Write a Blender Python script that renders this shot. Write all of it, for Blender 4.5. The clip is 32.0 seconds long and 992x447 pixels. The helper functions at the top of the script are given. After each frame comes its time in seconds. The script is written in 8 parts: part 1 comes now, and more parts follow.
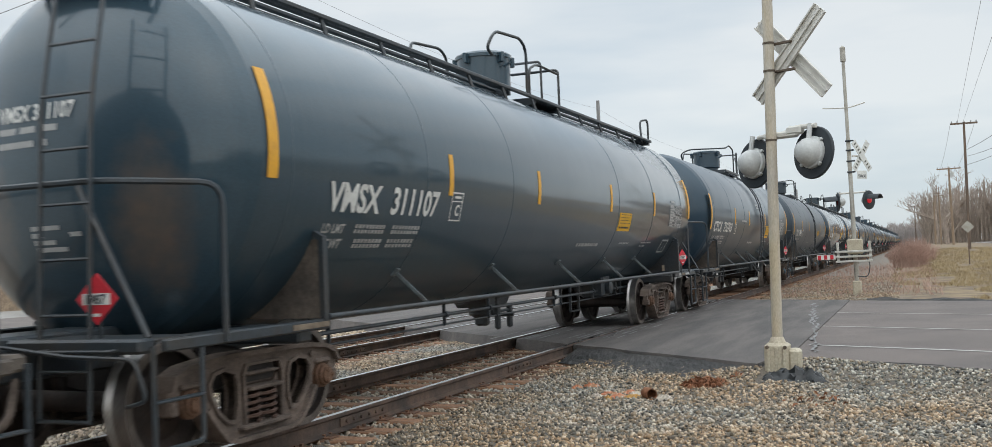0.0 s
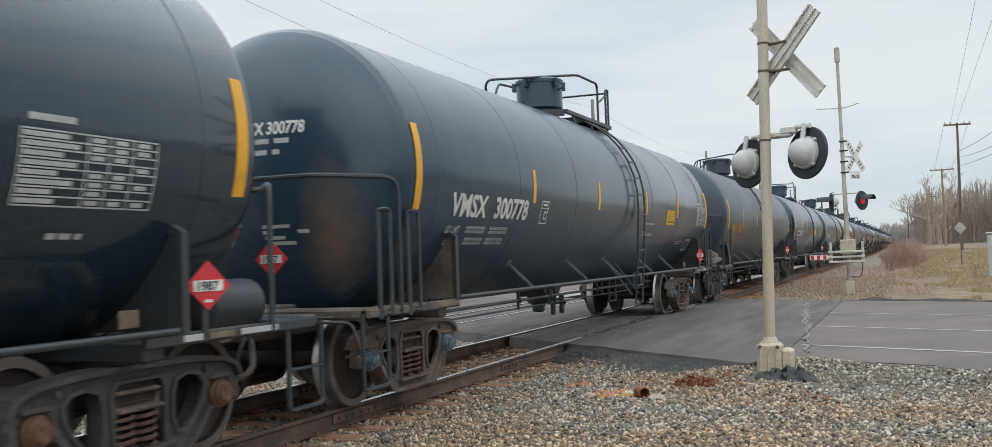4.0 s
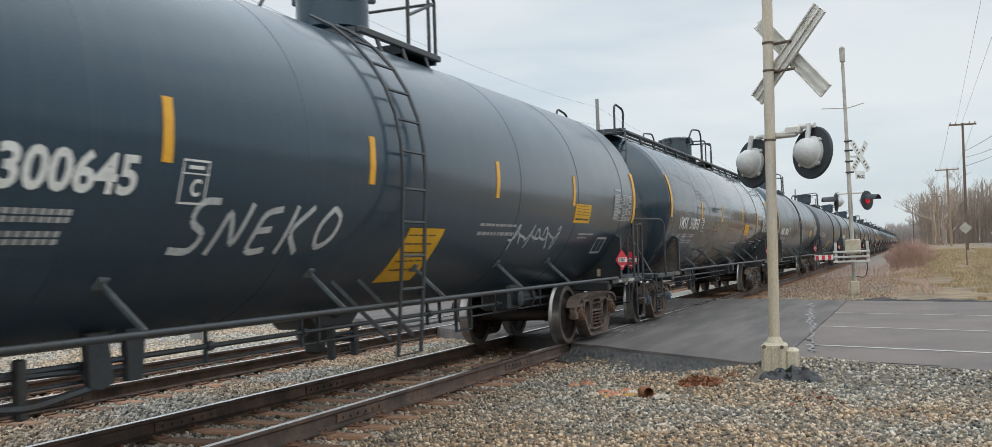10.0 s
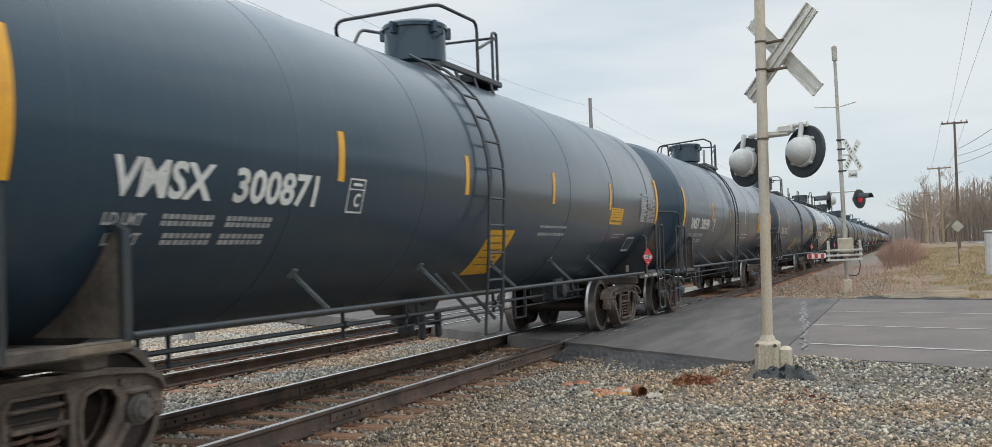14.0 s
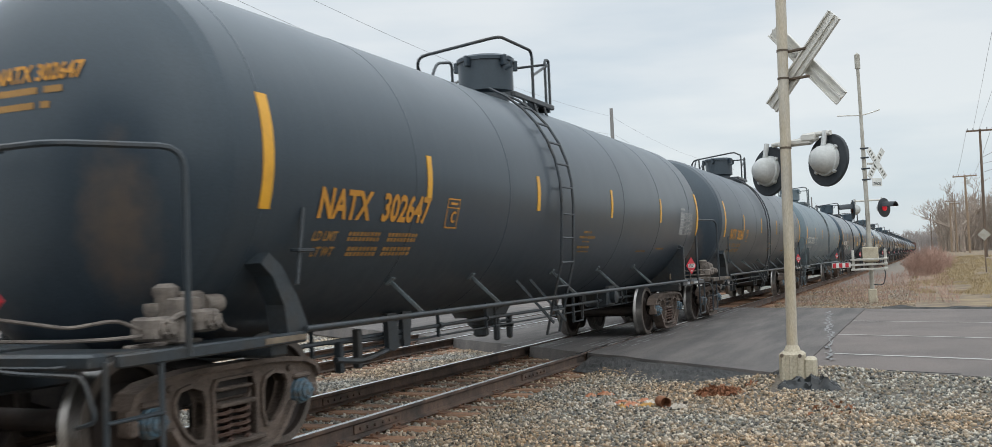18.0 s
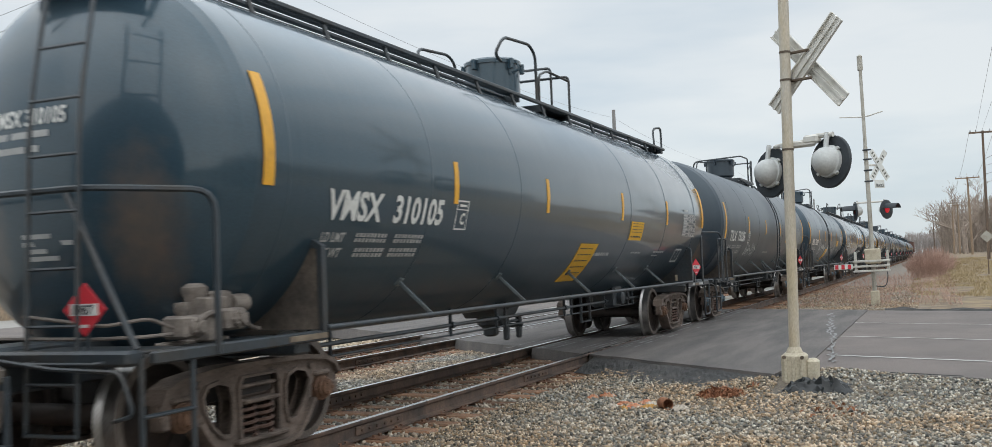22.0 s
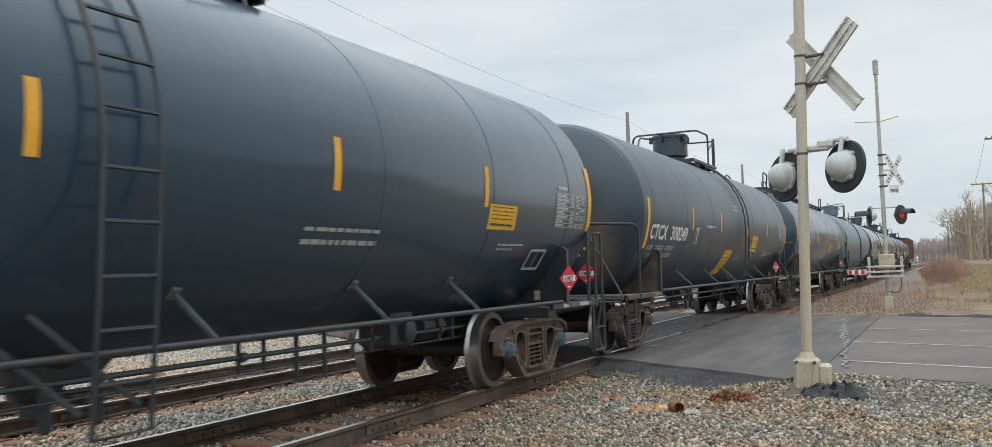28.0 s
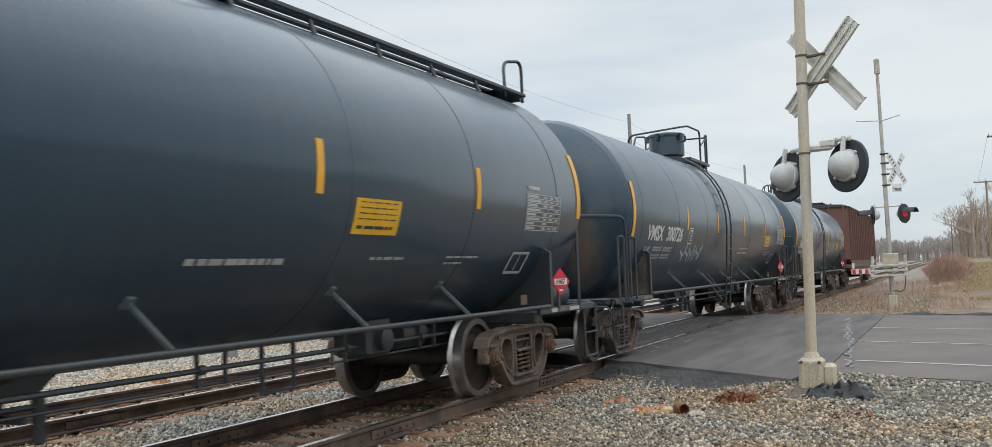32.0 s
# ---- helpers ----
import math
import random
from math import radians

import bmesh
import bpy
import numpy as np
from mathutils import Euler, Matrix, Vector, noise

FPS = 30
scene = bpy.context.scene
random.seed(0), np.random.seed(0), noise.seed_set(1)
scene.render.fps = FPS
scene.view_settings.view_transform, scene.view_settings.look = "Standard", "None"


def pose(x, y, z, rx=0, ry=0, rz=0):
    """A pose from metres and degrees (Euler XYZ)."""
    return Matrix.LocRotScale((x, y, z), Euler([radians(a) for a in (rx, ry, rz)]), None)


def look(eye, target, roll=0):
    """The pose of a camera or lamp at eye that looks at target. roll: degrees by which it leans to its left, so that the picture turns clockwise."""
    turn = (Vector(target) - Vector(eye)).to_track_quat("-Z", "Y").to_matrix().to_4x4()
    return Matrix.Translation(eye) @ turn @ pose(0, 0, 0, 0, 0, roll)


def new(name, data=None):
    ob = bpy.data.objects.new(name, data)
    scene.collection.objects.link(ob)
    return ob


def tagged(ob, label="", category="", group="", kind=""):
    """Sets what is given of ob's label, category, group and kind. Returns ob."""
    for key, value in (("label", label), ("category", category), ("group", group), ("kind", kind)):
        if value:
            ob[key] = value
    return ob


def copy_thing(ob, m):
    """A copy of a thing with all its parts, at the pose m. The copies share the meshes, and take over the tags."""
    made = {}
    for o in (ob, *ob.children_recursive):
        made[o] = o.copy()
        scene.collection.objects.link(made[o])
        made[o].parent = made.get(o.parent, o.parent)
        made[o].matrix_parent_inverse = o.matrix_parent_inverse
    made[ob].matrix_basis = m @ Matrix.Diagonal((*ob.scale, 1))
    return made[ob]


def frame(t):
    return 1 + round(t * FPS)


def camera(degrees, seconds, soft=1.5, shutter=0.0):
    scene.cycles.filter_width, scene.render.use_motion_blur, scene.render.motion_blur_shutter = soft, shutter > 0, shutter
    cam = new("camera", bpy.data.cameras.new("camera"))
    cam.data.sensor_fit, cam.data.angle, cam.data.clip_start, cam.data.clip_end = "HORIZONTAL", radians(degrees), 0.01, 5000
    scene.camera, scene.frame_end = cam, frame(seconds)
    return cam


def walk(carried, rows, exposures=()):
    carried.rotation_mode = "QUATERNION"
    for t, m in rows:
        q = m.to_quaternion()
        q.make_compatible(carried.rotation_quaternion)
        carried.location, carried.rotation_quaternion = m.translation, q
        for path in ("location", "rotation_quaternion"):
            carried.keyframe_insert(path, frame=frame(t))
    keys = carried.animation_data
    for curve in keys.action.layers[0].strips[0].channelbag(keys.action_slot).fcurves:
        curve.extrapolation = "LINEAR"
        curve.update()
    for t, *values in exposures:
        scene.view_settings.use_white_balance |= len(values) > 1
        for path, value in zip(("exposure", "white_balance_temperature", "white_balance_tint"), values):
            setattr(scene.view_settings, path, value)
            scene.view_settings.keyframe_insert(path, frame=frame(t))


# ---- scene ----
# camera: a hand-held phone on one spot beside the track, 1.42 m over the rail head
cam = camera(51.86, 32.0, 0.6, 0.06)
EYE = (0.0, 0.0, 1.417)
TURNS = [  # seconds, yaw, pitch, roll
    (0, 22.216, 1.990, -2.355),
    (0.5, 22.069, 1.862, -2.300),
    (1, 21.926, 1.614, -2.266),
    (1.5, 21.668, 1.456, -2.214),
    (2, 21.502, 1.386, -2.307),
    (2.5, 21.573, 1.360, -2.266),
    (3, 21.594, 1.385, -2.134),
    (3.5, 21.678, 1.567, -2.048),
    (4, 21.874, 1.877, -2.022),
    (4.5, 21.941, 2.102, -2.187),
    (6.5, 22.139, 2.190, -2.151),
    (7, 22.094, 2.172, -2.275),
    (7.5, 21.900, 2.322, -2.382),
    (8, 21.607, 2.282, -2.452),
    (8.5, 21.626, 2.203, -2.187),
    (9, 21.884, 2.098, -1.788),
    (9.5, 22.052, 1.947, -1.794),
    (10, 22.122, 1.847, -1.917),
    (10.5, 22.106, 1.978, -2.197),
    (11, 21.967, 2.090, -2.298),
    (11.5, 21.701, 2.156, -2.387),
    (12, 21.795, 2.393, -2.347),
    (12.5, 21.770, 2.275, -2.191),
    (13, 21.734, 1.927, -2.097),
    (13.5, 21.789, 1.846, -2.063),
    (15.5, 21.530, 1.610, -2.036),
    (16, 21.599, 1.638, -2.114),
    (16.5, 22.252, 1.855, -2.291),
    (17, 22.437, 2.107, -2.453),
    (17.5, 22.625, 2.308, -2.378),
    (18, 22.955, 2.465, -2.352),
    (18.5, 23.280, 2.691, -2.447),
    (19, 23.302, 2.653, -2.359),
    (19.5, 23.232, 2.426, -2.363),
    (20, 23.343, 2.436, -2.439),
    (20.5, 23.434, 2.399, -2.292),
    (21, 23.426, 2.391, -2.265),
    (21.5, 23.319, 2.512, -2.197),
    (22, 23.073, 2.543, -2.288),
    (22.5, 22.859, 2.531, -2.269),
    (23, 22.738, 2.342, -2.271),
    (23.5, 22.609, 2.152, -2.044),
    (24, 22.698, 2.192, -1.986),
    (24.5, 22.786, 2.310, -1.991),
    (25, 22.906, 2.367, -2.067),
    (25.5, 22.957, 2.406, -2.183),
    (26, 23.279, 2.165, -2.028),
    (26.5, 23.804, 2.100, -1.968),
    (28.5, 23.751, 2.757, -1.644),
    (29, 23.772, 2.833, -1.960),
    (29.5, 23.747, 2.986, -1.939),
    (30, 23.606, 3.047, -1.986),
    (30.5, 23.655, 3.018, -2.035),
    (31, 23.757, 2.907, -2.028),
    (31.5, 23.811, 2.834, -2.108),
    (32, 23.924, 2.837, -2.307),
]


def aim(yaw, pitch, roll):
    a, b = radians(yaw), radians(pitch)
    ahead = Vector((-math.sin(a) * math.cos(b), math.cos(a) * math.cos(b), math.sin(b)))
    return look(EYE, Vector(EYE) + ahead, roll)


walk(cam, [(t, aim(y, p, r)) for t, y, p, r in TURNS])

# ---- sky and light: a bright overcast winter day ----
world = bpy.data.worlds.new("overcast_sky")
scene.world = world
world.use_nodes = True
wn, wl = world.node_tree.nodes, world.node_tree.links
wn.clear()
w_out = wn.new("ShaderNodeOutputWorld")
w_bg = wn.new("ShaderNodeBackground")
w_sky = wn.new("ShaderNodeTexSky")
w_sky.sky_type = "NISHITA"
w_sky.sun_disc = False
w_sky.sun_elevation = radians(38)
w_sky.sun_rotation = radians(149)
w_gain = wn.new("ShaderNodeVectorMath")
w_gain.operation = "SCALE"
w_gain.inputs["Scale"].default_value = 0.11
w_tc = wn.new("ShaderNodeTexCoord")
w_map = wn.new("ShaderNodeMapping")
w_map.inputs["Scale"].default_value = (1.2, 1.2, 5.5)
w_noise = wn.new("ShaderNodeTexNoise")
w_noise.inputs["Scale"].default_value = 1.9
w_noise.inputs["Detail"].default_value = 5.0
w_noise.inputs["Roughness"].default_value = 0.5
w_ramp = wn.new("ShaderNodeValToRGB")
w_ramp.color_ramp.elements[0].position = 0.36
w_ramp.color_ramp.elements[0].color = (0.60, 0.69, 0.76, 1)
w_ramp.color_ramp.elements[1].position = 0.60
w_ramp.color_ramp.elements[1].color = (0.83, 0.865, 0.875, 1)
w_mix = wn.new("ShaderNodeMixRGB")
w_mix.inputs["Fac"].default_value = 0.86
wl.new(w_tc.outputs["Generated"], w_map.inputs["Vector"])
wl.new(w_map.outputs["Vector"], w_noise.inputs["Vector"])
wl.new(w_noise.outputs["Fac"], w_ramp.inputs["Fac"])
wl.new(w_sky.outputs["Color"], w_gain.inputs[0])
wl.new(w_gain.outputs["Vector"], w_mix.inputs["Color1"])
wl.new(w_ramp.outputs["Color"], w_mix.inputs["Color2"])
wl.new(w_mix.outputs["Color"], w_bg.inputs["Color"])
# an overcast sky grows brighter towards the zenith
w_sep = wn.new("ShaderNodeSeparateXYZ")
w_up = wn.new("ShaderNodeMapRange")
w_up.interpolation_type = "SMOOTHSTEP"
w_up.inputs["From Min"].default_value, w_up.inputs["From Max"].default_value = 0.22, 0.85
w_up.inputs["To Min"].default_value, w_up.inputs["To Max"].default_value = 1.0, 2.6
wl.new(w_tc.outputs["Generated"], w_sep.inputs[0])
wl.new(w_sep.outputs["Z"], w_up.inputs["Value"])
wl.new(w_up.outputs["Result"], w_bg.inputs["Strength"])
wl.new(w_bg.outputs["Background"], w_out.inputs["Surface"])

sun = new("sun", bpy.data.lights.new("sun", "SUN"))
sun.data.energy = 0.85
sun.data.angle = radians(130)
sun.data.color = (1.0, 0.96, 0.9)
sun.matrix_world = look((30, -10, 45), (0, 40, 0))

# ---- materials ----


def material(name, base, rough=0.6, metal=0.0, vary=0.25, scale=3.0, fine=40.0, bump=0.0, other=None, patch=0.5, coat=0.0, spec=0.5,
             per_object=0.0, obj_coords=True, stretch=(1, 1, 1), fine_amount=0.5):
    """A surface with large patches (other colour) and fine grain, rough and relief."""
    m = bpy.data.materials.new(name)
    m.use_nodes = True
    n, l = m.node_tree.nodes, m.node_tree.links
    b = n["Principled BSDF"]
    tc = n.new("ShaderNodeTexCoord")
    mp = n.new("ShaderNodeMapping")
    mp.inputs["Scale"].default_value = stretch
    l.new(tc.outputs["Object"], mp.inputs["Vector"])
    big = n.new("ShaderNodeTexNoise")
    big.inputs["Scale"].default_value = scale
    big.inputs["Detail"].default_value = 4
    big.inputs["Roughness"].default_value = 0.6
    small = n.new("ShaderNodeTexNoise")
    small.inputs["Scale"].default_value = fine
    small.inputs["Detail"].default_value = 3
    l.new(mp.outputs["Vector"], big.inputs["Vector"])
    l.new(mp.outputs["Vector"], small.inputs["Vector"])
    other = other or tuple(c * (1 - vary) for c in base)
    ramp = n.new("ShaderNodeValToRGB")
    ramp.color_ramp.elements[0].position = max(0.0, patch - 0.14)
    ramp.color_ramp.elements[1].position = min(1.0, patch + 0.14)
    ramp.color_ramp.elements[0].color = (*base, 1)
    ramp.color_ramp.elements[1].color = (*other, 1)
    l.new(big.outputs["Fac"], ramp.inputs["Fac"])
    grain = n.new("ShaderNodeMapRange")
    grain.inputs["From Min"].default_value, grain.inputs["From Max"].default_value = 0.3, 0.7
    grain.inputs["To Min"].default_value, grain.inputs["To Max"].default_value = 1 - vary * fine_amount, 1 + vary * fine_amount
    l.new(small.outputs["Fac"], grain.inputs["Value"])
    mul = n.new("ShaderNodeVectorMath")
    mul.operation = "SCALE"
    l.new(ramp.outputs["Color"], mul.inputs[0])
    l.new(grain.outputs["Result"], mul.inputs["Scale"])
    last = mul.outputs["Vector"]
    if per_object:
        info = n.new("ShaderNodeObjectInfo")
        rr = n.new("ShaderNodeMapRange")
        rr.inputs["To Min"].default_value, rr.inputs["To Max"].default_value = 1 - per_object, 1 + per_object
        l.new(info.outputs["Random"], rr.inputs["Value"])
        mul2 = n.new("ShaderNodeVectorMath")
        mul2.operation = "SCALE"
        l.new(last, mul2.inputs[0])
        l.new(rr.outputs["Result"], mul2.inputs["Scale"])
        last = mul2.outputs["Vector"]
    l.new(last, b.inputs["Base Color"])
    rg = n.new("ShaderNodeMapRange")
    rg.inputs["To Min"].default_value, rg.inputs["To Max"].default_value = max(0.03, rough - 0.1), min(1, rough + 0.1)
    l.new(big.outputs["Fac"], rg.inputs["Value"])
    l.new(rg.outputs["Result"], b.inputs["Roughness"])
    b.inputs["Metallic"].default_value = metal
    b.inputs["Specular IOR Level"].default_value = spec
    b.inputs["Coat Weight"].default_value = coat
    b.inputs["Coat Roughness"].default_value = rough * 0.8
    if bump:
        bp = n.new("ShaderNodeBump")
        bp.inputs["Strength"].default_value = bump
        bp.inputs["Distance"].default_value = 0.02
        l.new(small.outputs["Fac"], bp.inputs["Height"])
        l.new(bp.outputs["Normal"], b.inputs["Normal"])
    return m


def tank_paint(name, base, rough, dust, coat=0.0, coat_rough=0.2):
    """Tank paint: slight sheet-metal waviness, faded patches, wheel spray dried on the heads."""
    m = material(name, base, rough, 0.0, 0.3, 0.55, 60.0, 0.0, dust, 0.62, coat, 0.32)
    n, l = m.node_tree.nodes, m.node_tree.links
    b = n["Principled BSDF"]
    b.inputs["Coat Roughness"].default_value = coat_rough
    b.inputs["Specular Tint"].default_value = (0.74, 0.92, 1.0, 1)
    tc = n.new("ShaderNodeTexCoord")
    mp = n.new("ShaderNodeMapping")
    mp.inputs["Scale"].default_value = (0.5, 0.9, 0.6)
    wave = n.new("ShaderNodeTexNoise")
    wave.inputs["Scale"].default_value = 0.9
    wave.inputs["Detail"].default_value = 1
    bp = n.new("ShaderNodeBump")
    bp.inputs["Strength"].default_value = 0.07
    bp.inputs["Distance"].default_value = 0.12
    l.new(tc.outputs["Object"], mp.inputs["Vector"])
    l.new(mp.outputs["Vector"], wave.inputs["Vector"])
    l.new(wave.outputs["Fac"], bp.inputs["Height"])
    l.new(bp.outputs["Normal"], b.inputs["Normal"])
    l.new(bp.outputs["Normal"], b.inputs["Coat Normal"])
    # brown spray thrown up by the wheels, a soft oval low on each head
    oval = n.new("ShaderNodeVectorMath")
    oval.operation = "ABSOLUTE"
    l.new(tc.outputs["Object"], oval.inputs[0])
    mp2 = n.new("ShaderNodeMapping")
    mp2.inputs["Location"].default_value = (-0.80 * 3.0, -8.05 * 2.2, -1.72 * 1.35)
    mp2.inputs["Scale"].default_value = (3.0, 2.2, 1.35)
    l.new(oval.outputs["Vector"], mp2.inputs["Vector"])
    ln = n.new("ShaderNodeVectorMath")
    ln.operation = "LENGTH"
    l.new(mp2.outputs["Vector"], ln.inputs[0])
    spots = n.new("ShaderNodeTexNoise")
    spots.inputs["Scale"].default_value = 7.0
    spots.inputs["Detail"].default_value = 5
    l.new(tc.outputs["Object"], spots.inputs["Vector"])
    add = n.new("ShaderNodeMath")
    add.operation = "MULTIPLY_ADD"
    add.inputs[1].default_value = 0.9
    l.new(spots.outputs["Fac"], add.inputs[0])
    l.new(ln.outputs["Value"], add.inputs[2])
    fade = n.new("ShaderNodeMapRange")
    fade.inputs["From Min"].default_value, fade.inputs["From Max"].default_value = 0.55, 1.60
    fade.inputs["To Min"].default_value, fade.inputs["To Max"].default_value = 0.9, 0.0
    l.new(add.outputs[0], fade.inputs["Value"])
    mix = n.new("ShaderNodeMixRGB")
    mix.inputs["Color2"].default_value = (0.150, 0.108, 0.078, 1)
    l.new(fade.outputs["Result"], mix.inputs["Fac"])
    l.new(b.inputs["Base Color"].links[0].from_socket, mix.inputs["Color1"])
    l.new(mix.outputs["Color"], b.inputs["Base Color"])
    # coat and specular level are weaker low on the tank, with a noisy edge
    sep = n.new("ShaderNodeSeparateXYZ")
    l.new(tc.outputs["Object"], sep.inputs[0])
    gloss_height = n.new("ShaderNodeMath")
    gloss_height.operation = "MULTIPLY_ADD"
    gloss_height.inputs[1].default_value = 0.35
    l.new(spots.outputs["Fac"], gloss_height.inputs[0])
    l.new(sep.outputs["Z"], gloss_height.inputs[2])
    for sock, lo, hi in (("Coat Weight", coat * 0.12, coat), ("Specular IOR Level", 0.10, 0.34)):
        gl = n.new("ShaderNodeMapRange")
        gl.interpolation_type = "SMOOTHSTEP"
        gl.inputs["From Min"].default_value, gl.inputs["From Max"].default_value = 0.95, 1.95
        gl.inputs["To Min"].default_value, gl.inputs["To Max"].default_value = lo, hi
        l.new(gloss_height.outputs[0], gl.inputs["Value"])
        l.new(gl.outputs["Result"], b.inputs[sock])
    # thin rain streaks down the flanks
    mp3 = n.new("ShaderNodeMapping")
    mp3.inputs["Scale"].default_value = (0.3, 5.0, 0.22)
    l.new(tc.outputs["Object"], mp3.inputs["Vector"])
    run = n.new("ShaderNodeTexNoise")
    run.inputs["Scale"].default_value = 2.2
    run.inputs["Detail"].default_value = 4
    l.new(mp3.outputs["Vector"], run.inputs["Vector"])
    streak = n.new("ShaderNodeMapRange")
    streak.inputs["From Min"].default_value, streak.inputs["From Max"].default_value = 0.50, 0.72
    streak.inputs["To Max"].default_value = 0.22
    l.new(run.outputs["Fac"], streak.inputs["Value"])
    mixs = n.new("ShaderNodeMixRGB")
    mixs.inputs["Color2"].default_value = (0.052, 0.066, 0.078, 1)
    l.new(streak.outputs["Result"], mixs.inputs["Fac"])
    l.new(mix.outputs["Color"], mixs.inputs["Color1"])
    l.new(mixs.outputs["Color"], b.inputs["Base Color"])
    return m


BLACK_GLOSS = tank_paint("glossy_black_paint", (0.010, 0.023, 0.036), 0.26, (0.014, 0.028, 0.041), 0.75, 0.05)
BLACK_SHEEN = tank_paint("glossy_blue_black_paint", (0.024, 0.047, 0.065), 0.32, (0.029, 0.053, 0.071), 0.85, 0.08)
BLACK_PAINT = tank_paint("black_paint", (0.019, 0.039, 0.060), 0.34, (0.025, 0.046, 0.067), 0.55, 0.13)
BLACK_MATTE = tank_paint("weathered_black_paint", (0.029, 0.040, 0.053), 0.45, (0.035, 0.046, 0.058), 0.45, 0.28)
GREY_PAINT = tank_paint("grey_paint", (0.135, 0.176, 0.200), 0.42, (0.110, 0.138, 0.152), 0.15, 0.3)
BLACK_STEEL = material("black_steel", (0.030, 0.038, 0.045), 0.42, 0.0, 0.4, 2.5, 30, 0.1, (0.04, 0.035, 0.03), 0.6)
GREY_STEEL = material("grey_painted_steel", (0.10, 0.125, 0.135), 0.5, 0.0, 0.35, 2.5, 30, 0.1, (0.06, 0.055, 0.05), 0.6)
DUSTY_STEEL = material("dusty_steel", (0.135, 0.110, 0.088), 0.85, 0.0, 0.4, 2.2, 30, 0.25, (0.055, 0.046, 0.040), 0.52)
TRUCK_STEEL = material("road_dirt_cast_steel", (0.165, 0.125, 0.102), 0.85, 0.0, 0.45, 3.0, 45, 0.45, (0.075, 0.058, 0.048), 0.54)
SOOTY_CAST = material("sooty_cast_steel", (0.070, 0.068, 0.066), 0.8, 0.0, 0.4, 3.0, 45, 0.4, (0.045, 0.036, 0.031), 0.5)
# near-black for bolsters and spring blocks, shade inside the trucks included; also hoses
DARK_CAST = material("oily_dark_casting", (0.040, 0.032, 0.028), 0.8, 0.0, 0.4, 4.0, 45, 0.3, (0.020, 0.017, 0.016), 0.5)
SPRING_STEEL = material("rusty_spring_steel", (0.115, 0.068, 0.052), 0.8, 0.1, 0.4, 5.0, 40, 0.2)
WHEEL_STEEL = material("brown_wheel_steel", (0.050, 0.034, 0.027), 0.7, 0.2, 0.4, 3.0, 40, 0.15, (0.024, 0.019, 0.017), 0.5)
# rim and tread colours raised for sky light on them; treads are worn too
RIM_STEEL = material("grey_brown_wheel_rim", (0.15, 0.125, 0.108), 0.6, 0.3, 0.4, 3.0, 40, 0.1)
TREAD_STEEL = material("worn_bright_steel", (0.42, 0.40, 0.385), 0.33, 0.9, 0.3, 6.0, 60, 0.05)
BEARING_BLUE = material("blue_bearing_cap", (0.10, 0.20, 0.28), 0.6, 0.0, 0.4, 14.0, 50, 0.1, (0.085, 0.085, 0.08), 0.47)
BEARING_RUST = material("rusty_bearing_cap", (0.16, 0.085, 0.05), 0.8, 0.0, 0.4, 8.0, 50, 0.2)
BEARING_GREY = material("grey_bearing_cap", (0.14, 0.125, 0.115), 0.75, 0.0, 0.4, 8.0, 50, 0.2)
YELLOW_TAPE = material("yellow_reflective_tape", (0.72, 0.36, 0.025), 0.4, 0.0, 0.15, 5.0, 60, 0.03, (0.58, 0.29, 0.03), 0.6)
YELLOW_STICKER = material("yellow_sticker", (0.74, 0.40, 0.015), 0.5, 0.0, 0.15, 4.0, 50)
WHITE_LETTER = material("white_lettering", (0.66, 0.66, 0.63), 0.6, 0.0, 0.2, 3.0, 30, 0.0, (0.5, 0.49, 0.46), 0.62)
ORANGE_LETTER = material("orange_lettering", (0.60, 0.27, 0.03), 0.6, 0.0, 0.2, 3.0, 30)
SMALL_WHITE = material("faded_white_lettering", (0.42, 0.42, 0.41), 0.7, 0.0, 0.2, 3.0, 30)
SMALL_ORANGE = material("faded_orange_lettering", (0.36, 0.19, 0.05), 0.7, 0.0, 0.2, 3.0, 30)
RED_PLACARD = material("red_placard", (0.56, 0.03, 0.045), 0.45, 0.0, 0.15, 6.0, 50)

# ---- mesh building ----


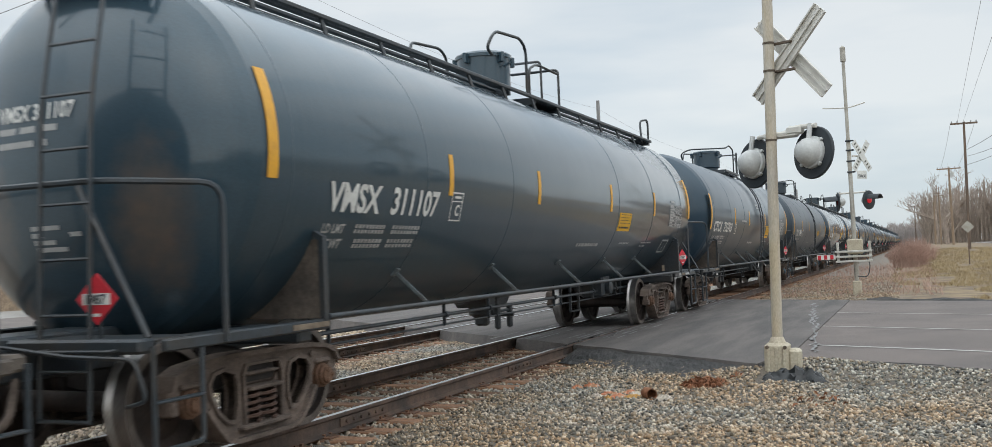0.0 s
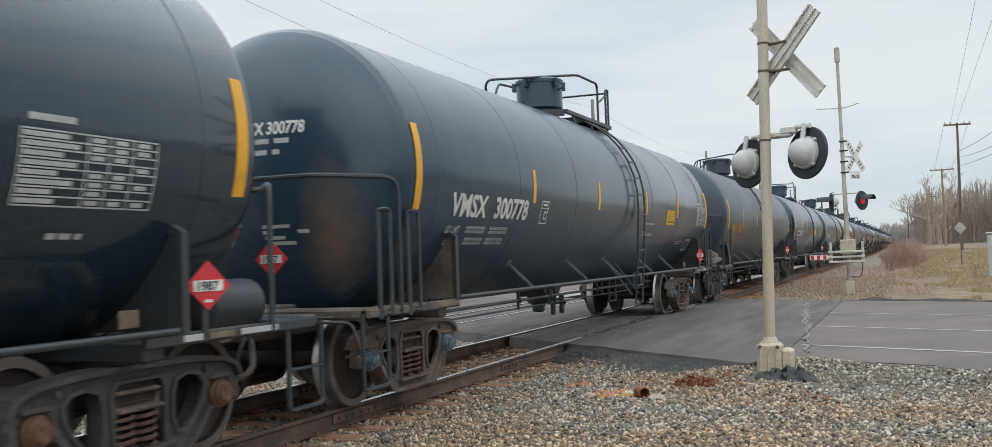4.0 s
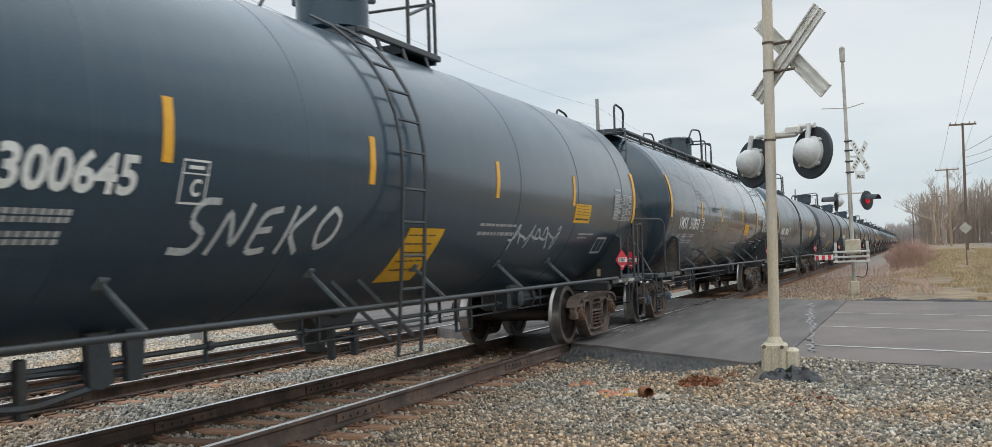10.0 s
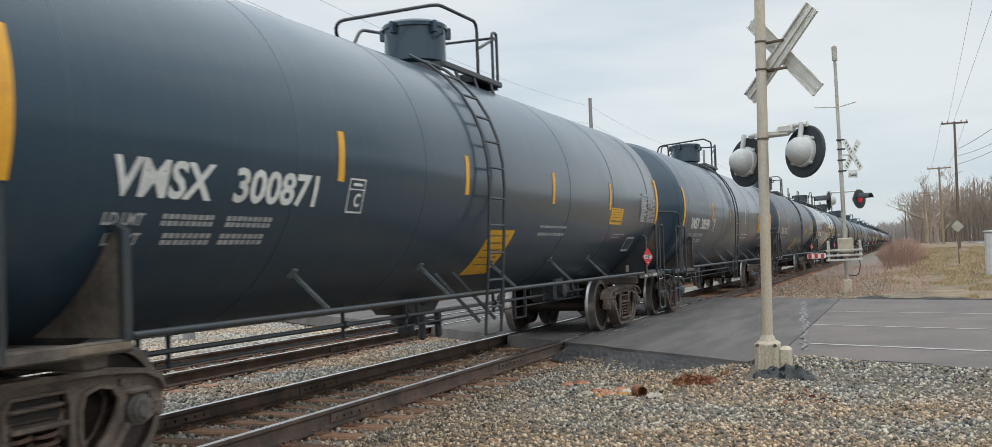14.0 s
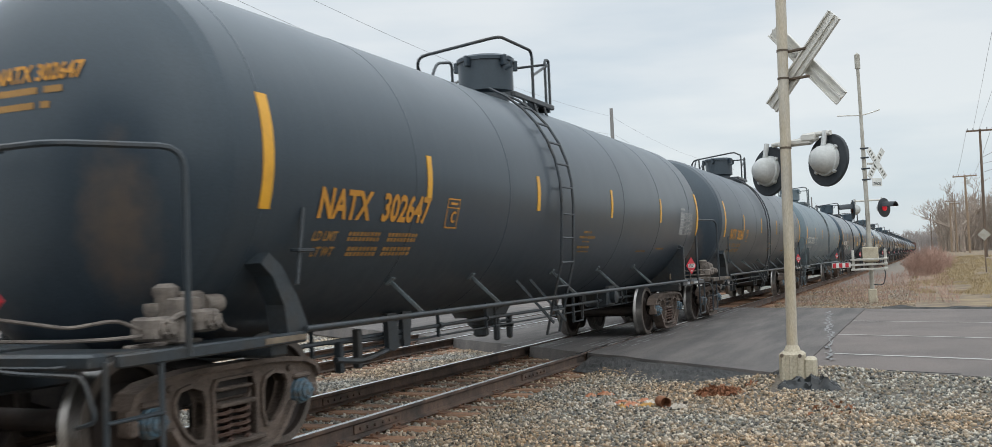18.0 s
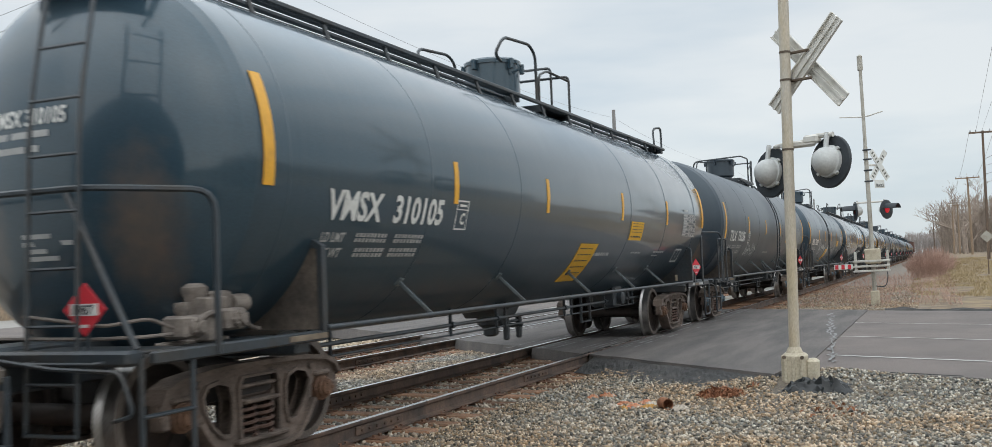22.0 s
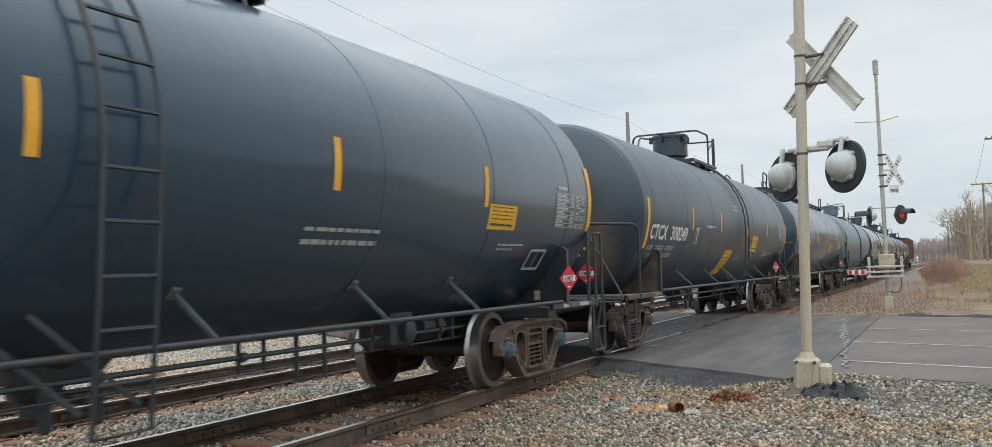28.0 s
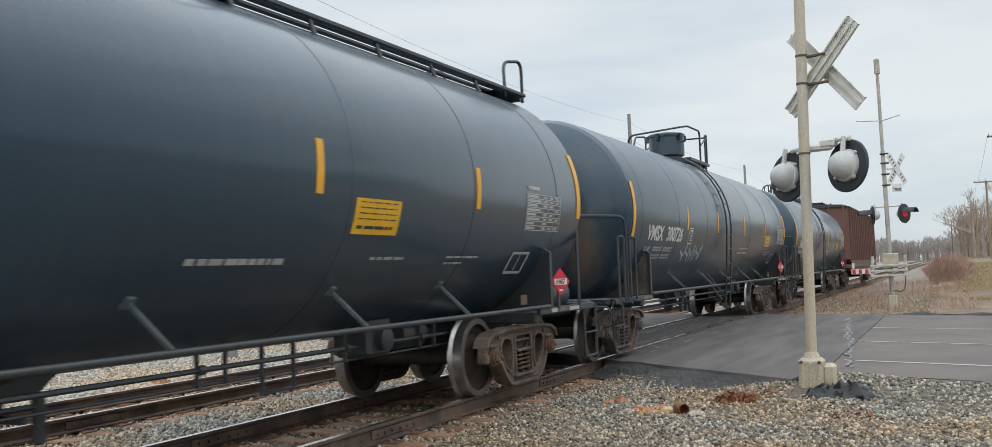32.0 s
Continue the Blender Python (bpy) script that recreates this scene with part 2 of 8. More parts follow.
class Geo:
    """Collects faces of one mesh."""

    def __init__(self):
        self.v, self.f = [], []

    def box(self, x0, x1, y0, y1, z0, z1, m=None):
        n = len(self.v)
        pts = [(x, y, z) for x in (x0, x1) for y in (y0, y1) for z in (z0, z1)]
        self.v += [tuple(m @ Vector(p)) for p in pts] if m else pts
        self.f += [tuple(n + i for i in q) for q in ((0, 1, 3, 2), (4, 6, 7, 5), (0, 4, 5, 1), (2, 3, 7, 6), (0, 2, 6, 4), (1, 5, 7, 3))]
        return self

    def bbox(self, x0, x1, y0, y1, z0, z1, c=0.01, m=None):
        """A box with chamfered edges."""
        n = len(self.v)
        pts = []
        for z, k in ((z0, c), (z0 + c, 0), (z1 - c, 0), (z1, c)):
            a, b, e, g = x0 + k, x1 - k, y0 + k, y1 - k
            pts += [(a + c, e, z), (b - c, e, z), (b, e + c, z), (b, g - c, z), (b - c, g, z), (a + c, g, z), (a, g - c, z), (a, e + c, z)]
        self.v += [tuple(m @ Vector(p)) for p in pts] if m else pts
        for i in range(3):
            for j in range(8):
                k = (j + 1) % 8
                self.f.append((n + i * 8 + j, n + i * 8 + k, n + i * 8 + 8 + k, n + i * 8 + 8 + j))
        self.f += [tuple(n + 7 - j for j in range(8)), tuple(n + 24 + j for j in range(8))]
        return self

    def tube(self, pts, r, sides=6, close=False):
        pts = [Vector(p) for p in pts]
        n0, rings = len(self.v), len(pts)
        up = None
        for i, p in enumerate(pts):
            a = pts[i - 1] if (i or close) else p
            b = pts[(i + 1) % rings] if (i < rings - 1 or close) else p
            d = (b - a).normalized()
            if up is None:
                up = d.orthogonal().normalized()
            up = (up - d * up.dot(d)).normalized()
            side = d.cross(up)
            for k in range(sides):
                t = 2 * math.pi * k / sides
                self.v.append(tuple(p + (up * math.cos(t) + side * math.sin(t)) * r))
        for i in range(rings if close else rings - 1):
            for k in range(sides):
                a, b = n0 + i * sides, n0 + (i + 1) % rings * sides
                self.f.append((a + k, a + (k + 1) % sides, b + (k + 1) % sides, b + k))
        if not close:
            self.f += [tuple(n0 + sides - 1 - k for k in range(sides)), tuple(n0 + (rings - 1) * sides + k for k in range(sides))]
        return self

    def lathe(self, prof, axis="y", sides=24, at=(0, 0, 0), turn=0.0):
        """prof: rows of (along the axis, radius)."""
        n0 = len(self.v)
        for a, r in prof:
            for k in range(sides):
                t = 2 * math.pi * k / sides + turn
                c, s = r * math.cos(t), r * math.sin(t)
                p = {"x": (a, c, s), "y": (s, a, c), "z": (c, s, a)}[axis]
                self.v.append((p[0] + at[0], p[1] + at[1], p[2] + at[2]))
        for i in range(len(prof) - 1):
            for k in range(sides):
                a, b, k2 = n0 + i * sides, n0 + (i + 1) * sides, (k + 1) % sides
                self.f.append((a + k, a + k2, b + k2, b + k))
        if prof[0][1] > 1e-4:
            self.f.append(tuple(n0 + sides - 1 - k for k in range(sides)))
        if prof[-1][1] > 1e-4:
            e = n0 + (len(prof) - 1) * sides
            self.f.append(tuple(e + k for k in range(sides)))
        return self

    def prism(self, poly, lo, hi, axis="x"):
        """A flat outline (a, b) with a thickness along the axis."""
        n, c = len(self.v), len(poly)
        for h in (lo, hi):
            for a, b in poly:
                self.v.append({"x": (h, a, b), "y": (a, h, b), "z": (a, b, h)}[axis])
        self.f.append(tuple(n + c - 1 - i for i in range(c)))
        self.f.append(tuple(n + c + i for i in range(c)))
        for i in range(c):
            j = (i + 1) % c
            self.f.append((n + i, n + j, n + c + j, n + c + i))
        return self

    def quad(self, a, b, c, d):
        n = len(self.v)
        self.v += [tuple(a), tuple(b), tuple(c), tuple(d)]
        self.f.append((n, n + 1, n + 2, n + 3))
        return self

    def mesh(self, name, mat, smooth=35):
        me = bpy.data.meshes.new(name)
        me.from_pydata(self.v, [], self.f)
        bm = bmesh.new()
        bm.from_mesh(me)
        bmesh.ops.recalc_face_normals(bm, faces=bm.faces)
        bm.to_mesh(me)
        bm.free()
        if smooth:
            me.shade_smooth()
            me.set_sharp_from_angle(angle=radians(smooth))
        if mat:
            me.materials.append(mat)
        return me


def part(name, me, parent=None, label="", at=None):
    """Links a mesh as one object, under its thing or part."""
    ob = new(name, me)
    ob.parent = parent
    if at is not None:
        ob.matrix_basis = at if isinstance(at, Matrix) else Matrix.Translation(at)
    return tagged(ob, label)


def bend(pts, r, n=4):
    """Rounds the corners of a run of pipe."""
    pts = [Vector(p) for p in pts]
    out = [pts[0]]
    for a, b, c in zip(pts, pts[1:], pts[2:]):
        u, w = (a - b).normalized(), (c - b).normalized()
        k = min(r, (a - b).length * 0.48, (c - b).length * 0.48)
        s, e = b + u * k, b + w * k
        for i in range(n + 1):
            t = i / n
            out.append(s * (1 - t) ** 2 + b * 2 * t * (1 - t) + e * t * t)
    return out + [pts[-1]]

# ---- tank cars ----
TRACK_X, TRACK_GAP = -5.963, 3.97
R, ZC, HALF, HEAD = 1.52, 2.35, 7.65, 0.62
MESHES = {}


def shared(key, build):
    if key not in MESHES:
        MESHES[key] = build()
    return MESHES[key]


def tank_mesh(mat, front, back):
    g = Geo()
    prof = [(-front - HEAD * math.cos(a), R * math.sin(a)) for a in [i * math.pi / 2 / 11 for i in range(12)]]
    prof[0] = (-front - HEAD, 0.0001)
    prof += [(back + HEAD * math.cos(a), R * math.sin(a)) for a in [i * math.pi / 2 / 11 for i in range(11, -1, -1)]]
    prof[-1] = (back + HEAD, 0.0001)
    g.lathe(prof, "y", 64, (0, 0, ZC))
    return g.mesh("tank", mat, 13)


def seam_mesh(mat):
    """One weld seam round the shell."""
    g = Geo()
    g.lathe([(-0.012, R - 0.002), (-0.006, R + 0.0035), (0.006, R + 0.0035), (0.012, R - 0.002)], "y", 64, (0, 0, ZC))
    g.f = g.f[:-2]
    return g.mesh("weld_seam", mat, 60)


def on_tank(y, z, lift=0.006):
    """A place on the near side of the shell at this height."""
    s = max(-0.999, min(0.999, (z - ZC) / R))
    return ((R + lift) * math.sqrt(1 - s * s), y, ZC + (R + lift) * s)


def curved_patch(y0, y1, z0, z1, mat, name, lift=0.006, slant=0.0):
    """A thin sticker that follows the shell."""
    g = Geo()
    n = max(2, int(abs(z1 - z0) / 0.07))
    n0 = 0
    for i in range(n + 1):
        t = i / n
        z = z0 + (z1 - z0) * t
        for y in (y0 + slant * t, y1 + slant * t):
            g.v.append(on_tank(y, z, lift))
        for y in (y0 + slant * t, y1 + slant * t):
            g.v.append(on_tank(y, z, 0.0))
    for i in range(n):
        a, b = i * 4, i * 4 + 4
        g.f += [(a, a + 1, b + 1, b), (a, b, b + 2, a + 2), (a + 1, a + 3, b + 3, b + 1)]
    return g.mesh(name, mat, 60)


def letters(text, size, mat, name, place, width=None):
    """Words as a mesh: place(u, v) gives the point for a length along and a height."""
    cu = bpy.data.curves.new(name, "FONT")
    cu.body = text
    cu.size = size / 0.7
    cu.offset = 0.042 * size
    cu.resolution_u = 3
    ob = bpy.data.objects.new(name, cu)
    scene.collection.objects.link(ob)
    bpy.context.view_layer.update()
    me = bpy.data.meshes.new_from_object(ob.evaluated_get(bpy.context.evaluated_depsgraph_get()))
    bpy.data.objects.remove(ob)
    bpy.data.curves.remove(cu)
    bm = bmesh.new()
    bm.from_mesh(me)
    for k in range(1, 5):
        bmesh.ops.bisect_plane(bm, geom=bm.verts[:] + bm.edges[:] + bm.faces[:], plane_co=(0, size * k / 5, 0), plane_no=(0, 1, 0))
    xs = [v.co.x for v in bm.verts]
    lo, hi = min(xs), max(xs)
    k = width / (hi - lo) if width else 1.0
    for v in bm.verts:
        slope = 0.07 * v.co.y
        v.co = Vector(place((v.co.x - lo) * k + slope, v.co.y))
    bm.to_mesh(me)
    bm.free()
    me.materials.clear()
    me.materials.append(mat)
    return me


def bars(rows, mat, name, lift=0.005):
    """Lines of small writing that cannot be read: rows of (y start, length, z, height), in words."""
    g = Geo()
    rng = random.Random(len(rows) * 7 + int(rows[0][0] * 100))
    for y, ln, z, hh in rows:
        u = y
        while u < y + ln:
            w = min(rng.uniform(0.05, 0.17), y + ln - u)
            n = len(g.v)
            g.v += [on_tank(u, z - hh / 2, lift), on_tank(u + w, z - hh / 2, lift), on_tank(u + w, z + hh / 2, lift), on_tank(u, z + hh / 2, lift)]
            g.f.append((n, n + 1, n + 2, n + 3))
            u += w + rng.uniform(0.012, 0.035)
    return g.mesh(name, mat, 0)


def digit_bars(rows, mat, name, lift=0.006):
    """Runs of stencilled figures, each a narrow block with a bridge."""
    g = Geo()
    rng = random.Random(31)
    for y, ln, z, hh in rows:
        n = max(4, int(ln / 0.062))
        w = ln / n
        for k in range(n):
            u = y + k * w
            for a, b in ((-0.5, -0.08), (0.06, 0.5)):
                c, e = u + 0.006, u + w * rng.uniform(0.68, 0.84)
                g.quad(*[on_tank(p, z + hh * q, lift) for p, q in ((c, a), (e, a), (e, b), (c, b))])
    return g.mesh(name, mat, 0)


def head_bars(rows, mat, name, shift, rise=0.0):
    g = Geo()
    for x, ln, z, hh in rows:
        x, z = x + shift, z + rise
        g.quad(*[head_point(a, b) for a, b in ((x, z - hh / 2), (x + ln, z - hh / 2), (x + ln, z + hh / 2), (x, z + hh / 2))])
    return g.mesh(name, mat, 0)


def head_point(x, z, lift=0.006):
    """A place on the leading head of the tank."""
    q = max(0.0, 1 - (x * x + (z - ZC) ** 2) / (R * R))
    return (x, -HALF - HEAD * math.sqrt(q) - lift, z)


def wheelset_mesh():
    g = Geo()
    for s in (-1, 1):
        prof = [(0.66, 0.09), (0.66, 0.13), (0.70, 0.15), (0.745, 0.30), (0.715, 0.385), (0.683, 0.40), (0.683, 0.487), (0.70, 0.494), (0.725, 0.472),
                (0.735, 0.460), (0.845, 0.455), (0.852, 0.448), (0.852, 0.385), (0.80, 0.375), (0.775, 0.27), (0.83, 0.15), (0.85, 0.13), (0.85, 0.09)]
        g.lathe([(s * a, r) for a, r in prof], "x", 40)
    g.lathe([(-1.0, 0.075), (-0.66, 0.085), (0, 0.08), (0.66, 0.085), (1.0, 0.075)], "x", 14)
    me = g.mesh("wheelset", WHEEL_STEEL, 30)
    me.materials.append(TREAD_STEEL)
    me.materials.append(RIM_STEEL)
    for p in me.polygons:
        r = math.hypot(p.center.y, p.center.z)
        if r > 0.4505 and abs(p.center.x) < 0.851:
            p.material_index = 1
        elif r > 0.40 and abs(p.center.x) > 0.68:
            p.material_index = 2
    return me


def plate_with_holes(g, outer, holes, x0, x1):
    """A flat outline (y, z) with windows through it, of some thickness along x."""
    bm = bmesh.new()
    for loop in [outer] + holes:
        vs = [bm.verts.new((0, a, b)) for a, b in loop]
        for k in range(len(vs)):
            bm.edges.new((vs[k - 1], vs[k]))
    bmesh.ops.triangle_fill(bm, use_beauty=True, use_dissolve=False, edges=bm.edges[:])
    bm.verts.index_update()
    n, c = len(g.v), len(bm.verts)
    for x in (x0, x1):
        g.v += [(x, v.co.y, v.co.z) for v in bm.verts]
    for f in bm.faces:
        ids = [v.index for v in f.verts]
        g.f += [tuple(n + k for k in ids), tuple(n + c + k for k in ids[::-1])]
    for e in bm.edges:
        if len(e.link_faces) == 1:
            a, b = e.verts[0].index, e.verts[1].index
            g.f.append((n + a, n + b, n + c + b, n + c + a))
    bm.free()


def rim(g, loop, width, x0, x1):
    """A raised lip round a closed outline."""
    cy, cz = sum(p[0] for p in loop) / len(loop), sum(p[1] for p in loop) / len(loop)
    far = [(cy + (a - cy) * (1 + width / math.hypot(a - cy, b - cz)), cz + (b - cz) * (1 + width / math.hypot(a - cy, b - cz))) for a, b in loop]
    n, c = len(g.v), len(loop)
    for x, ring in ((x0, loop), (x1, loop), (x1, far), (x0, far)):
        g.v += [(x, a, b) for a, b in ring]
    for k in range(4):
        for q in range(c):
            r = (q + 1) % c
            g.f.append((n + k * c + q, n + k * c + r, n + (k + 1) % 4 * c + r, n + (k + 1) % 4 * c + q))


def side_frame_mesh(mat):
    """One cast side frame: a plate with three windows and open pedestals, lips round the edges."""
    g = Geo()
    half = [(0.45, 0.752), (0.70, 0.738), (0.92, 0.712), (1.06, 0.66), (1.13, 0.56), (1.12, 0.41), (1.045, 0.40), (1.03, 0.50), (0.97, 0.575), (0.889, 0.60), (0.81, 0.575), (0.75, 0.50),
            (0.735, 0.38), (0.62, 0.24), (0.50, 0.125), (0.38, 0.085)]
    outer = half + [(-a, b) for a, b in half[::-1]]
    window = [(0.385, 0.61), (0.50, 0.645), (0.62, 0.625), (0.675, 0.56), (0.655, 0.47), (0.57, 0.345), (0.47, 0.265), (0.385, 0.26), (0.35, 0.36), (0.35, 0.52)]
    middle = [(-0.235, 0.205), (0.235, 0.205), (0.25, 0.58), (0.21, 0.655), (-0.21, 0.655), (-0.25, 0.58)]
    other = [(-a, b) for a, b in window[::-1]]
    plate_with_holes(g, outer, [window, middle, other], 0.955, 1.035)
    for loop, w in ((window, 0.03), (other, 0.03), (middle, 0.035)):
        rim(g, loop, w, 0.93, 1.062)
    for s in (-1, 1):
        g.prism([(s * a, b) for a, b in ((0.0, 0.735), (0.45, 0.735), (0.70, 0.72), (0.92, 0.695), (1.05, 0.645), (1.10, 0.57), (1.14, 0.57), (1.08, 0.675), (0.93, 0.732), (0.70, 0.758), (0.45, 0.775), (0.0, 0.775))], 0.90, 1.085)
        g.prism([(s * a, b) for a, b in ((0.0, 0.075), (0.38, 0.075), (0.51, 0.11), (0.63, 0.225), (0.755, 0.375), (0.715, 0.395), (0.60, 0.255), (0.49, 0.145), (0.37, 0.11), (0.0, 0.11))], 0.90, 1.085)
        g.bbox(0.92, 1.07, s * 0.889 - 0.12, s * 0.889 + 0.12, 0.56, 0.605, 0.015)
        g.bbox(0.93, 1.065, s * 1.075 - 0.04, s * 1.075 + 0.04, 0.385, 0.50, 0.014)
        g.lathe([(1.03, 0.028), (1.06, 0.028), (1.065, 0.018)], "x", 8, (0, s * 0.72, 0.66))
    g.bbox(0.90, 1.10, -0.33, 0.33, 0.16, 0.20, 0.012)
    return g.mesh("side_frame", mat, 30)


def bolster_end_mesh():
    """The bolster's end in the frame's window, with friction wedges beside it."""
    g = Geo()
    g.bbox(0.90, 1.085, -0.22, 0.22, 0.455, 0.49, 0.01)
    g.bbox(0.86, 0.98, -0.20, 0.20, 0.49, 0.60, 0.015)
    g.bbox(0.90, 1.06, -0.21, 0.21, 0.575, 0.605, 0.01)
    for s in (-1, 1):
        g.prism([(s * 0.235, 0.36), (s * 0.235, 0.56), (s * 0.16, 0.47)], 0.94, 1.02)
    return g.mesh("bolster_end", TRUCK_STEEL, 30)


def spring_mesh():
    """One coil spring."""
    g = Geo()
    g.tube([(1.0 + 0.088 * math.cos(a), 0.088 * math.sin(a), 0.212 + 0.052 * a / 6.283) for a in [i * math.pi / 5 for i in range(45)]], 0.0155, 5)
    return g.mesh("spring", SPRING_STEEL, 60)


def bearing_mesh(mat):
    g = Geo()
    g.lathe([(1.0, 0.115), (1.05, 0.112), (1.055, 0.098), (1.085, 0.092), (1.09, 0.075), (1.115, 0.07), (1.12, 0.045), (1.122, 0.001)], "x", 18)
    for k in range(3):
        a = k * 2.094
        g.lathe([(1.105, 0.018), (1.132, 0.016)], "x", 6, (0, 0.048 * math.cos(a), 0.048 * math.sin(a)))
    return g.mesh("bearing_cap", mat, 30)


def bolster_mesh():
    g = Geo()
    g.prism([(-1.0, 0.52), (-0.3, 0.38), (0.3, 0.38), (1.0, 0.52), (1.0, 0.70), (0.3, 0.82), (-0.3, 0.82), (-1.0, 0.70)], -0.22, 0.22, "y")
    g.lathe([(0.80, 0.2), (0.92, 0.2)], "z", 16)
    for s in (-1, 1):
        g.bbox(-0.85, 0.85, s * 0.52 - 0.05, s * 0.52 + 0.05, 0.34, 0.44, 0.015)
        g.bbox(0.62, 0.86, s * 0.43 - 0.02, s * 0.43 + 0.05, 0.28, 0.60, 0.015)
        g.bbox(-0.86, -0.62, s * 0.43 - 0.02, s * 0.43 + 0.05, 0.28, 0.60, 0.015)
    g.tube([(0.3, -0.52, 0.40), (0.15, 0, 0.30), (0.3, 0.52, 0.42)], 0.02)
    return g.mesh("truck", DARK_CAST, 30)


def build_truck(car, y, cap_near, iron=None):
    iron = iron or TRUCK_STEEL
    tr = part("truck", shared("bolster", bolster_mesh), car, "brown cast-steel truck bolster with brake beams", (0, y, 0))
    for s in (1, -1):
        m = pose(0, 0, 0, 0, 0, 0 if s > 0 else 180)
        part("side_frame", shared("frame" + iron.name, lambda: side_frame_mesh(iron)), tr, at=m)
        part("bolster_end", shared("bolend", bolster_end_mesh), tr, at=m)
        # added dark block: the shade between the coils, in place of inner springs
        part("spring_nest", shared("nest", lambda: Geo().bbox(0.80, 0.90, -0.26, 0.26, 0.20, 0.50, 0.02).mesh("spring_nest", DARK_CAST, 0)), tr, at=m)
        for a in (-0.135, 0.075):
            part("spring", shared("spring", spring_mesh), tr, at=m @ pose(0, a, 0))
        for a in (-0.889, 0.889):
            mat = cap_near if s > 0 else BEARING_GREY
            part("bearing_cap", shared("cap" + mat.name, lambda: bearing_mesh(mat)), tr, at=pose(0, a, 0.457, 0, 0, 0 if s > 0 else 180))
    for a in (-0.889, 0.889):
        WHEELS.append(part("wheelset", shared("wheels", wheelset_mesh), tr, "wheel pair with bright worn treads", (0, a, 0.457)))
    return tr


WHEELS = []


def end_pieces(mat, key):
    """Stub sill, end sill, deck and side beams at the leading end, each a part."""
    rows = [("stub_sill", (-0.24, 0.24, -8.80, -5.4, 0.70, 1.02), 0.02), ("end_sill", (-1.38, 1.38, -8.76, -8.60, 0.90, 1.00), 0.02),
            ("deck_plate", (-1.33, 1.33, -8.595, -8.15, 0.965, 0.985), 0.006), ("cross_beam", (-1.35, 1.35, -6.90, -6.70, 0.80, 0.95), 0.02)]
    rows += [("side_beam", (1.40, 1.46, -8.60, -6.6, 0.90, 0.985), 0.012), ("side_beam", (-1.46, -1.40, -8.60, -6.6, 0.90, 0.985), 0.012),
             ("walk_plate", (1.06, 1.395, -8.14, -7.0, 0.955, 0.972), 0.005)]
    return [(nm, shared(nm + key + str(v[0]), lambda: Geo().bbox(*v, c).mesh(nm, mat, 30))) for nm, v, c in rows]


def saddle_mesh(mat):
    """Transverse bolster web between the tank and its edge strip."""
    g = Geo()
    arc = [((R - 0.01) * math.cos(a), ZC + (R - 0.01) * math.sin(a)) for a in [radians(-88 + 60 * i / 12) for i in range(13)]]
    g.prism([(0.1, 0.99), (1.42, 0.99), (1.42, 1.64)] + arc[::-1], -0.012, 0.012, "y")
    return g.mesh("saddle_plate", mat, 0)


def saddle_strip_mesh(mat):
    """The strip that edges the web: up the outside, then sloping in to the shell."""
    g = Geo()
    g.prism([(1.42, 0.97), (1.465, 0.97), (1.465, 1.66), (1.30, 1.76), (1.27, 1.73), (1.42, 1.63)], -0.035, 0.035, "y")
    return g.mesh("edge_strip", mat, 0)


def coupler_mesh():
    g = Geo()
    g.bbox(-0.09, 0.09, -9.0, -8.4, 0.80, 0.96, 0.02)
    g.prism([(-0.20, -8.98), (-0.14, -9.26), (-0.02, -9.30), (0.05, -9.16), (0.20, -9.14), (0.22, -9.0), (0.12, -8.9), (-0.12, -8.9)], 0.73, 1.02, "z")
    g.tube(bend([(0.25, -8.7, 0.72), (0.45, -8.95, 0.45), (0.2, -9.1, 0.35), (0.0, -9.15, 0.42)], 0.15), 0.03)
    return g.mesh("coupler", TRUCK_STEEL, 30)


def handrail_mesh(mat, z=2.06):
    g = Geo()
    g.tube(bend([(1.46, -7.98, 0.92), (1.46, -7.98, z), (0.95, -8.62, z + 0.01), (-0.95, -8.62, z + 0.01), (-1.46, -7.98, z), (-1.46, -7.98, 0.92)], 0.16), 0.024, 7)
    g.tube([(0.3, -8.62, z + 0.01), (0.3, -8.40, z + 0.03)], 0.02)
    g.tube([(-0.4, -8.62, z + 0.01), (-0.4, -8.40, z + 0.03)], 0.02)
    return g.mesh("end_handrail", mat, 50)


def rail_stay_mesh(mat):
    """Slanting stay from the handrail down to the end sill."""
    return Geo().tube([(0.78, -8.63, 2.02), (1.34, -8.63, 1.0)], 0.022, 6).mesh("rail_stay", mat, 50)


def grab_post_mesh(mat):
    """Corner grab iron: a flat post and a round bar beside it, joined at the top."""
    g = Geo()
    g.bbox(1.44, 1.465, -0.035, 0.035, 0.88, 1.90, 0.006)
    g.tube(bend([(1.46, 0, 1.89), (1.50, 0.02, 1.90), (1.50, 0.14, 1.90), (1.50, 0.14, 0.93), (1.46, 0.10, 0.93)], 0.05), 0.018)
    return g.mesh("grab_post", mat, 40)


def step_mesh(mat):
    """Corner step: one flat bar bent into a stirrup."""
    g = Geo()
    g.tube(bend([(1.435, -8.70, 0.95), (1.435, -8.70, 0.27), (1.435, -8.22, 0.27), (1.435, -8.22, 0.95)], 0.05), 0.019, 6)
    return g.mesh("sill_step", mat, 40)


